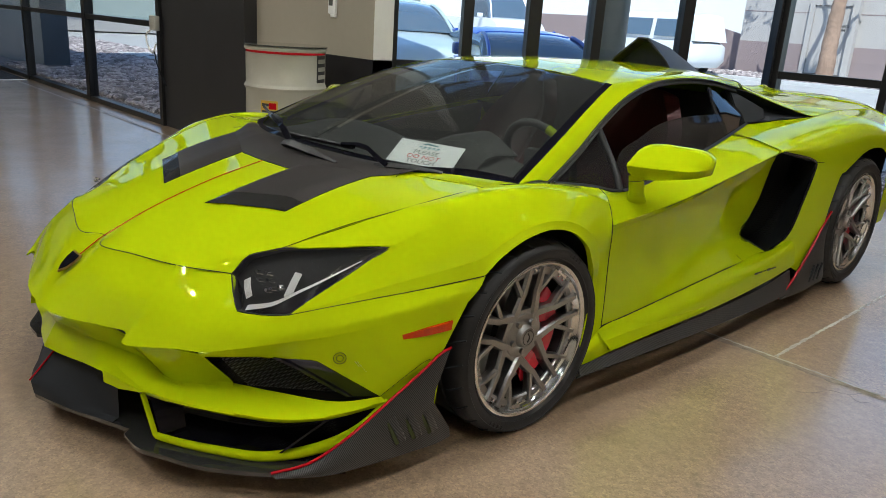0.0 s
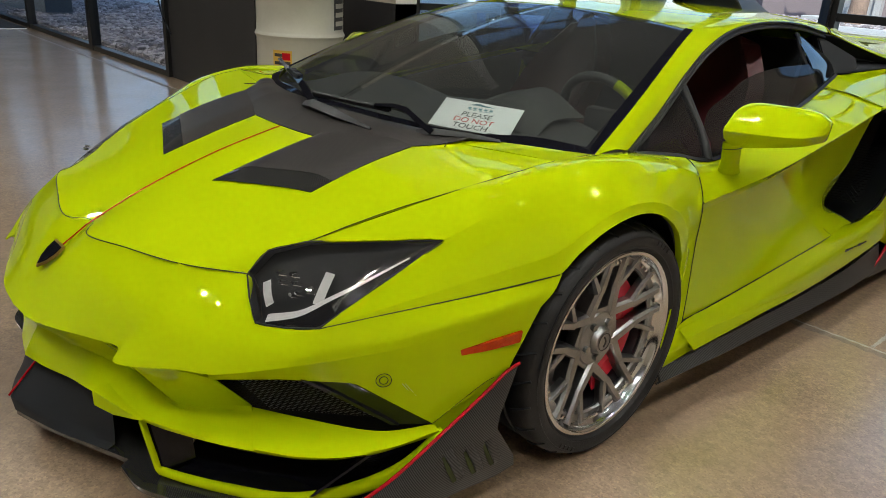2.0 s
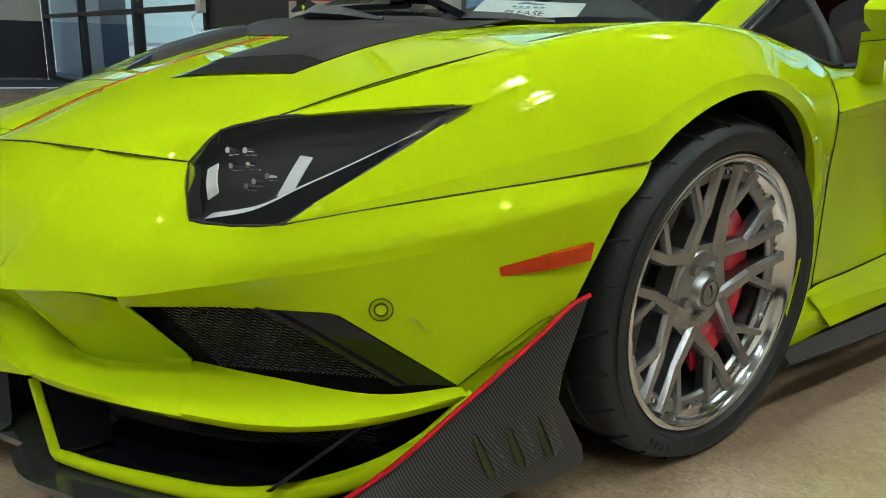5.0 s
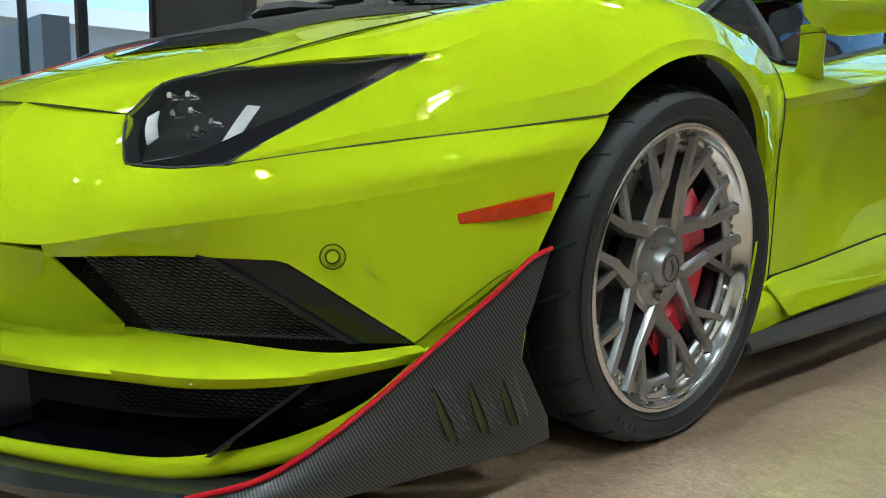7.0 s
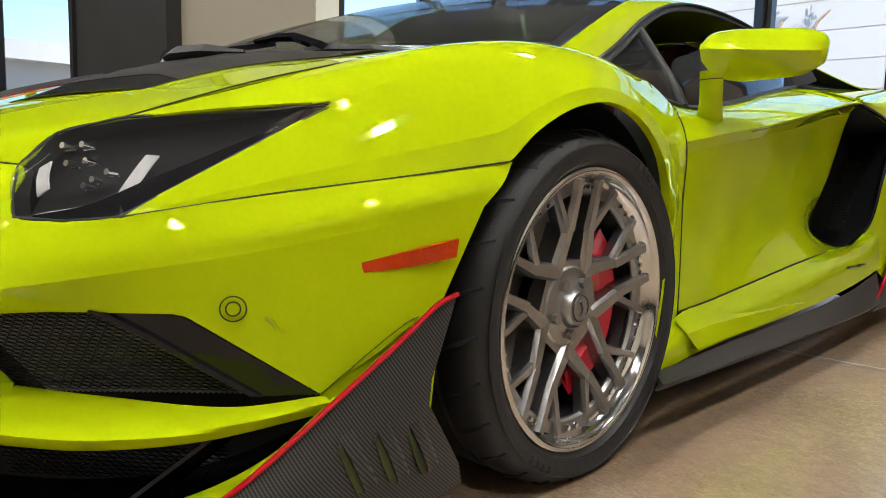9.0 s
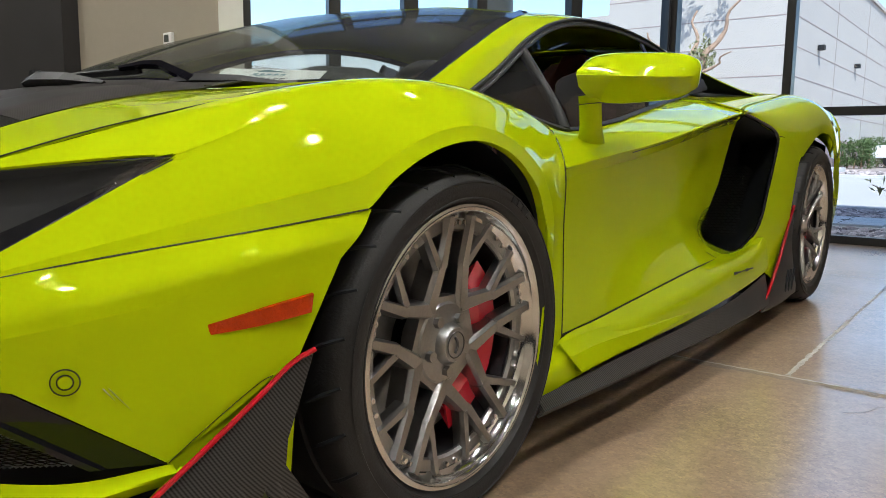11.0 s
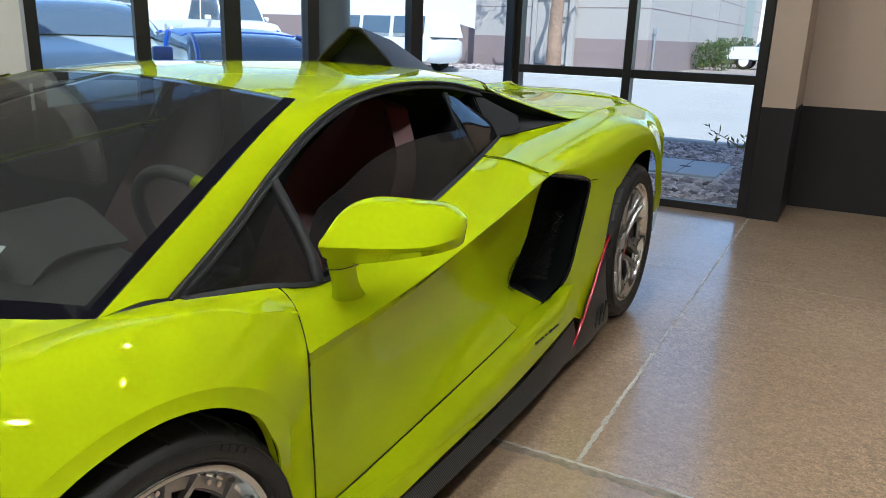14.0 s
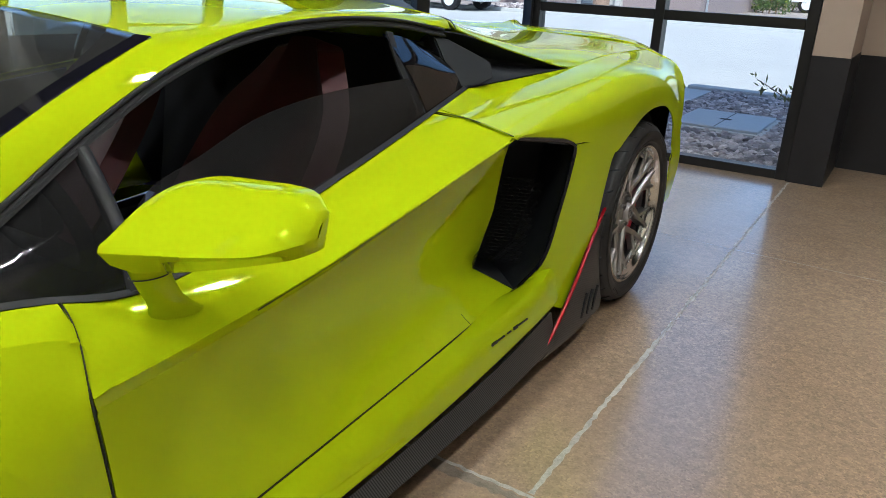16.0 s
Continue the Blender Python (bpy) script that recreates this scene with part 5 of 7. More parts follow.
for _mir in (False, True):
    hl = mk("headlight", M_POD, car, pod_bm, "smoked headlight with silver inner strip", mirror=_mir, thick=0.003)
    mk("headlight_lens", M_LENS, hl, lens_bm, "clear headlight cover", mirror=_mir)
    # silver Y-shaped running light
    mk("running_light", M_SILVER, hl, lambda bm: (sheet(bm, [RUN_OUT, [p + Vector((-0.029, 0.024, 0.001)) * (1 - 0.75 * i / 24) for i, p in enumerate(RUN_OUT)]]), solid(bm, 0.002),
                                                   ribbon(bm, curve([(0.690, -0.704, 0.530), (0.675, -0.675, 0.560), (0.664, -0.652, 0.582)], 8), 0.022, (0.25, -0.35, 0.9), 0.0015)), "satin silver running light bar", mirror=_mir)
    mk("lower_bezel", M_GLOSSBLACK, hl, lambda bm: (sheet(bm, [RUN_OUT, BEZEL_LOW]), solid(bm, 0.002)), "gloss black lower bezel", mirror=_mir)
    mk("reflector_plate", M_REFLECT, hl, lambda bm: ribbon(bm, curve([(0.590, -0.768, 0.566), (0.612, -0.780, 0.548), (0.634, -0.787, 0.530)], 6), 0.020, (0.4, -0.8, 0.3), 0.003), "pale reflector plate", mirror=_mir)
    for _i, (_a, _b) in enumerate(((0.612, 0.590), (0.640, 0.592), (0.610, 0.566), (0.638, 0.570), (0.640, 0.545), (0.664, 0.556), (0.625, 0.536))):
        def led(bm, a=_a, b=_b):
            o = Vector((a, -0.735 + 0.55 * (a - 0.61) - 0.25 * (b - 0.56), b))
            tube(bm, [o, o + Vector((0.006, -0.016, 0.004))], [0.0034, 0.0046], 10)
            tube(bm, [o + Vector((0.004, -0.012, -0.004)), o + Vector((0.022, -0.004, -0.002))], 0.0012, 6)
        mk("led", M_CHROME, hl, led, "small chrome LED projector", mirror=_mir)
    mk("gasket", M_RUBBER, hl, lambda bm: tube(bm, poly(HL_IN[::-1] + HL_TOP[1:] + HL_TOP2[1:], 60) + poly(HL_LOW + HL_BASE[::-1][1:], 50), 0.0020, 6, closed=True), mirror=_mir)


# -- front fender
FENDER = [
    [(0.587, -0.667, 0.636), (0.712, -0.552, 0.656), (0.808, -0.446, 0.664), (0.866, -0.415, 0.618), (0.900, -0.405, 0.560)],
    [(0.724, -0.36, 0.740), (0.796, -0.325, 0.746), (0.850, -0.30, 0.728), (0.922, -0.270, 0.662), (0.952, -0.270, 0.580)],
    [(0.760, -0.27, 0.765), (0.820, -0.25, 0.771), (0.868, -0.235, 0.751), (0.938, -0.215, 0.684), (0.972, -0.230, 0.587)],
    [(0.787, -0.19, 0.784), (0.838, -0.165, 0.788), (0.886, -0.145, 0.772), (0.954, -0.135, 0.712), (0.984, -0.172, 0.638)],
    [(0.800, -0.11, 0.796), (0.850, -0.075, 0.801), (0.900, -0.055, 0.787), (0.965, -0.055, 0.735), (0.992, -0.080, 0.680)],
    [(0.804, -0.01, 0.800), (0.856, 0.03, 0.804), (0.910, 0.04, 0.792), (0.971, 0.035, 0.742), (0.995, 0.030, 0.694)],
    [(0.790, 0.091, 0.791), (0.858, 0.13, 0.799), (0.915, 0.145, 0.786), (0.970, 0.145, 0.728), (0.992, 0.143, 0.668)],
    [(0.806, 0.235, 0.783), (0.866, 0.27, 0.782), (0.915, 0.29, 0.760), (0.965, 0.262, 0.690), (0.986, 0.236, 0.608)],
    [(0.845, 0.455, 0.751), (0.876, 0.450, 0.737), (0.904, 0.443, 0.710), (0.955, 0.345, 0.640), (0.983, 0.272, 0.555)]]
FENDER_REAR = [
    [(0.940, 0.428, 0.642), (0.957, 0.375, 0.560), (0.979, 0.299, 0.495)],
    [(0.934, 0.442, 0.50), (0.950, 0.382, 0.44), (0.974, 0.304, 0.38)],
    [(0.931, 0.455, 0.34), (0.948, 0.375, 0.29), (0.970, 0.29, 0.24)],
    [(0.930, 0.457, 0.25), (0.945, 0.36, 0.19), (0.968, 0.26, 0.14)]]
FENDER_NOSE = [[(0.746, -0.737, 0.506), (0.746, -0.737, 0.505), (0.746, -0.737, 0.504)], [(0.782, -0.585, 0.590), (0.812, -0.575, 0.565), (0.832, -0.567, 0.536)]]


def fender_bm(bm):
    full = [spline(s, 4) for s in FENDER]
    skin(bm, [s[:9] for s in full])
    side = [spline(s, 4) for s in FENDER_NOSE] + [s[8:] for s in full] + [spline(s, 4) for s in FENDER_REAR]
    for i, s in enumerate(side):
        s[6] = s[6] + Vector((0.0015, 0, 0.001)) * (i > 2)
    skin(bm, [s[:7] for s in side])
    bmesh.ops.remove_doubles(bm, verts=bm.verts[:], dist=0.0008)
    fair(bm, 0.004)
    # flared band round the wheel, below a soft fold
    skin(bm, [s[6:] for s in side])
    solid(bm, 0.004)
    # arch return
    a = curve(ARCH_F, 60)
    sheet(bm, [a, [p + Vector((-0.016, 0, -0.002)) for p in a]])
    bmesh.ops.recalc_face_normals(bm, faces=bm.faces[:])


pair("front_fender", M_PAINT, car, fender_bm, angle=60)


def liner_bm(bm, cy=0.025, cz=0.325, r=0.385, x0=0.62, x1=0.915):
    pts = [Vector((0, cy + r * math.cos(a), cz + r * math.sin(a))) for a in [radians(-25 + 230 * i / 40) for i in range(41)]]
    sheet(bm, [[p + Vector((x0, 0, 0)) for p in pts], [p + Vector((x1, 0, 0)) for p in pts]])
    c = bm.verts.new((x0, cy, cz))
    ring = [bm.verts.new(p + Vector((x0, 0, 0))) for p in pts]
    for i in range(40):
        bm.faces.new((c, ring[i], ring[i + 1]))


pair("wheel_liner", M_BLACK, car, liner_bm)
pair("wheel_liner", M_BLACK, car, lambda bm: liner_bm(bm, 2.72, 0.36, 0.405, 0.60, 0.92))
pair("side_marker", M_AMBER, car, lambda bm: (loft(bm, [[(0.913, -0.470, 0.428), (0.940, -0.410, 0.434), (0.969, -0.342, 0.446)], [(0.910, -0.476, 0.442), (0.942, -0.410, 0.457), (0.972, -0.340, 0.473)]], 12, 3), solid(bm, 0.008)), "amber side marker lamp")
for _mir in (False, True):
    def sens(bm):
        m = Matrix.Translation((0.8365, -0.629, 0.386)) @ Vector((0.82, -0.52, -0.05)).to_track_quat("X", "Z").to_matrix().to_4x4()
        revolve(bm, [(0.004, 0.0), (0.004, 0.008), (0.001, 0.0095)], 24, "X", m)
    s_ = mk("parking_sensor", M_PAINT, car, sens, mirror=_mir)

    def sring(bm):
        m = Matrix.Translation((0.8365, -0.629, 0.386)) @ Vector((0.82, -0.52, -0.05)).to_track_quat("X", "Z").to_matrix().to_4x4()
        for r in (0.0095, 0.0170):
            tube(bm, [m @ Vector((0.003, r * math.cos(w), r * math.sin(w))) for w in [2 * math.pi * i / 28 for i in range(28)]], 0.0010, 5, closed=True)
    mk("sensor_ring", M_SHUT, s_, sring, mirror=_mir)


def badge_bm(bm):
    m = Matrix.Translation((0, -1.055, 0.496)) @ Euler((radians(38), 0, 0)).to_matrix().to_4x4()
    pts = [m @ Vector((0.034 * sx, sy, 0)) for sx, sy in ((-1, 0.038), (1, 0.038), (1.05, 0.01), (0.7, -0.022), (0, -0.045), (-0.7, -0.022), (-1.05, 0.01))]
    prism(bm, pts, m.to_3x3() @ Vector((0, 0, 0.006)))
    bmesh.ops.bevel(bm, geom=bm.edges[:], offset=0.002, segments=2, affect="EDGES")


_b = mk("badge", mat("badge_gold", (0.35, 0.24, 0.06), 0.3, 0.9), car, badge_bm, "small shield badge with a gold rim")


def badge2(bm):
    m = Matrix.Translation((0, -1.0575, 0.5005)) @ Euler((radians(38), 0, 0)).to_matrix().to_4x4()
    pts = [m @ Vector((0.028 * sx, sy, 0)) for sx, sy in ((-1, 0.031), (1, 0.031), (1.05, 0.01), (0.7, -0.016), (0, -0.036), (-0.7, -0.016), (-1.05, 0.01))]
    prism(bm, pts, m.to_3x3() @ Vector((0, 0, 0.003)))


mk("badge_field", M_GLOSSBLACK, _b, badge2)


# -- glasshouse and roof
TRIM = [(0.800, 0.225, 0.788), (0.755, 0.42, 0.868), (0.695, 0.64, 0.965), (0.640, 0.86, 1.040), (0.603, 1.08, 1.085), (0.588, 1.35, 1.103), (0.586, 1.62, 1.092), (0.590, 1.85, 1.058)]
BELT = [(0.812, 0.245, 0.778), (0.832, 0.42, 0.755), (0.856, 0.572, 0.727), (0.850, 0.83, 0.753), (0.818, 1.10, 0.795), (0.776, 1.38, 0.836), (0.726, 1.64, 0.870), (0.682, 1.84, 0.893)]


def screen_bm(bm):
    loft(bm, [[(0, -0.225, 0.812), (0, 0.10, 0.945), (0, 0.45, 1.055), (0, 0.775, 1.118)],
              [(0.25, -0.20, 0.809), (0.235, 0.115, 0.942), (0.215, 0.46, 1.049), (0.19, 0.782, 1.114)],
              [(0.50, -0.10, 0.797), (0.465, 0.18, 0.926), (0.42, 0.51, 1.030), (0.375, 0.815, 1.100)],
              WS_SIDE], 30, 6)
    solid(bm, 0.004)
    mirror_bm(bm)


screen = mk("windscreen", M_WS, car, screen_bm, "large raked windscreen with a black border", angle=180)
screen.visible_shadow = False


def band_bm(bm):
    # black enamel border along the edge of the screen
    up = Vector((0, -0.35, 0.9)).normalized() * 0.003
    rows_a = curve(WS_SIDE, 24)
    inn = curve([(0.752, 0.103, 0.799), (0.694, 0.36, 0.914), (0.620, 0.613, 1.010), (0.545, 0.845, 1.079)], 24)
    sheet(bm, [[p + up for p in rows_a], [p + up for p in inn]])
    a = curve(COWL, 30)
    b = curve([(0, -0.205, 0.821), (0.25, -0.180, 0.818), (0.481, -0.090, 0.806), (0.64, 0.02, 0.812), (0.752, 0.103, 0.799)], 30)
    sheet(bm, [[p + up for p in a], [p + up for p in b]])
    mirror_bm(bm)
    bmesh.ops.recalc_face_normals(bm, faces=bm.faces[:])


mk("screen_border", M_GLOSSBLACK, screen, band_bm, "black enamel border")


def pillar_bm(bm):
    c = [(0, 0.775, 1.118), (0, 1.05, 1.135), (0, 1.40, 1.138), (0, 1.75, 1.130), (0, 1.92, 1.122)]
    r1 = [(0.30, 0.80, 1.108), (0.29, 1.06, 1.126), (0.285, 1.40, 1.130), (0.28, 1.75, 1.122), (0.28, 1.92, 1.114)]
    r2 = [(0.545, 1.08, 1.100), (0.532, 1.38, 1.116), (0.530, 1.70, 1.105), (0.535, 1.92, 1.088)]
    r3 = [(0.603, 1.08, 1.085), (0.588, 1.35, 1.103), (0.586, 1.62, 1.092), (0.590, 1.90, 1.056)]
    m = [(0.800, 0.165, 0.798), (0.748, 0.395, 0.898), (0.676, 0.64, 0.992), (0.608, 0.872, 1.064)] + [tuple((Vector(p) + Vector(q)) / 2 + Vector((0.004, 0, 0.006))) for p, q in zip(r2, r3)]
    # one strip runs up the pillar and on along the roof's edge
    inner, ridge, outer = spline(WS_SIDE + r2, 8), spline(m, 8), spline(TRIM[:4] + r3, 8)
    sheet(bm, [spline(q, 4) for q in zip(inner, ridge, outer)])
    sheet(bm, [spline(q, 8) for q in zip(spline(c, 8), spline(r1, 8), inner[24:])], flip=True)
    fair(bm, 0.002)
    solid(bm, 0.004)


pair("roof_pillar", M_PAINT, car, pillar_bm, angle=60)


def trim_bm(bm):
    ribbon(bm, [p + Vector((0.004, 0, -0.012)) for p in curve(TRIM, 50)], 0.026, lambda p: (0.85, -0.2, 0.5), 0.003)
    # two raised beads along the seal
    for dx, dz, r in ((0.0075, -0.003, 0.0042), (0.0095, -0.020, 0.0048)):
        tube(bm, [p + Vector((dx, 0, dz)) for p in curve(TRIM, 50)], r, 8)


pair("window_trim", M_RUBBER, car, trim_bm, "black rubber window surround")


def side_glass(name, top, bot, material, label):
    """A curved pane between two lines, from its upper edge down to the belt."""
    def f(bm):
        loft(bm, [top, [tuple((a + b) / 2 + c for a, b, c in zip(p, q, (0.012, 0, 0.004))) for p, q in zip(top, bot)], bot], 30, 5)
        solid(bm, 0.004)
    for g in pair(name, material, car, f, label):
        g.visible_shadow = False


side_glass("quarter_light", [(0.800, 0.245, 0.782), (0.748, 0.44, 0.858), (0.706, 0.598, 0.925)], BELT[:2] + [(0.856, 0.576, 0.727)], M_TINT, "dark tinted front quarter light")
# the door's pane is wound down half way
side_glass("side_window", [(0.812, 0.600, 0.815), (0.776, 0.674, 0.858), (0.757, 0.795, 0.888), (0.726, 0.975, 0.931), (0.708, 1.208, 0.953), (0.692, 1.535, 0.953)],
           [(0.854, 0.600, 0.729), (0.855, 0.69, 0.737), (0.850, 0.83, 0.753), (0.835, 0.98, 0.775), (0.803, 1.20, 0.810), (0.742, 1.545, 0.861)], M_TINT, "dark tinted side window wound half down")
side_glass("rear_light", [(0.604, 1.545, 1.058), (0.602, 1.66, 1.040), (0.618, 1.80, 0.985)], [(0.735, 1.57, 0.864), (0.712, 1.70, 0.877), (0.686, 1.83, 0.892)], M_QUARTERLIGHT, "small dark rear quarter pane")
pair("window_post", M_RUBBER, car, lambda bm: (tube(bm, curve([(0.712, 0.603, 0.926), (0.768, 0.600, 0.850), (0.822, 0.590, 0.780), (0.856, 0.576, 0.728)], 14), 0.0140, 12)), "black division post of the quarter light")
pair("window_pillar", M_RUBBER, car, lambda bm: (ribbon(bm, curve([(0.604, 1.565, 1.060), (0.655, 1.550, 0.975), (0.732, 1.545, 0.866)], 14), 0.024, (0.9, 0.0, 0.4), 0.006)), "black rear window pillar")
pair("belt_seal", M_RUBBER, car, lambda bm: ribbon(bm, [p + Vector((0.003, 0, 0.003)) for p in curve(BELT, 50)], 0.012, (0.6, 0, 0.8), 0.004))


# -- doors
CREASE = [(0.943, 0.432, 0.640), (0.966, 0.60, 0.668), (0.978, 0.84, 0.700), (0.980, 1.17, 0.752), (0.972, 1.45, 0.793), (0.957, 1.662, 0.818)]


def door_bm(bm):
    door_skin(bm)
    fair(bm, 0.0004)
    solid(bm, 0.004)


def door_skin(bm):
    belt = [(0.848, 0.462, 0.748), (0.856, 0.572, 0.727), (0.850, 0.83, 0.753), (0.818, 1.10, 0.795), (0.776, 1.38, 0.836), (0.740, 1.585, 0.862)]
    skin(bm, [spline([a, (Vector(a) + Vector(c)) / 2 + Vector((0.004, 0, 0.009)), c], 5) for a, c in zip(belt, CREASE)], 6)
    # undercut flank, sinking towards the air intake
    c2 = [(0.938, 0.438, 0.615), (0.952, 0.60, 0.640), (0.953, 0.84, 0.668), (0.940, 1.17, 0.714), (0.918, 1.45, 0.754), (0.915, 1.69, 0.782)]
    loft(bm, [CREASE, c2], 30, 3)
    m1 = [(0.934, 0.448, 0.52), (0.930, 0.60, 0.53), (0.918, 0.84, 0.55), (0.900, 1.17, 0.575), (0.870, 1.45, 0.58), (0.842, 1.775, 0.565)]
    m2 = [(0.932, 0.458, 0.38), (0.922, 0.60, 0.38), (0.908, 0.84, 0.39), (0.880, 1.17, 0.395), (0.825, 1.45, 0.382), (0.756, 1.825, 0.346)]
    m3 = [(0.931, 0.463, 0.255), (0.932, 0.60, 0.262), (0.938, 0.84, 0.282), (0.943, 1.17, 0.308), (0.932, 1.45, 0.316), (0.885, 1.862, 0.296)]
    # the fold low on the flank hardens towards the intake
    lines = []
    for i, q in enumerate(zip(c2, m1, m2, m3)):
        hard = [Vector(u).lerp(Vector(v), k / 6) for u, v in zip(q, q[1:]) for k in range(6)] + [Vector(q[-1])]
        lines.append([u.lerp(v, max(0, i - 2) / 3) for u, v in zip(spline(q, 6), hard)])
    skin(bm, lines, 6)


doors = pair("door", M_PAINT, car, door_bm, angle=45)
gap("door_front", [(0.847, 0.459, 0.750), (0.876, 0.454, 0.736), (0.905, 0.446, 0.709), (0.941, 0.430, 0.641), (0.934, 0.445, 0.50), (0.931, 0.457, 0.34), (0.930, 0.460, 0.250)], 0.0013)
gap("door_low", [(0.932, 0.457, 0.255), (0.934, 0.60, 0.262), (0.940, 0.84, 0.282), (0.945, 1.17, 0.308), (0.934, 1.45, 0.316), (0.905, 1.72, 0.306)], 0.0013)
gap("crease_line", [(0.970, 0.72, 0.676), (0.972, 0.95, 0.708), (0.966, 1.25, 0.755), (0.958, 1.52, 0.795)], 0.0012)
gap("handle_groove", [(0.955, 1.22, 0.737), (0.948, 1.40, 0.764), (0.939, 1.60, 0.792)], 0.0012)
gap("quarter_cut", [(0.742, 1.598, 0.865), (0.80, 1.604, 0.862), (0.86, 1.616, 0.853), (0.957, 1.645, 0.823)], 0.0013)
gap("intake_cut", [(0.866, 1.540, 0.349), (0.90, 1.532, 0.333), (0.931, 1.524, 0.320)], 0.0007, 12)


def sill_bm(bm):
    a = [(0.930, 0.36, 0.21), (0.932, 0.47, 0.250), (0.934, 0.60, 0.258), (0.940, 0.84, 0.278), (0.945, 1.17, 0.304), (0.937, 1.45, 0.316), (0.900, 1.74, 0.314), (0.885, 1.86, 0.29)]
    b = [(0.960, 0.31, 0.185), (0.965, 0.45, 0.215), (0.972, 0.60, 0.226), (0.982, 0.84, 0.240), (0.990, 1.17, 0.262), (0.985, 1.50, 0.288), (0.975, 1.80, 0.315), (0.968, 1.95, 0.36)]
    c = [(0.958, 0.27, 0.135), (0.965, 0.45, 0.155), (0.972, 0.60, 0.165), (0.985, 0.84, 0.175), (0.995, 1.17, 0.185), (0.992, 1.50, 0.195), (0.985, 1.80, 0.21), (0.982, 2.0, 0.23)]
    loft(bm, [a, b, c], 36, 5)
    # sculpted flare low on the sill, blunt in front and running out rearwards
    t_ = [(0.948, 0.420, 0.243), (0.954, 0.56, 0.249), (0.975, 0.84, 0.232), (0.992, 1.13, 0.210)]
    k_ = [(0.972, 0.432, 0.214), (0.979, 0.56, 0.221), (0.990, 0.84, 0.214), (0.994, 1.13, 0.207)]
    l_ = [(0.988, 0.462, 0.176), (0.990, 0.56, 0.179), (0.997, 0.84, 0.188), (0.997, 1.13, 0.203)]
    sheet(bm, [curve(t_, 16), curve(k_, 16)])
    sheet(bm, [curve(k_, 16), curve(l_, 16)])
    bm.faces.new([bm.verts.new(p) for p in (t_[0], k_[0], l_[0], (0.957, 0.47, 0.176), (0.940, 0.44, 0.235))])
    solid(bm, 0.004)


pair("sill", M_PAINT, car, sill_bm, angle=45)


def skirt_bm(bm):
    a = curve([(0.965, 0.30, 0.150), (0.985, 0.60, 0.165), (1.000, 1.17, 0.175), (1.000, 1.60, 0.190), (0.985, 1.95, 0.215)], 30)
    b = curve([(1.000, 0.27, 0.135), (1.020, 0.60, 0.135), (1.032, 1.17, 0.125), (1.030, 1.60, 0.115), (1.010, 1.95, 0.105)], 30)
    c = curve([(0.985, 0.27, 0.118), (1.000, 0.60, 0.115), (1.010, 1.17, 0.105), (1.008, 1.60, 0.095), (0.99, 1.95, 0.085)], 30)
    sheet(bm, [a, b, c])
    solid(bm, 0.006)


pair("side_skirt", M_CARBON, car, skirt_bm, "matt carbon side skirt")
RFIN = [(1.000, 1.83, 0.098), (0.998, 1.95, 0.15), (0.990, 2.12, 0.27), (0.978, 2.28, 0.40), (0.970, 2.38, 0.46), (0.968, 2.42, 0.468)]


def rfin_bm(bm):
    e = curve(RFIN, 24)
    low = curve([(1.005, 1.86, 0.082), (1.015, 2.10, 0.085), (1.015, 2.24, 0.095), (1.012, 2.34, 0.105), (0.995, 2.345, 0.20), (0.975, 2.36, 0.33), (0.968, 2.43, 0.462)], 24)
    sheet(bm, [e, [p.lerp(q, 0.5) + Vector((0.008, 0, 0)) for p, q in zip(e, low)], low])
    solid(bm, 0.006)


for _f, _m in zip(pair("rear_canard", M_CARBON, car, rfin_bm, "matt carbon fin ahead of the rear wheel"), (False, True)):
    mk("red_edge", M_RED, _f, lambda bm: tube(bm, [p + Vector((0.004, -0.003, 0.001)) for p in curve(RFIN, 40)], 0.006, 8), "glossy red edge strip", mirror=_m)
    for _k in range(3):
        def sl(bm, k=_k):
            m = Matrix.Translation((1.011, 2.165 + 0.05 * k, 0.165 - 0.002 * k)) @ Euler((radians(-22), 0, 0)).to_matrix().to_4x4()
            prism(bm, [m @ Vector(p) for p in ((0, -0.008, 0.045), (0, 0.006, 0.045), (0, 0.008, -0.045), (0, -0.006, -0.045))], (0.005, 0, 0))
        mk("slot", M_BLACK, _f, sl, mirror=_m, smooth=False)


for _m in (False, True):
    for _y, _w, _h in ((1.54, 0.030, 0.008), (1.574, 0.040, 0.004), (1.632, 0.022, 0.003), (1.672, 0.026, 0.009), (1.702, 0.060, 0.004)):
        mk("sill_script", M_SHUT, car, lambda bm, y=_y, w=_w, h=_h: ribbon(bm, [Vector((0.9905 - 0.012 * (q - 1.5), q, 0.270 - 0.03 * (q - 1.54))) for q in (y, y + w)], h, (1, 0, 0.05), 0.004), "thin dark handwritten mark", mirror=_m)


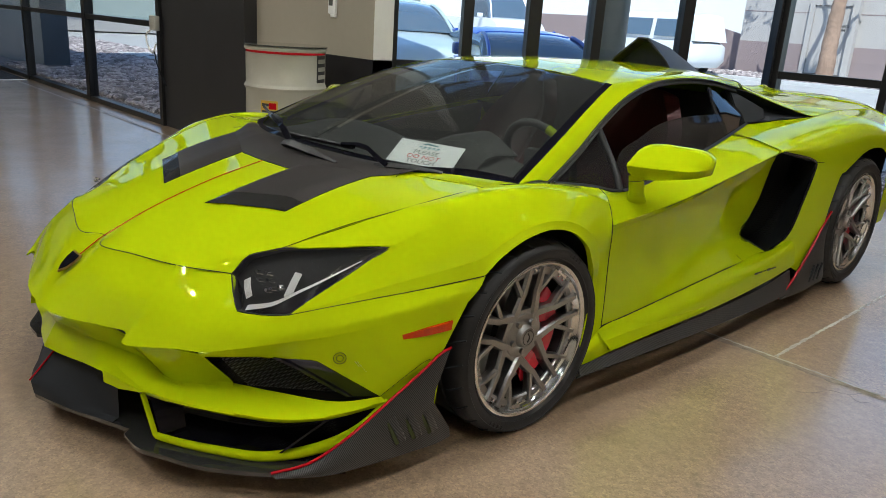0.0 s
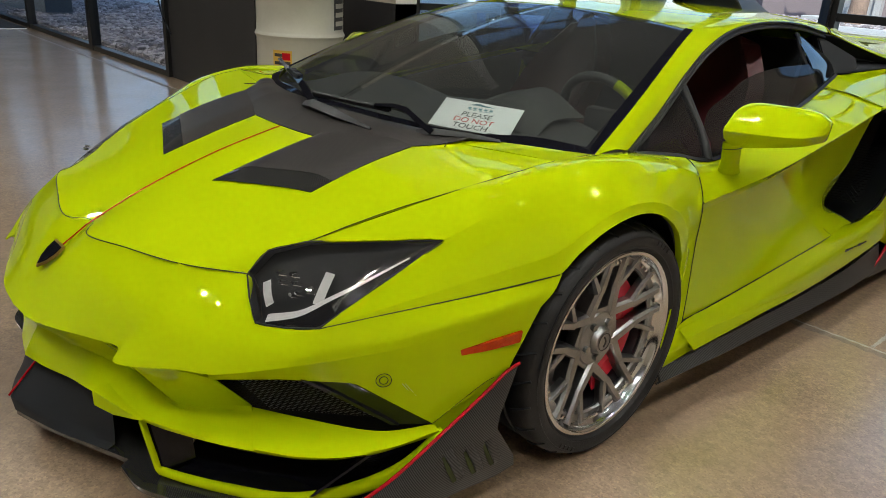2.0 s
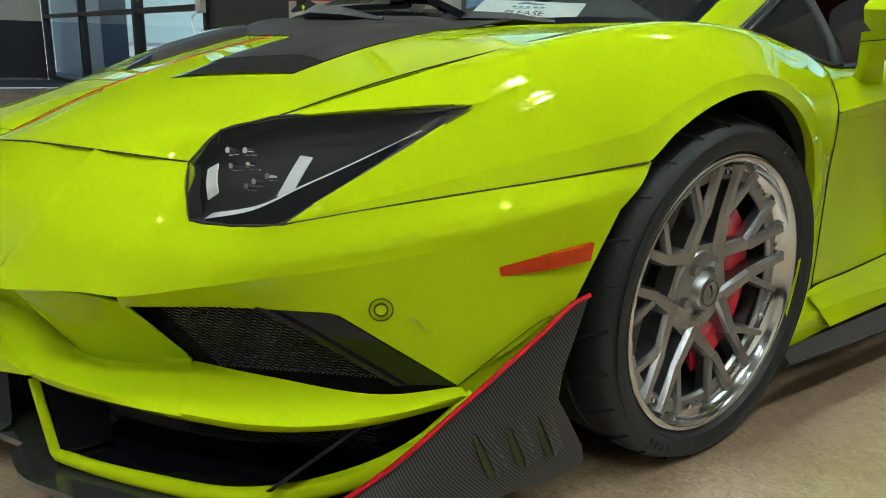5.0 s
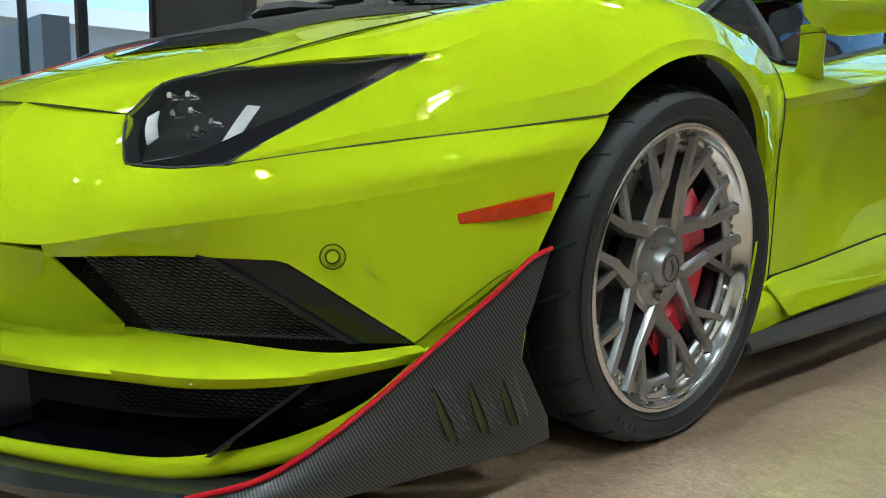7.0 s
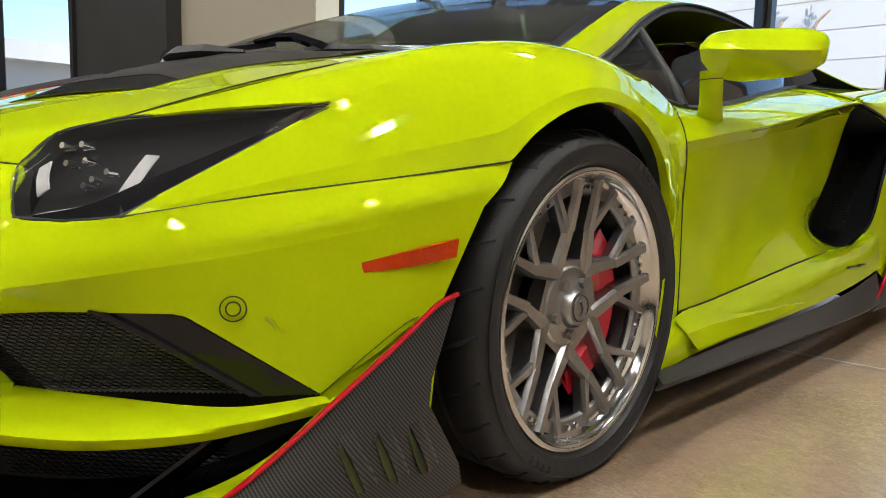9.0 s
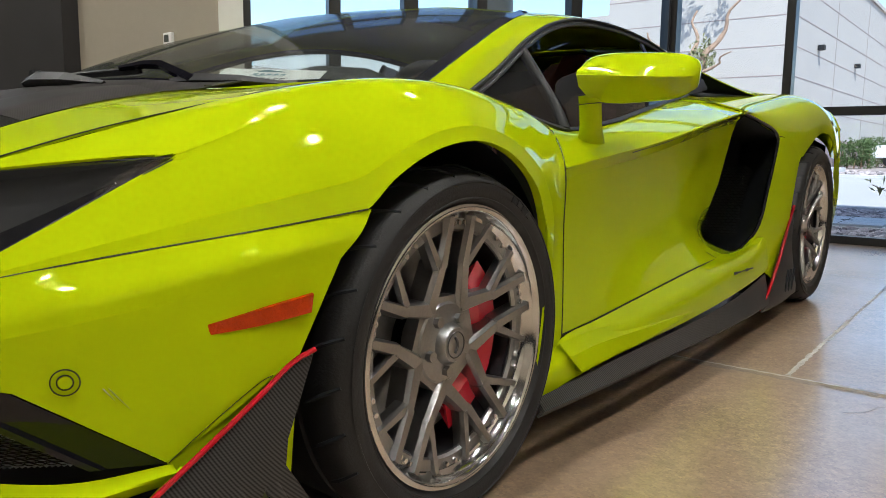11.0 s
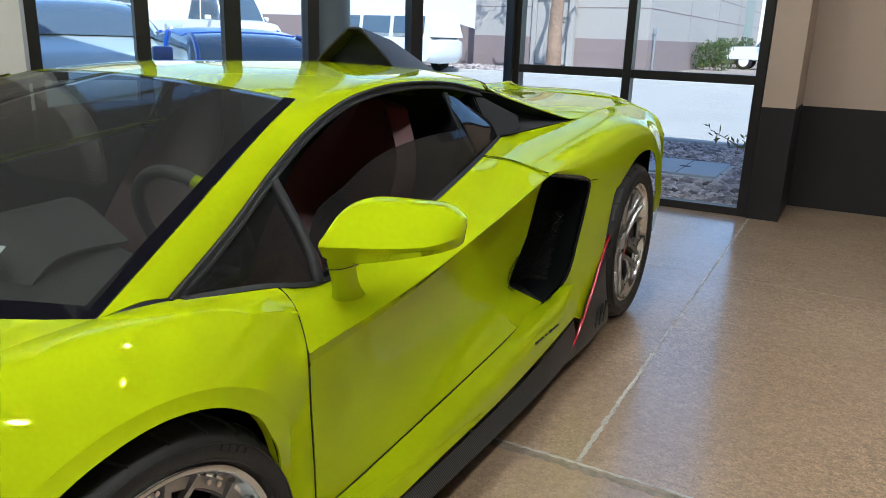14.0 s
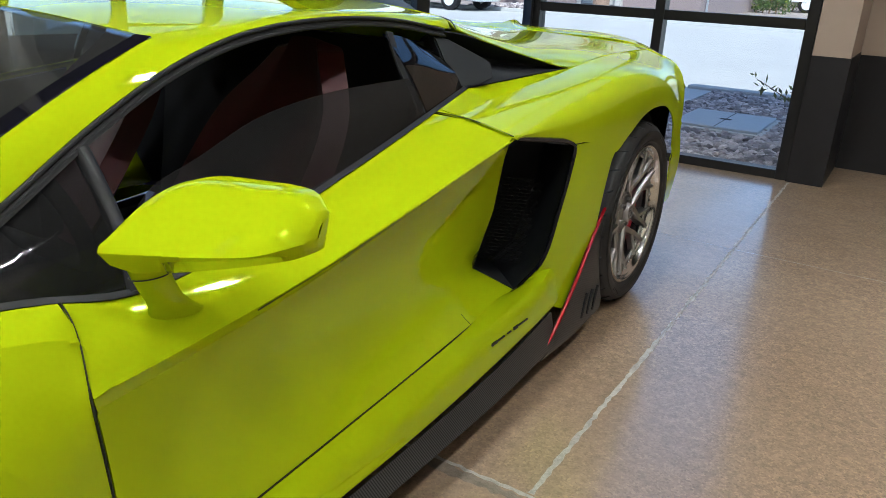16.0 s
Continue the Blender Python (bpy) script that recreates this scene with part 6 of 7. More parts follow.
# -- rear quarter, air intake and tail
def quarter_bm(bm):
    # shoulder behind the door up to the tail
    a = [(0.682, 1.84, 0.893), (0.712, 2.05, 0.902), (0.775, 2.36, 0.922), (0.80, 2.62, 0.947), (0.80, 2.95, 0.947), (0.79, 3.20, 0.938)]
    b = [(0.848, 1.615, 0.857), (0.885, 1.90, 0.865), (0.905, 2.20, 0.900), (0.915, 2.50, 0.930), (0.925, 2.80, 0.925), (0.925, 3.20, 0.885)]
    c = [(0.958, 1.645, 0.821), (0.972, 1.95, 0.838), (0.985, 2.22, 0.870), (0.990, 2.48, 0.905), (0.992, 2.76, 0.885), (0.975, 3.18, 0.80)]
    a0 = [(0.727, 1.64, 0.872), (0.755, 1.90, 0.884), (0.80, 2.25, 0.905), (0.84, 2.50, 0.935), (0.84, 2.85, 0.938), (0.845, 3.20, 0.920)]
    loft(bm, [[(0.727, 1.64, 0.871), (0.735, 1.605, 0.865)], [(0.848, 1.635, 0.855), (0.848, 1.615, 0.856)]], 4, 4)
    # flank round the rear wheel
    arch = [(0.978, 2.03, 0.745), (0.985, 2.12, 0.735), (0.990, 2.34, 0.665), (0.992, 2.46, 0.700), (0.995, 2.60, 0.755), (0.996, 2.74, 0.772), (0.995, 2.90, 0.75), (0.990, 3.03, 0.67), (0.980, 3.11, 0.53)]
    crest = [(0.958, 1.645, 0.821), (0.972, 1.95, 0.838), (0.985, 2.22, 0.870), (0.990, 2.36, 0.89), (0.990, 2.48, 0.905), (0.992, 2.64, 0.90), (0.992, 2.80, 0.880), (0.98, 3.05, 0.83), (0.975, 3.18, 0.80)]
    mid = [(0.955, 1.66, 0.812), (0.98, 2.0, 0.80), (0.992, 2.23, 0.805), (1.002, 2.42, 0.81), (1.006, 2.60, 0.83), (1.008, 2.74, 0.835), (1.005, 2.90, 0.81), (0.998, 3.06, 0.75), (0.985, 3.17, 0.65)]
    # shoulder and flank roll into one another
    fine = [curve(r, 120) for r in (a, a0, b, c)]
    rows = []
    for p, q, r in zip(crest, mid, arch):
        k = min(range(121), key=lambda i: abs(fine[3][i].y - p[1]))
        rows.append(spline([f[k] for f in fine] + [q, r], 5))
    skin(bm, rows, 5)
    # post between intake and wheel
    i1 = [(0.979, 2.03, 0.742), (0.972, 2.00, 0.62), (0.962, 1.955, 0.48), (0.948, 1.905, 0.376), (0.905, 1.87, 0.300)]
    i2 = [(0.990, 2.34, 0.665), (0.985, 2.31, 0.55), (0.980, 2.285, 0.42), (0.978, 2.26, 0.30), (0.980, 2.15, 0.15)]
    im = [(0.987, 2.13, 0.734), (0.988, 2.14, 0.59), (0.982, 2.10, 0.45), (0.975, 2.06, 0.34), (0.975, 1.98, 0.22)]
    loft(bm, [i1, im, i2], 24, 5)
    # behind the wheel
    loft(bm, [[(0.980, 3.11, 0.53), (0.975, 3.13, 0.42), (0.965, 3.10, 0.28)], [(0.985, 3.17, 0.65), (0.97, 3.30, 0.45), (0.95, 3.30, 0.28)]], 10, 4)
    fair(bm, 0.0006)
    solid(bm, 0.004)


pair("rear_quarter", M_PAINT, car, quarter_bm, angle=50)


def intake_lining_bm(bm):
    rim = [(0.912, 1.690, 0.780), (0.955, 1.665, 0.812), (0.979, 2.03, 0.742), (0.972, 2.00, 0.62), (0.962, 1.955, 0.48), (0.948, 1.905, 0.376), (0.885, 1.868, 0.293), (0.754, 1.827, 0.343), (0.840, 1.777, 0.565)]
    o = [Vector(p) for p in rim]
    i = [p + Vector((-0.20, 0.22, -0.02)) for p in o]
    sheet(bm, [o + o[:1], i + i[:1]])
    bm.faces.new([bm.verts.new(p) for p in i])


pair("side_intake", M_BLACK, car, intake_lining_bm, "deep black side air intake", thick=0.003)
pair("intake_rim", M_GLOSSBLACK, car, lambda bm: tube(bm, curve([(0.952, 1.675, 0.812), (0.966, 1.80, 0.792), (0.977, 1.96, 0.762), (0.979, 2.015, 0.735), (0.975, 2.012, 0.68), (0.966, 1.975, 0.55), (0.950, 1.915, 0.39), (0.895, 1.875, 0.300)], 40), 0.007, 8), "gloss black intake rim")
pair("intake_mesh", M_MESH, car, honeycomb(Vector((0.720, 1.90, 0.62)), Vector((0.75, 0.35, 0)).normalized(), Vector((0.02, -0.05, -0.3)).normalized(), 0.19, 0.26, 0.022, lambda u, v: u < 1.02 - 0.25 * v, 0.003), "black honeycomb mesh")


def scoop_side_bm(bm):
    # black duct between the side window and the engine cover
    loft(bm, [[(0.590, 1.80, 1.058), (0.605, 1.95, 1.040), (0.680, 2.15, 0.985), (0.780, 2.365, 0.926)],
              [(0.50, 1.86, 1.0), (0.52, 2.0, 0.98), (0.60, 2.18, 0.94), (0.77, 2.37, 0.918)],
              [(0.682, 1.84, 0.893), (0.705, 2.02, 0.900), (0.735, 2.18, 0.910), (0.775, 2.36, 0.920)]], 20, 4)
    solid(bm, 0.004)


pair("engine_duct", M_BLACK, car, scoop_side_bm, "matt black engine air duct")
pair("duct_fin", M_BLACK, car, lambda bm: (prism(bm, [(0.592, 1.80, 1.040), (0.606, 1.86, 1.030), (0.700, 1.965, 0.965), (0.735, 1.93, 0.925), (0.715, 1.88, 0.905), (0.662, 1.84, 0.893), (0.645, 1.82, 0.93)], (-0.035, 0.012, 0.0)), bmesh.ops.bevel(bm, geom=bm.edges[:], offset=0.006, segments=2, affect="EDGES")), "matt black carbon duct blade")


def deck_bm(bm):
    # one skin from the roof to the tail, from the middle to the shoulder edge
    skin(bm, [spline(r, 4) for r in (
        [(0, 1.925, 1.120), (0.28, 1.925, 1.114), (0.50, 1.925, 1.093), (0.56, 1.925, 1.079), (0.590, 1.925, 1.056)],
        [(0, 2.08, 1.096), (0.28, 2.08, 1.090), (0.53, 2.08, 1.056), (0.612, 2.07, 1.036), (0.648, 2.06, 1.010)],
        [(0, 2.24, 1.073), (0.28, 2.24, 1.067), (0.56, 2.24, 1.022), (0.670, 2.23, 0.992), (0.717, 2.22, 0.963)],
        [(0, 2.42, 1.049), (0.28, 2.42, 1.043), (0.59, 2.41, 0.991), (0.720, 2.39, 0.958), (0.785, 2.375, 0.928)],
        [(0, 2.65, 1.022), (0.28, 2.65, 1.016), (0.62, 2.64, 0.966), (0.735, 2.63, 0.957), (0.800, 2.62, 0.949)],
        [(0, 2.95, 0.992), (0.28, 2.95, 0.987), (0.63, 2.95, 0.958), (0.740, 2.95, 0.955), (0.801, 2.95, 0.949)],
        [(0, 3.20, 0.972), (0.28, 3.20, 0.974), (0.63, 3.20, 0.964), (0.740, 3.20, 0.955), (0.791, 3.20, 0.940)])], 6)
    # tail lip
    loft(bm, [[(0, 3.20, 0.972), (0.40, 3.20, 0.974), (0.70, 3.20, 0.964), (0.80, 3.20, 0.938), (0.925, 3.20, 0.886), (0.976, 3.18, 0.80)],
              [(0, 3.48, 0.998), (0.40, 3.47, 0.998), (0.68, 3.43, 0.985), (0.78, 3.41, 0.960), (0.86, 3.39, 0.915), (0.905, 3.37, 0.82)],
              [(0, 3.53, 0.970), (0.40, 3.51, 0.970), (0.69, 3.47, 0.955), (0.80, 3.45, 0.925), (0.87, 3.42, 0.870), (0.908, 3.40, 0.76)],
              [(0, 3.48, 0.82), (0.40, 3.46, 0.82), (0.70, 3.42, 0.80), (0.82, 3.40, 0.77), (0.88, 3.37, 0.72), (0.910, 3.34, 0.66)]], 30, 5)
    loft(bm, [[(0.976, 3.18, 0.80), (0.978, 3.17, 0.72), (0.985, 3.17, 0.65)], [(0.905, 3.37, 0.82), (0.915, 3.36, 0.74), (0.910, 3.34, 0.66)]], 8, 4)
    fair(bm, 0.0004)
    solid(bm, 0.004)


pair("engine_cover", M_PAINT, car, deck_bm, angle=45)
mk("rear_bumper", M_RUBBER, car, lambda bm: (loft(bm, [[(0, 3.50, 0.82), (0.70, 3.42, 0.80), (0.885, 3.34, 0.72)], [(0, 3.48, 0.5), (0.70, 3.40, 0.5), (0.90, 3.25, 0.45)], [(0, 3.40, 0.2), (0.70, 3.34, 0.2), (0.90, 3.15, 0.22)]], 16, 4), solid(bm, 0.004), mirror_bm(bm)), "dark lower rear bumper")
gap("roof_cut", [(0.53, 1.925, 1.088), (0.575, 1.925, 1.075), (0.592, 1.925, 1.055)], 0.002, 10)


def roof_scoop_bm(bm):
    f = [(-0.19, 1.90, 1.118), (-0.165, 1.90, 1.15), (-0.03, 1.905, 1.262), (0.03, 1.905, 1.262), (0.165, 1.90, 1.15), (0.19, 1.90, 1.118)]
    g = [(-0.20, 2.12, 1.085), (-0.16, 2.12, 1.12), (-0.04, 2.12, 1.215), (0.04, 2.12, 1.215), (0.16, 2.12, 1.12), (0.20, 2.12, 1.085)]
    h = [(-0.17, 2.50, 1.02), (-0.12, 2.50, 1.035), (-0.03, 2.50, 1.07), (0.03, 2.50, 1.07), (0.12, 2.50, 1.035), (0.17, 2.50, 1.02)]
    sheet(bm, [[Vector(p) for p in r] for r in (f, g, h)])
    solid(bm, 0.008)


_rs = mk("roof_scoop", M_CARBON, car, roof_scoop_bm, "black carbon engine scoop on the roof", angle=30)
mk("scoop_mouth", M_BLACK, _rs, lambda bm: bm.faces.new([bm.verts.new(p) for p in ((-0.18, 1.97, 1.10), (0.18, 1.97, 1.10), (0.16, 1.97, 1.14), (0.03, 1.97, 1.245), (-0.03, 1.97, 1.245), (-0.16, 1.97, 1.14))]))


# -- door mirrors
def mirror_head_bm(bm):
    # sections from the inner end to the outer tip: lead, upper face, top, rear top, rear foot, underside
    lead = [(0.940, 0.467, 0.846), (0.955, 0.475, 0.846), (0.990, 0.500, 0.845), (1.050, 0.540, 0.844), (1.105, 0.592, 0.844), (1.136, 0.660, 0.850)]
    top = [(0.934, 0.485, 0.857), (0.921, 0.555, 0.893), (0.930, 0.625, 0.913), (1.010, 0.660, 0.914), (1.096, 0.690, 0.908), (1.132, 0.686, 0.892)]
    rt = [(0.929, 0.505, 0.853), (0.914, 0.590, 0.888), (0.921, 0.672, 0.906), (1.000, 0.712, 0.907), (1.086, 0.736, 0.901), (1.126, 0.716, 0.887)]
    rb = [(0.926, 0.520, 0.816), (0.930, 0.600, 0.796), (0.945, 0.665, 0.793), (1.010, 0.700, 0.798), (1.078, 0.722, 0.807), (1.122, 0.706, 0.824)]
    bot = [(0.937, 0.485, 0.822), (0.946, 0.525, 0.798), (0.966, 0.570, 0.791), (1.030, 0.622, 0.798), (1.098, 0.668, 0.813), (1.130, 0.672, 0.828)]
    rails = [curve(r, 32) for r in (lead, top, rt, rb, bot)]
    mid = sum((r[-1] for r in rails), Vector()) / 5
    for r in rails:
        r += [r[-1].lerp(mid, 0.16) + Vector((0.005, 0.004, 0)), r[-1].lerp(mid, 0.5) + Vector((0.008, 0.006, 0))]
    shell = [[a.lerp(b, k / 8) + Vector((0.002, -0.004, 0.004)) * math.sin(math.pi * k / 8) for a, b in zip(rails[0], rails[1])] for k in range(8)] + [rails[1], rails[2]]
    sheet(bm, shell)
    fair(bm, 0.3)
    edge = [rails[2], rails[3], rails[4], rails[0]]
    sheet(bm, edge)
    rows = [rails[0], rails[1], rails[2], rails[3], rails[4], rails[0]]
    for k in (0, -1):
        bm.faces.new([bm.verts.new(r[k]) for r in rows[:-1]])
    bmesh.ops.remove_doubles(bm, verts=bm.verts[:], dist=1e-5)
    bmesh.ops.recalc_face_normals(bm, faces=bm.faces[:])


def mirror_arm_bm(bm):
    rows = []
    for s in range(9):
        k = s / 8
        c = Vector((0.900, 0.630, 0.672)).lerp(Vector((0.938, 0.540, 0.806)), k) + Vector((0.006, -0.010, 0)) * math.sin(math.pi * k)
        f = min(1, k * 2.2)
        u = Vector((0.008, 0.062, -0.008)).lerp(Vector((0.019, 0.020, 0.003)), f)
        v = Vector((0.020, -0.004, 0)).lerp(Vector((0.013, -0.014, 0)), f)
        rows.append([c + u * math.sin(a) + v * math.cos(a) for a in [2 * math.pi * i / 16 for i in range(17)]])
    sheet(bm, rows)
    bmesh.ops.remove_doubles(bm, verts=bm.verts[:], dist=1e-5)
    bmesh.ops.recalc_face_normals(bm, faces=bm.faces[:])


for _mir in (False, True):
    mh = mk("door_mirror", M_PAINT, car, mirror_head_bm, "angular lime door mirror", mirror=_mir, angle=42)
    mk("mirror_arm", M_PAINT, mh, mirror_arm_bm, mirror=_mir)
    mk("mirror_seam", M_SHUT, mh, lambda bm: tube(bm, [Vector((0.9345, 0.546, 0.787)) + Vector((0.0195, 0.0205, 0.003)) * math.sin(a) + Vector((0.0135, -0.0145, 0)) * math.cos(a) for a in [2 * math.pi * i / 24 for i in range(24)]], 0.0012, 5, closed=True), mirror=_mir)
    mk("mirror_glass", M_CHROME, mh, lambda bm: prism(bm, [(0.928, 0.686, 0.897), (1.076, 0.737, 0.889), (1.072, 0.726, 0.816), (0.952, 0.672, 0.803)], (-0.002, 0.006, 0)), "mirror glass", mirror=_mir, smooth=False)


# -- carbon on the hood, cowl and wipers
SCOOP_REAR = [(0.160, -0.378), (0.255, -0.335), (0.350, -0.293), (0.447, -0.250)]


def scoop_grid(s0, s1, lift):
    """Points of the scoop from front (0) to rear (1), proud of the hood by lift at its edges and by more along its middle."""
    rows = []
    for i in range(15):
        s = s0 + (s1 - s0) * i / 14
        a, b = Vector((0.150, -0.682)).lerp(Vector(SCOOP_REAR[0]), s), Vector((0.433, -0.557)).lerp(Vector(SCOOP_REAR[-1]), s)
        row = []
        for k in range(15):
            u = k / 14
            p = a.lerp(b, u)
            crown = min(1.0, 7 * u * (1 - u)) * min(1.0, 0.25 + 3.2 * s)
            row.append(on_hood(p.x, p.y, lift + 0.016 * crown))
        rows.append(row)
    return rows


def hood_scoop_bm(bm):
    sheet(bm, scoop_grid(0.20, 1.0, 0.002), flip=True)
    solid(bm, 0.003)


for _s, _m in zip(pair("hood_scoop", M_CARBON_HOOD, car, hood_scoop_bm, "matt carbon hood scoop"), (False, True)):
    mk("scoop_opening", M_CARBON_GLOSS, _s, lambda bm: (sheet(bm, scoop_grid(0.0, 0.20, 0.001), flip=True), solid(bm, 0.002)), "glossy carbon scoop insert", mirror=_m)


def cowl_bm(bm):
    edge = [(0.0, -0.388), (0.08, -0.384)] + SCOOP_REAR + [(0.490, -0.196), (0.530, -0.142)]
    glass = [(0, -0.225, 0.812), (0.09, -0.222, 0.812), (0.18, -0.211, 0.811), (0.27, -0.192, 0.808), (0.36, -0.163, 0.805), (0.44, -0.125, 0.801), (0.49, -0.100, 0.799), (0.535, -0.085, 0.798)]
    a = poly([on_hood(x, y, 0.0025 + 0.016 * (1 - abs(x - 0.30) / 0.14 if 0.16 < x < 0.44 else 0)) for x, y in edge], 44)
    b = curve(glass, 44)
    rows = []
    for k in range(9):
        t = k / 8
        rows.append([p.lerp(q, t) + Vector((0, 0, 0.012 * math.sin(math.pi * t) * min(1, (p - q).length / 0.1))) for p, q in zip(a, b)])
    sheet(bm, rows)
    solid(bm, 0.003)
    mirror_bm(bm)


mk("cowl", M_CARBON_HOOD, car, cowl_bm, "matt carbon cowl below the windscreen")


def cowl_corner_bm(bm):
    loft(bm, [[(0.49, -0.158, 0.790), (0.65, -0.122, 0.796), (0.802, -0.086, 0.799)], [(0.51, -0.09, 0.799), (0.65, -0.02, 0.799), (0.79, 0.091, 0.790)]], 12, 4)
    solid(bm, 0.004)


pair("cowl_corner", M_PAINT, car, cowl_corner_bm)
gap("cowl_cut", [(0.497, -0.120, 0.802), (0.49, -0.153, 0.797), (0.528, -0.206, 0.7905)], 0.0014, 12)
gap("hood_side", HL_TOP + HOOD_SIDE[1:], 0.0012, 70)


def wiper(arm, sizes, blade, root):
    """Square-edged arm, flat root cover and a thin blade."""
    w = mk("wiper", M_GLOSSBLACK, car, lambda bm: tube(bm, arm, sizes, 4), "black windscreen wiper", smooth=False)
    mk("blade", M_RUBBER, w, lambda bm: (ribbon(bm, poly(blade, 16), 0.009, (0, -0.35, 0.9), 0.010), tube(bm, [p + Vector((0, -0.004, 0.010)) for p in poly(blade, 16)], 0.0045, 4)), smooth=False)
    mk("root_cover", M_RUBBER, w, lambda bm: tube(bm, root[0], root[1], 4), "black wiper root cover", smooth=False)
    return w


wiper([(0.20, -0.192, 0.842), (0.265, -0.172, 0.848), (0.315, -0.166, 0.845), (0.425, -0.182, 0.815), (0.445, -0.178, 0.806)], [0.006, 0.009, 0.010, 0.011, 0.012],
      [(-0.12, -0.205, 0.824), (0.06, -0.196, 0.828), (0.25, -0.172, 0.830)], ([(0.400, -0.198, 0.802), (0.450, -0.172, 0.806), (0.520, -0.120, 0.806), (0.590, -0.062, 0.801)], [0.009, 0.015, 0.012, 0.005]))
_wb = wiper([(0.0, -0.272, 0.822), (-0.20, -0.190, 0.846), (-0.45, -0.090, 0.852), (-0.735, 0.030, 0.850)], [0.016, 0.014, 0.011, 0.005],
            [(-0.34, -0.132, 0.838), (-0.54, -0.050, 0.840), (-0.72, 0.034, 0.846)], ([(-0.03, -0.285, 0.812), (0.02, -0.285, 0.818), (0.16, -0.290, 0.812), (0.300, -0.280, 0.800)], [0.014, 0.019, 0.016, 0.005]))
for _k in range(5):
    mk("arm_slot", M_BLACK, _wb, lambda bm: box(bm, (-0.28 - 0.030 * _k, -0.172 + 0.012 * _k, 0.850), (-0.262 - 0.030 * _k, -0.150 + 0.012 * _k, 0.866), 0.001), smooth=False)


# -- wheels
def wheel(x, y, z, r_tyre, r_rim, width, rot, mir):
    """A wheel whose face looks along +x; axle at (x, y, z), the tyre pressed flat on the floor."""
    m = Matrix.Translation((x, y, z)) @ Euler((rot, 0, 0)).to_matrix().to_4x4()

    w = width

    def tyre(bm):
        h = r_tyre - r_rim
        revolve(bm, [(-0.006, r_rim - 0.004), (0.004, r_rim + 0.006), (0.010, r_rim + 0.14 * h), (0.0125, r_rim + 0.16 * h), (0.0130, r_rim + 0.20 * h), (0.0120, r_rim + 0.22 * h), (0.016, r_rim + 0.34 * h), (0.018, r_rim + 0.5 * h), (0.0165, r_rim + 0.60 * h), (0.0180, r_rim + 0.62 * h), (0.0172, r_rim + 0.66 * h), (0.012, r_tyre - 0.028), (0.002, r_tyre - 0.013), (-0.014, r_tyre - 0.005), (-0.035, r_tyre - 0.001),
                     (-0.075, r_tyre), (-0.077, r_tyre - 0.006), (-0.085, r_tyre - 0.006), (-0.087, r_tyre),
                     (-w / 2, r_tyre + 0.0005), (-w + 0.05, r_tyre), (-w + 0.01, r_tyre - 0.012), (-w, r_tyre - 0.03), (-w + 0.005, r_rim)], 96)
        bmesh.ops.transform(bm, matrix=m, verts=bm.verts[:])
        for v in bm.verts:
            v.co.z = max(v.co.z, 0.0005)
    tw = mk("wheel", M_TYRE, car, tyre, "forged multi-spoke wheel with low-profile tyre", mirror=mir, angle=30)

    axle = (x, y, z)

    def groove(bm):
        pts = []
        for s in range(6):
            k = s / 5
            rr = r_tyre - 0.0135 + 0.0145 * min(1, k * 1.9)
            pts.append(Vector((0.003 - 0.065 * k, rr * math.cos(0.10 * k), rr * math.sin(0.10 * k))))
        tube(bm, pts, [0.003, 0.0036, 0.004, 0.004, 0.0036, 0.002], 5)
    ring_of("tread_groove", M_BLACK, tw, groove, [(axle, 2 * math.pi * i / 26) for i in range(26)], mir)

    # raised maker's marks on the sidewall, as plain bars
    side = r_rim + 0.50 * (r_tyre - r_rim)
    ring_of("sidewall_mark", M_RUBBER, tw, lambda bm: box(bm, (0.016, side - 0.006, -0.0055), (0.0195, side + 0.006, 0.0055), 0.001), [(axle, radians(a)) for b in (52, 232) for a in (b, b + 4, b + 8, b + 12)], mir)

    def lip(bm):
        revolve(bm, [(0.004, r_rim + 0.002), (0.007, r_rim - 0.004), (0.004, r_rim - 0.010), (-0.004, r_rim - 0.013), (-0.022, r_rim - 0.018), (-0.026, r_rim - 0.026), (-0.028, r_rim - 0.040)], 96)
        bmesh.ops.transform(bm, matrix=m, verts=bm.verts[:])
    mk("rim_lip", M_LIP, tw, lip, "polished outer rim lip", mirror=mir, angle=60)

    def barrel(bm):
        revolve(bm, [(-0.028, r_rim - 0.038), (-0.034, r_rim - 0.052), (-0.05, r_rim - 0.034), (-0.12, r_rim - 0.045), (-w + 0.02, r_rim - 0.03)], 72)
        bmesh.ops.transform(bm, matrix=m, verts=bm.verts[:])
    mk("rim_barrel", M_BARREL, tw, barrel, "dark inner wheel barrel", mirror=mir)

    def flange(bm):
        revolve(bm, [(-0.026, r_rim - 0.022), (-0.0255, r_rim - 0.046), (-0.032, r_rim - 0.050)], 72)
        bmesh.ops.transform(bm, matrix=m, verts=bm.verts[:])
    mk("rim_flange", M_ALU, tw, flange, mirror=mir)

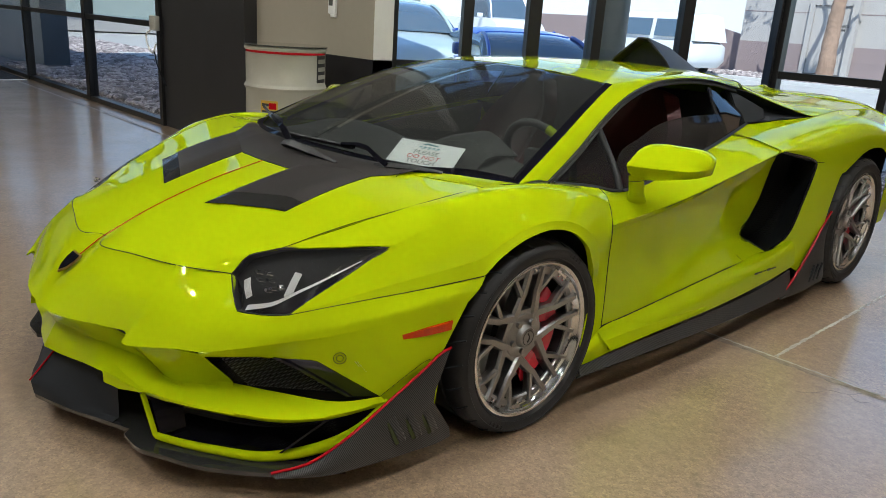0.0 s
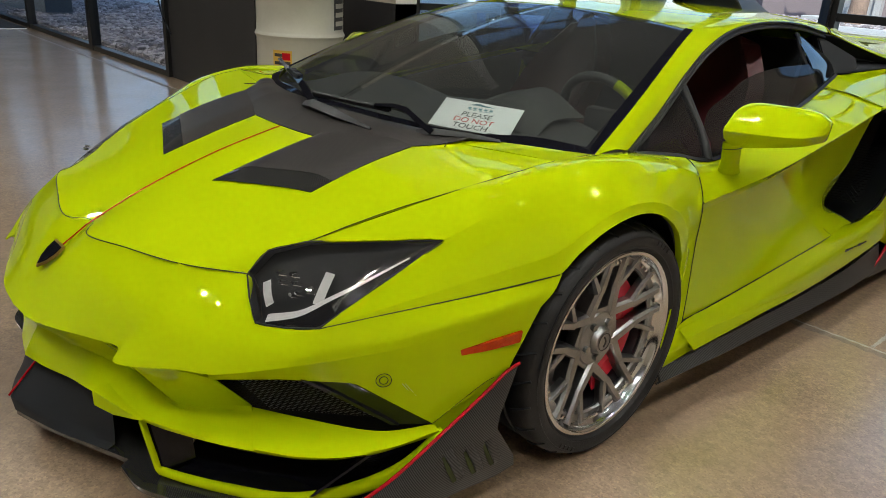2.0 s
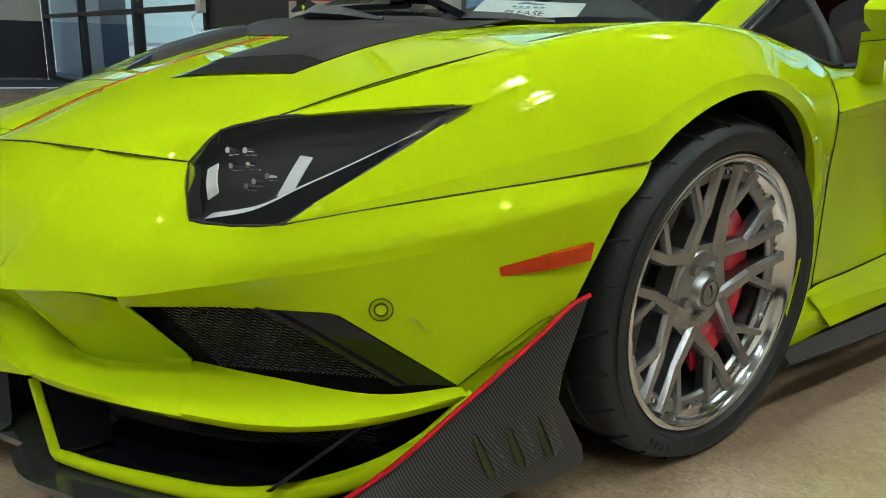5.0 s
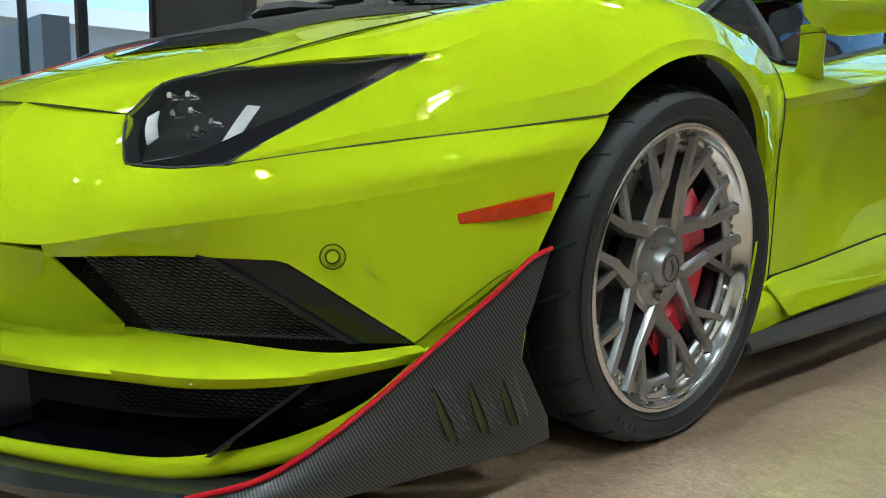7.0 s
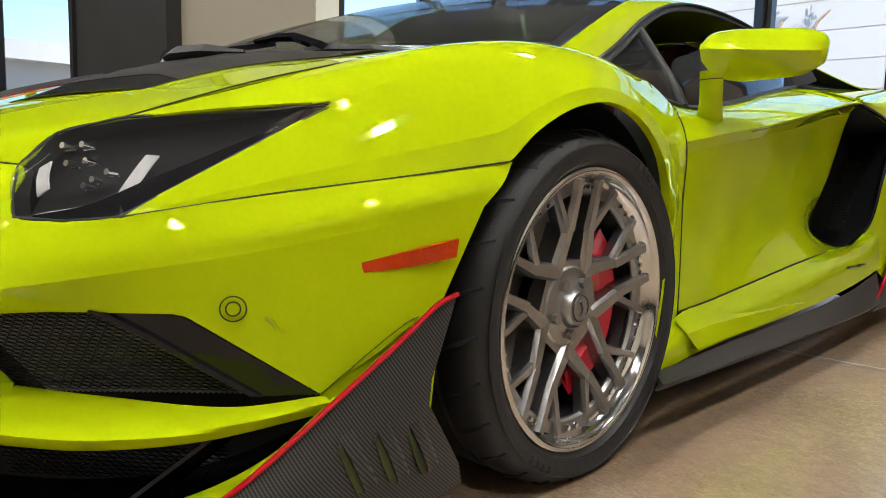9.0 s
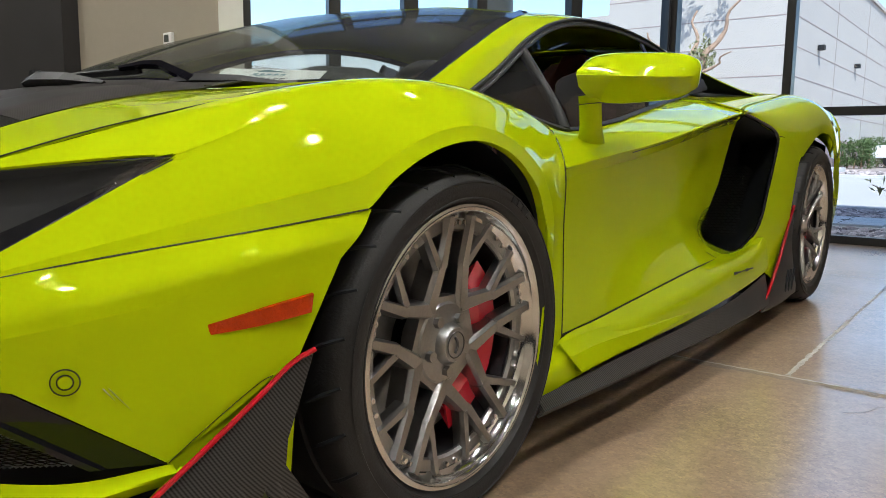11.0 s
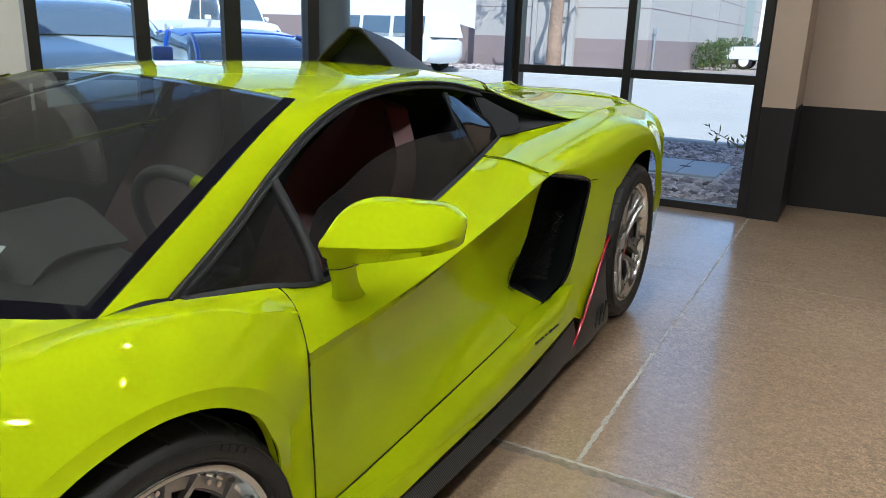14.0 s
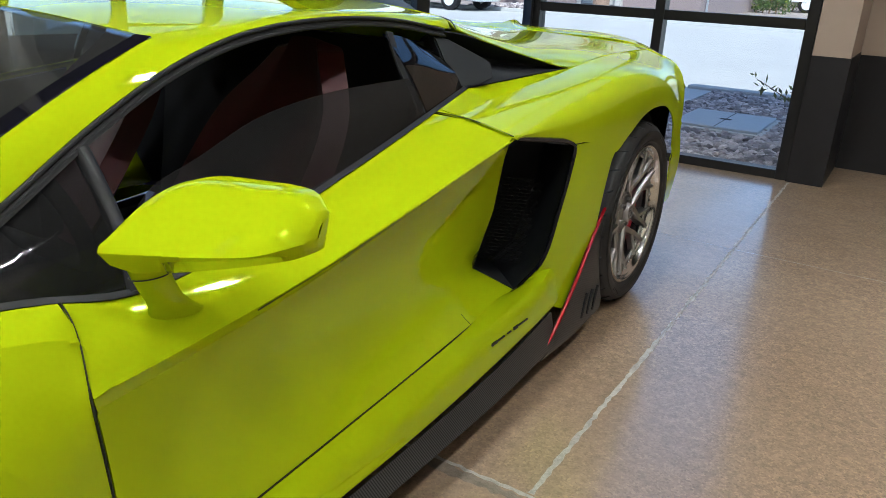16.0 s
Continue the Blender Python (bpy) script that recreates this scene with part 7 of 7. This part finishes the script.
    def arm(bm, p, q, w0, w1, d):
        """A tapered bar with a chamfered face from p to q, given as (along, out, across)."""
        p, q = Vector(p), Vector(q)
        t = (q - p).normalized()
        s = t.cross(Vector((1, 0, 0))).normalized()
        up = s.cross(t).normalized()
        if up.x < 0:
            up = -up
        rows = []
        for c, ww in ((p, w0), (q, w1)):
            rows.append([c + s * ww * 0.5 - up * d, c + s * ww * 0.5 - up * 0.010, c + s * ww * 0.34, c - s * ww * 0.34, c - s * ww * 0.5 - up * 0.010, c - s * ww * 0.5 - up * d, c + s * ww * 0.5 - up * d])
        sheet(bm, rows)
        for r in rows:
            bm.faces.new([bm.verts.new(v) for v in r[:-1]])
        bmesh.ops.recalc_face_normals(bm, faces=bm.faces[:])
    R = r_rim - 0.020

    def spoke(bm):
        # twin bars side by side, each with a branch outwards
        arm(bm, (-0.046, 0.030, 0), (-0.046, 0.088, 0), 0.070, 0.110, 0.028)
        for sg in (-1, 1):
            arm(bm, (-0.040, 0.062, sg * 0.050), (-0.026, R * 0.62, sg * 0.0345), 0.035, 0.025, 0.048)
            arm(bm, (-0.0262, R * 0.60, sg * 0.0325), (-0.010, R * 0.99, sg * 0.0325), 0.025, 0.020, 0.038)
            arm(bm, (-0.030, R * 0.575, sg * 0.034), (-0.015, R * 0.99 * math.cos(0.43), sg * R * 0.99 * math.sin(0.43)), 0.022, 0.014, 0.028)
    five = [(axle, rot + math.pi / 2 + 2 * math.pi * i / 5) for i in range(5)]
    ring_of("spoke", M_ALU, tw, spoke, five, mir, "brushed forged aluminium twin spoke")

    def hub(bm):
        revolve(bm, [(-0.085, 0.080), (-0.052, 0.080), (-0.046, 0.078), (-0.042, 0.074), (-0.041, 0.050), (-0.039, 0.046), (-0.036, 0.040), (-0.024, 0.036), (-0.019, 0.032), (-0.018, 0.0)], 40)
        bmesh.ops.transform(bm, matrix=m, verts=bm.verts[:])
    hb = mk("hub", M_ALU, tw, hub, "machined aluminium hub and cap", mirror=mir, angle=25)

    def mark(bm):
        tube(bm, [m @ Vector((-0.0175, 0.0245 * math.cos(a), 0.0245 * math.sin(a))) for a in [2 * math.pi * i / 32 for i in range(32)]], 0.0012, 5, closed=True)
        tube(bm, [m @ Vector((-0.0172, 0.009 * math.sin(3.0 * k) - 0.004, 0.015 * (1 - 2 * k))) for k in [i / 12 for i in range(13)]], 0.0024, 6)
    mk("cap_mark", M_BARREL, hb, mark, "dark centre cap emblem", mirror=mir)
    ring_of("wheel_nut", M_ALU, hb, lambda bm: tube(bm, [(-0.058, 0.054, 0), (-0.030, 0.054, 0)], 0.0105, 6), [(axle, t + math.pi / 5) for _, t in five], mir)
    turns = [(axle, five[0][1] + 2 * math.pi * i / 10 + da) for i in range(10) for da in ((-0.06, 0.06) if i % 2 else (-0.075, 0, 0.075))]
    ring_of("rim_bolt", M_CHROME, tw, lambda bm: tube(bm, [(-0.030, r_rim - 0.034, 0), (-0.018, r_rim - 0.034, 0)], [0.0062, 0.0050], 6), turns, mir)

    m0 = Matrix.Translation((x, y, z))

    def disc(bm):
        revolve(bm, [(-0.100, 0.09), (-0.098, 0.19), (-0.112, 0.19), (-0.114, 0.09)], 48, "X", m0)
    mk("brake_disc", M_DISC, tw, disc, "drilled brake disc", mirror=mir)

    def caliper(bm):
        rows = []
        for i in range(13):
            a = radians(-80 + 130 * i / 12)
            c, s = math.cos(a), math.sin(a)
            k = 0.75 + 0.25 * math.sin(math.pi * i / 12)
            rows.append([m0 @ Vector(p) for p in ((-0.075 - 0.02 * (1 - k), 0.115 * c, 0.115 * s), (-0.060, 0.135 * c, 0.135 * s), (-0.058, 0.185 * c, 0.185 * s), (-0.075, 0.205 * k * c + 0, 0.205 * k * s), (-0.14, 0.205 * k * c, 0.205 * k * s))])
        sheet(bm, rows)
        solid(bm, 0.006)
    mk("brake_caliper", M_CALIPER, tw, caliper, "glossy red brake caliper", mirror=mir, angle=35)


for _m in (False, True):
    wheel(0.962, 0.033, 0.318, 0.329, 0.262, 0.255, -0.03, _m)
    wheel(0.985, 2.70, 0.357, 0.358, 0.274, 0.345, 0.35, _m)


# -- cabin
mk("cabin_floor", M_BLACK, car, lambda bm: box(bm, (-0.60, -0.32, 0.14), (0.60, 3.2, 0.24)), smooth=False)
mk("bulkhead", M_BLACK, car, lambda bm: prism(bm, [(-0.55, 1.66, 0.25), (0.55, 1.66, 0.25), (0.55, 1.78, 1.02), (-0.55, 1.78, 1.02)], (0, 0.04, 0)), smooth=False)
mk("firewall", M_BLACK, car, lambda bm: box(bm, (-0.70, -0.42, 0.24), (0.70, -0.38, 0.70)), smooth=False)


def dash_bm(bm):
    loft(bm, [[(0, -0.20, 0.765), (0.3, -0.17, 0.76), (0.55, -0.07, 0.755), (0.74, 0.08, 0.745)],
              [(0, 0.05, 0.785), (0.3, 0.07, 0.785), (0.55, 0.14, 0.78), (0.76, 0.22, 0.745)],
              [(0, 0.32, 0.79), (0.3, 0.36, 0.81), (0.52, 0.36, 0.80), (0.77, 0.36, 0.74)],
              [(0, 0.36, 0.60), (0.3, 0.40, 0.62), (0.52, 0.40, 0.62), (0.77, 0.38, 0.60)]], 20, 6)
    mirror_bm(bm)
    solid(bm, 0.006)


pair("door_card", M_CABIN, car, lambda bm: (loft(bm, [[(0.78, 0.40, 0.738), (0.80, 0.60, 0.715), (0.79, 1.0, 0.765), (0.735, 1.5, 0.835)], [(0.80, 0.40, 0.50), (0.83, 0.60, 0.50), (0.83, 1.0, 0.52), (0.76, 1.5, 0.60)], [(0.80, 0.42, 0.27), (0.86, 0.60, 0.28), (0.86, 1.0, 0.30), (0.78, 1.5, 0.33)]], 20, 5), solid(bm, 0.01)), "black padded door lining")
mk("dashboard", M_DASH, car, dash_bm, "dark grey padded dashboard", angle=60)
mk("binnacle", M_DASH, car, lambda bm: (loft(bm, [[(0.20, 0.10, 0.78), (0.36, 0.09, 0.79), (0.54, 0.13, 0.77)], [(0.20, 0.20, 0.815), (0.36, 0.18, 0.865), (0.54, 0.2, 0.82)], [(0.20, 0.36, 0.82), (0.36, 0.37, 0.885), (0.54, 0.36, 0.82)]], 14, 6), solid(bm, 0.006)), "padded instrument hood")


def steer_bm(bm):
    m = Matrix.Translation((0.39, 0.665, 0.757)) @ Euler((radians(112), 0, 0)).to_matrix().to_4x4()
    tube(bm, [m @ Vector((0.175 * math.cos(a), 0.165 * math.sin(a) if math.sin(a) > -0.75 else -0.124, 0)) for a in [2 * math.pi * i / 40 for i in range(40)]], 0.017, 10, closed=True)


sw = mk("steering_wheel", M_CABIN, car, steer_bm, "black and lime flat-bottomed steering wheel")


def steer_top(bm):
    m = Matrix.Translation((0.39, 0.665, 0.757)) @ Euler((radians(112), 0, 0)).to_matrix().to_4x4()
    tube(bm, [m @ Vector((0.175 * math.cos(a), 0.165 * math.sin(a), 0)) for a in [radians(34 + 30 * i / 14) for i in range(15)]], 0.0185, 10)


mk("rim_inlay", M_PAINT, sw, steer_top, "lime green inlay")
mk("steering_hub", M_CABIN, sw, lambda bm: box(bm, (0.31, 0.650, 0.697), (0.47, 0.705, 0.797), 0.02))
for _sx in (-0.37, 0.37):
    def seat_bm(bm, sx=_sx):
        loft(bm, [[(sx - 0.24, 1.08, 0.42), (sx - 0.25, 1.25, 0.62), (sx - 0.22, 1.42, 0.84), (sx - 0.12, 1.52, 1.0)],
                  [(sx - 0.14, 1.15, 0.36), (sx - 0.14, 1.32, 0.60), (sx - 0.12, 1.49, 0.84), (sx - 0.07, 1.56, 1.01)],
                  [(sx + 0.14, 1.15, 0.36), (sx + 0.14, 1.32, 0.60), (sx + 0.12, 1.49, 0.84), (sx + 0.07, 1.56, 1.01)],
                  [(sx + 0.24, 1.08, 0.42), (sx + 0.25, 1.25, 0.62), (sx + 0.22, 1.42, 0.84), (sx + 0.12, 1.52, 1.0)]], 16, 6)
        solid(bm, 0.07)
    st = mk("seat", M_SEATRED, car, seat_bm, "dark red leather bucket seat")
    mk("seat_insert", M_SEATRED, st, lambda bm, sx=_sx: (loft(bm, [[(sx - 0.11, 1.31, 0.66), (sx - 0.10, 1.44, 0.84), (sx - 0.06, 1.53, 0.99)], [(sx + 0.11, 1.31, 0.66), (sx + 0.10, 1.44, 0.84), (sx + 0.06, 1.53, 0.99)]], 10, 5), solid(bm, 0.012)), "dark red leather insert")
    mk("cushion", M_CABIN, st, lambda bm, sx=_sx: box(bm, (sx - 0.23, 0.72, 0.26), (sx + 0.23, 1.22, 0.42), 0.05))
pair("underbody", M_BLACK, car, lambda bm: box(bm, (0.601, 0.46, 0.14), (0.86, 2.20, 0.22)), smooth=False)


# ---- loose things in the showroom ----
M_PAPER = mat("paper", (0.80, 0.82, 0.84), 0.6)
M_INK = mat("black_ink", (0.02, 0.02, 0.02), 0.6)
M_REDINK = mat("red_ink", (0.55, 0.03, 0.03), 0.6)
M_TEAL = mat("teal_ink", (0.16, 0.30, 0.36), 0.6)


def sign():
    """A landscape card lying on the dashboard under the screen."""
    bl, tl, tr = Vector((0.3067, -0.0755, 0.7975)), Vector((0.2850, 0.0457, 0.8560)), Vector((0.5135, 0.1493, 0.8468))
    br = bl + tr - tl
    u, v = (br - bl), (tl - bl)
    w, h = u.length, v.length
    ux, vy = u.normalized(), v.normalized()
    vy = (vy - ux * vy.dot(ux)).normalized()
    n = ux.cross(vy).normalized()
    m = Matrix((ux, vy, n)).transposed().to_4x4()
    m.translation = bl
    e = empty("sign", "white card sign lying on the dashboard, asking not to touch", "sign")
    e.matrix_basis = m
    mk("card", M_PAPER, e, lambda bm: box(bm, (0, 0, 0), (w, h, 0.0012)), smooth=False)

    def words(txt, x, y, size, material):
        c = bpy.data.curves.new("lettering", "FONT")
        c.body, c.size, c.align_x, c.extrude = txt, size, "CENTER", 0.0002
        c.materials.append(material)
        o = new("lettering", c)
        o.parent = e
        o.location = (x, y, 0.0018)
    words("PLEASE", w / 2, h * 0.46, 0.031, M_INK)
    words("DO NOT", w / 2, h * 0.26, 0.031, M_REDINK)
    words("TOUCH", w / 2, h * 0.06, 0.031, M_INK)

    def bars(bm):
        for i in range(5):
            box(bm, (w * 0.34 + i * 0.017, h * 0.735, 0.0014), (w * 0.34 + i * 0.017 + 0.010, h * 0.80, 0.0019))
    mk("emblem", M_TEAL, e, bars, smooth=False)
    mk("emblem", M_TEAL, e, lambda bm: tube(bm, curve([(w * 0.36, h * 0.875, 0.0016), (w * 0.45, h * 0.91, 0.0016), (w * 0.52, h * 0.89, 0.0016), (w * 0.64, h * 0.885, 0.0016)], 10), [0.001, 0.002, 0.003, 0.004, 0.004, 0.003, 0.003, 0.002, 0.002, 0.001, 0.0005], 5))
    mk("emblem", M_TEAL, e, lambda bm: box(bm, (w * 0.36, h * 0.70, 0.0014), (w * 0.63, h * 0.712, 0.0018)), smooth=False)
    mk("fine_print", M_INK, e, lambda bm: box(bm, (w * 0.74, h * 0.03, 0.0014), (w * 0.90, h * 0.045, 0.0018)), smooth=False)


sign()


def drum():
    e = empty("oil_drum", "white steel drum with a red hoop and painted emblems", "drum", at=(-2.56, 1.24, 0))
    mk("plinth", M_BLACK, e, lambda bm: revolve(bm, [(0.0, 0.0), (0.0, 0.26), (0.15, 0.26), (0.15, 0.0)], 40, "Z"))
    prof = [(0.15, 0.0), (0.15, 0.285), (0.165, 0.293), (0.18, 0.288), (0.42, 0.287), (0.43, 0.293), (0.445, 0.299), (0.46, 0.293), (0.47, 0.287), (0.72, 0.287), (0.73, 0.293), (0.745, 0.299), (0.76, 0.293), (0.77, 0.287), (0.995, 0.286), (1.005, 0.293), (1.02, 0.296), (1.03, 0.290), (1.025, 0.27), (1.015, 0.0)]
    # white paint darkened to carry the shade the drum stands in
    mk("shell", mat("drum_white_shaded", (0.33, 0.32, 0.27), 0.4, 0, 0.3, vary=0.06, scale=4, bump=0.25, bscale=6), e, lambda bm: revolve(bm, prof, 64, "Z"))
    mk("hoop", M_RED, e, lambda bm: revolve(bm, [(0.983, 0.2875), (0.984, 0.2895), (0.999, 0.2895), (1.000, 0.2875)], 64, "Z"), "red painted hoop")
    mk("glass_top", mat("smoked_glass_top", (0.05, 0.055, 0.05), 0.06, 0, 0.5), e, lambda bm: revolve(bm, [(1.031, 0.0), (1.031, 0.30), (1.036, 0.305), (1.041, 0.30), (1.041, 0.0)], 64, "Z"))

    def patch(a0, a1, z0, z1, r):
        def f(bm):
            rows = []
            for z in (z0, z1):
                rows.append([Vector((r * math.cos(a), r * math.sin(a), z)) for a in [a0 + (a1 - a0) * i / 8 for i in range(9)]])
            sheet(bm, rows)
            solid(bm, 0.001)
        return f
    # the drum faces the hall to the south and east
    for k in range(4):
        mk("emblem", M_INK, e, patch(radians(20), radians(44), 0.79 + 0.055 * k, 0.815 + 0.055 * k, 0.2885), "black block pattern")
    mk("emblem", M_INK, e, patch(radians(18), radians(21), 0.79, 0.985, 0.2888))
    mk("emblem", mat("gold_ink", (0.42, 0.26, 0.03), 0.4), e, patch(radians(-68), radians(-42), 0.50, 0.66, 0.2885), "gold shield with dark bars")
    for k in range(3):
        mk("emblem", M_INK, e, patch(radians(-66), radians(-44), 0.52 + 0.05 * k, 0.54 + 0.05 * k, 0.289))
    mk("emblem", M_RED, e, patch(radians(-55), radians(-44), 0.60, 0.645, 0.2892))


drum()


def thermostat():
    e = empty("thermostat", "small white wall thermostat with a grey display", "thermostat", at=(-2.655, 1.72, 1.335))
    mk("case", M_WHITEWALL, e, lambda bm: box(bm, (-0.045, -0.028, -0.06), (0.045, -0.0005, 0.06), 0.006))
    mk("display", mat("lcd_grey", (0.10, 0.11, 0.10), 0.25), e, lambda bm: box(bm, (-0.03, -0.031, 0.0), (0.02, -0.0275, 0.045)), smooth=False)
    mk("subplate", M_WHITEWALL, e, lambda bm: box(bm, (-0.02, -0.022, -0.085), (0.04, -0.001, -0.061), 0.004))


thermostat()


def door_contact():
    e = empty("junction_box", "grey junction box with loose cables on the pier", "junction box", at=(-5.66, 1.56, 1.06))
    mk("case", mat("box_grey", (0.35, 0.34, 0.30), 0.5), e, lambda bm: box(bm, (-0.06, -0.06, -0.07), (0.08, -0.0005, 0.08), 0.01))
    mk("cable", M_WHITEWALL, e, lambda bm: tube(bm, curve([(-0.03, -0.05, -0.06), (-0.12, -0.07, -0.12), (-0.10, -0.06, -0.24), (-0.02, -0.05, -0.30), (0.03, -0.03, -0.20)], 20), 0.010, 6), "white loose cable")
    mk("cable", M_BLACK, e, lambda bm: tube(bm, curve([(0.0, -0.04, -0.28), (0.04, -0.03, -0.42), (0.14, -0.02, -0.55), (0.2, -0.01, -0.62)], 16), 0.008, 6), "black loose cable")


door_contact()

_mt = empty("door_mat", "dark grey entrance mat on the concrete", "mat", at=(-11.6, 0.75, 0))
mk("mat_body", mat("mat_pile", (0.02, 0.022, 0.025), 0.95, vary=0.3, scale=40, bump=0.6, bscale=300), _mt, lambda bm: box(bm, (-1.0, -0.75, 0.001), (1.0, 0.75, 0.012), 0.003))
mk("edge", M_SILVER, _mt, lambda bm: box(bm, (1.001, -0.75, 0.001), (1.02, 0.75, 0.010)), smooth=False)
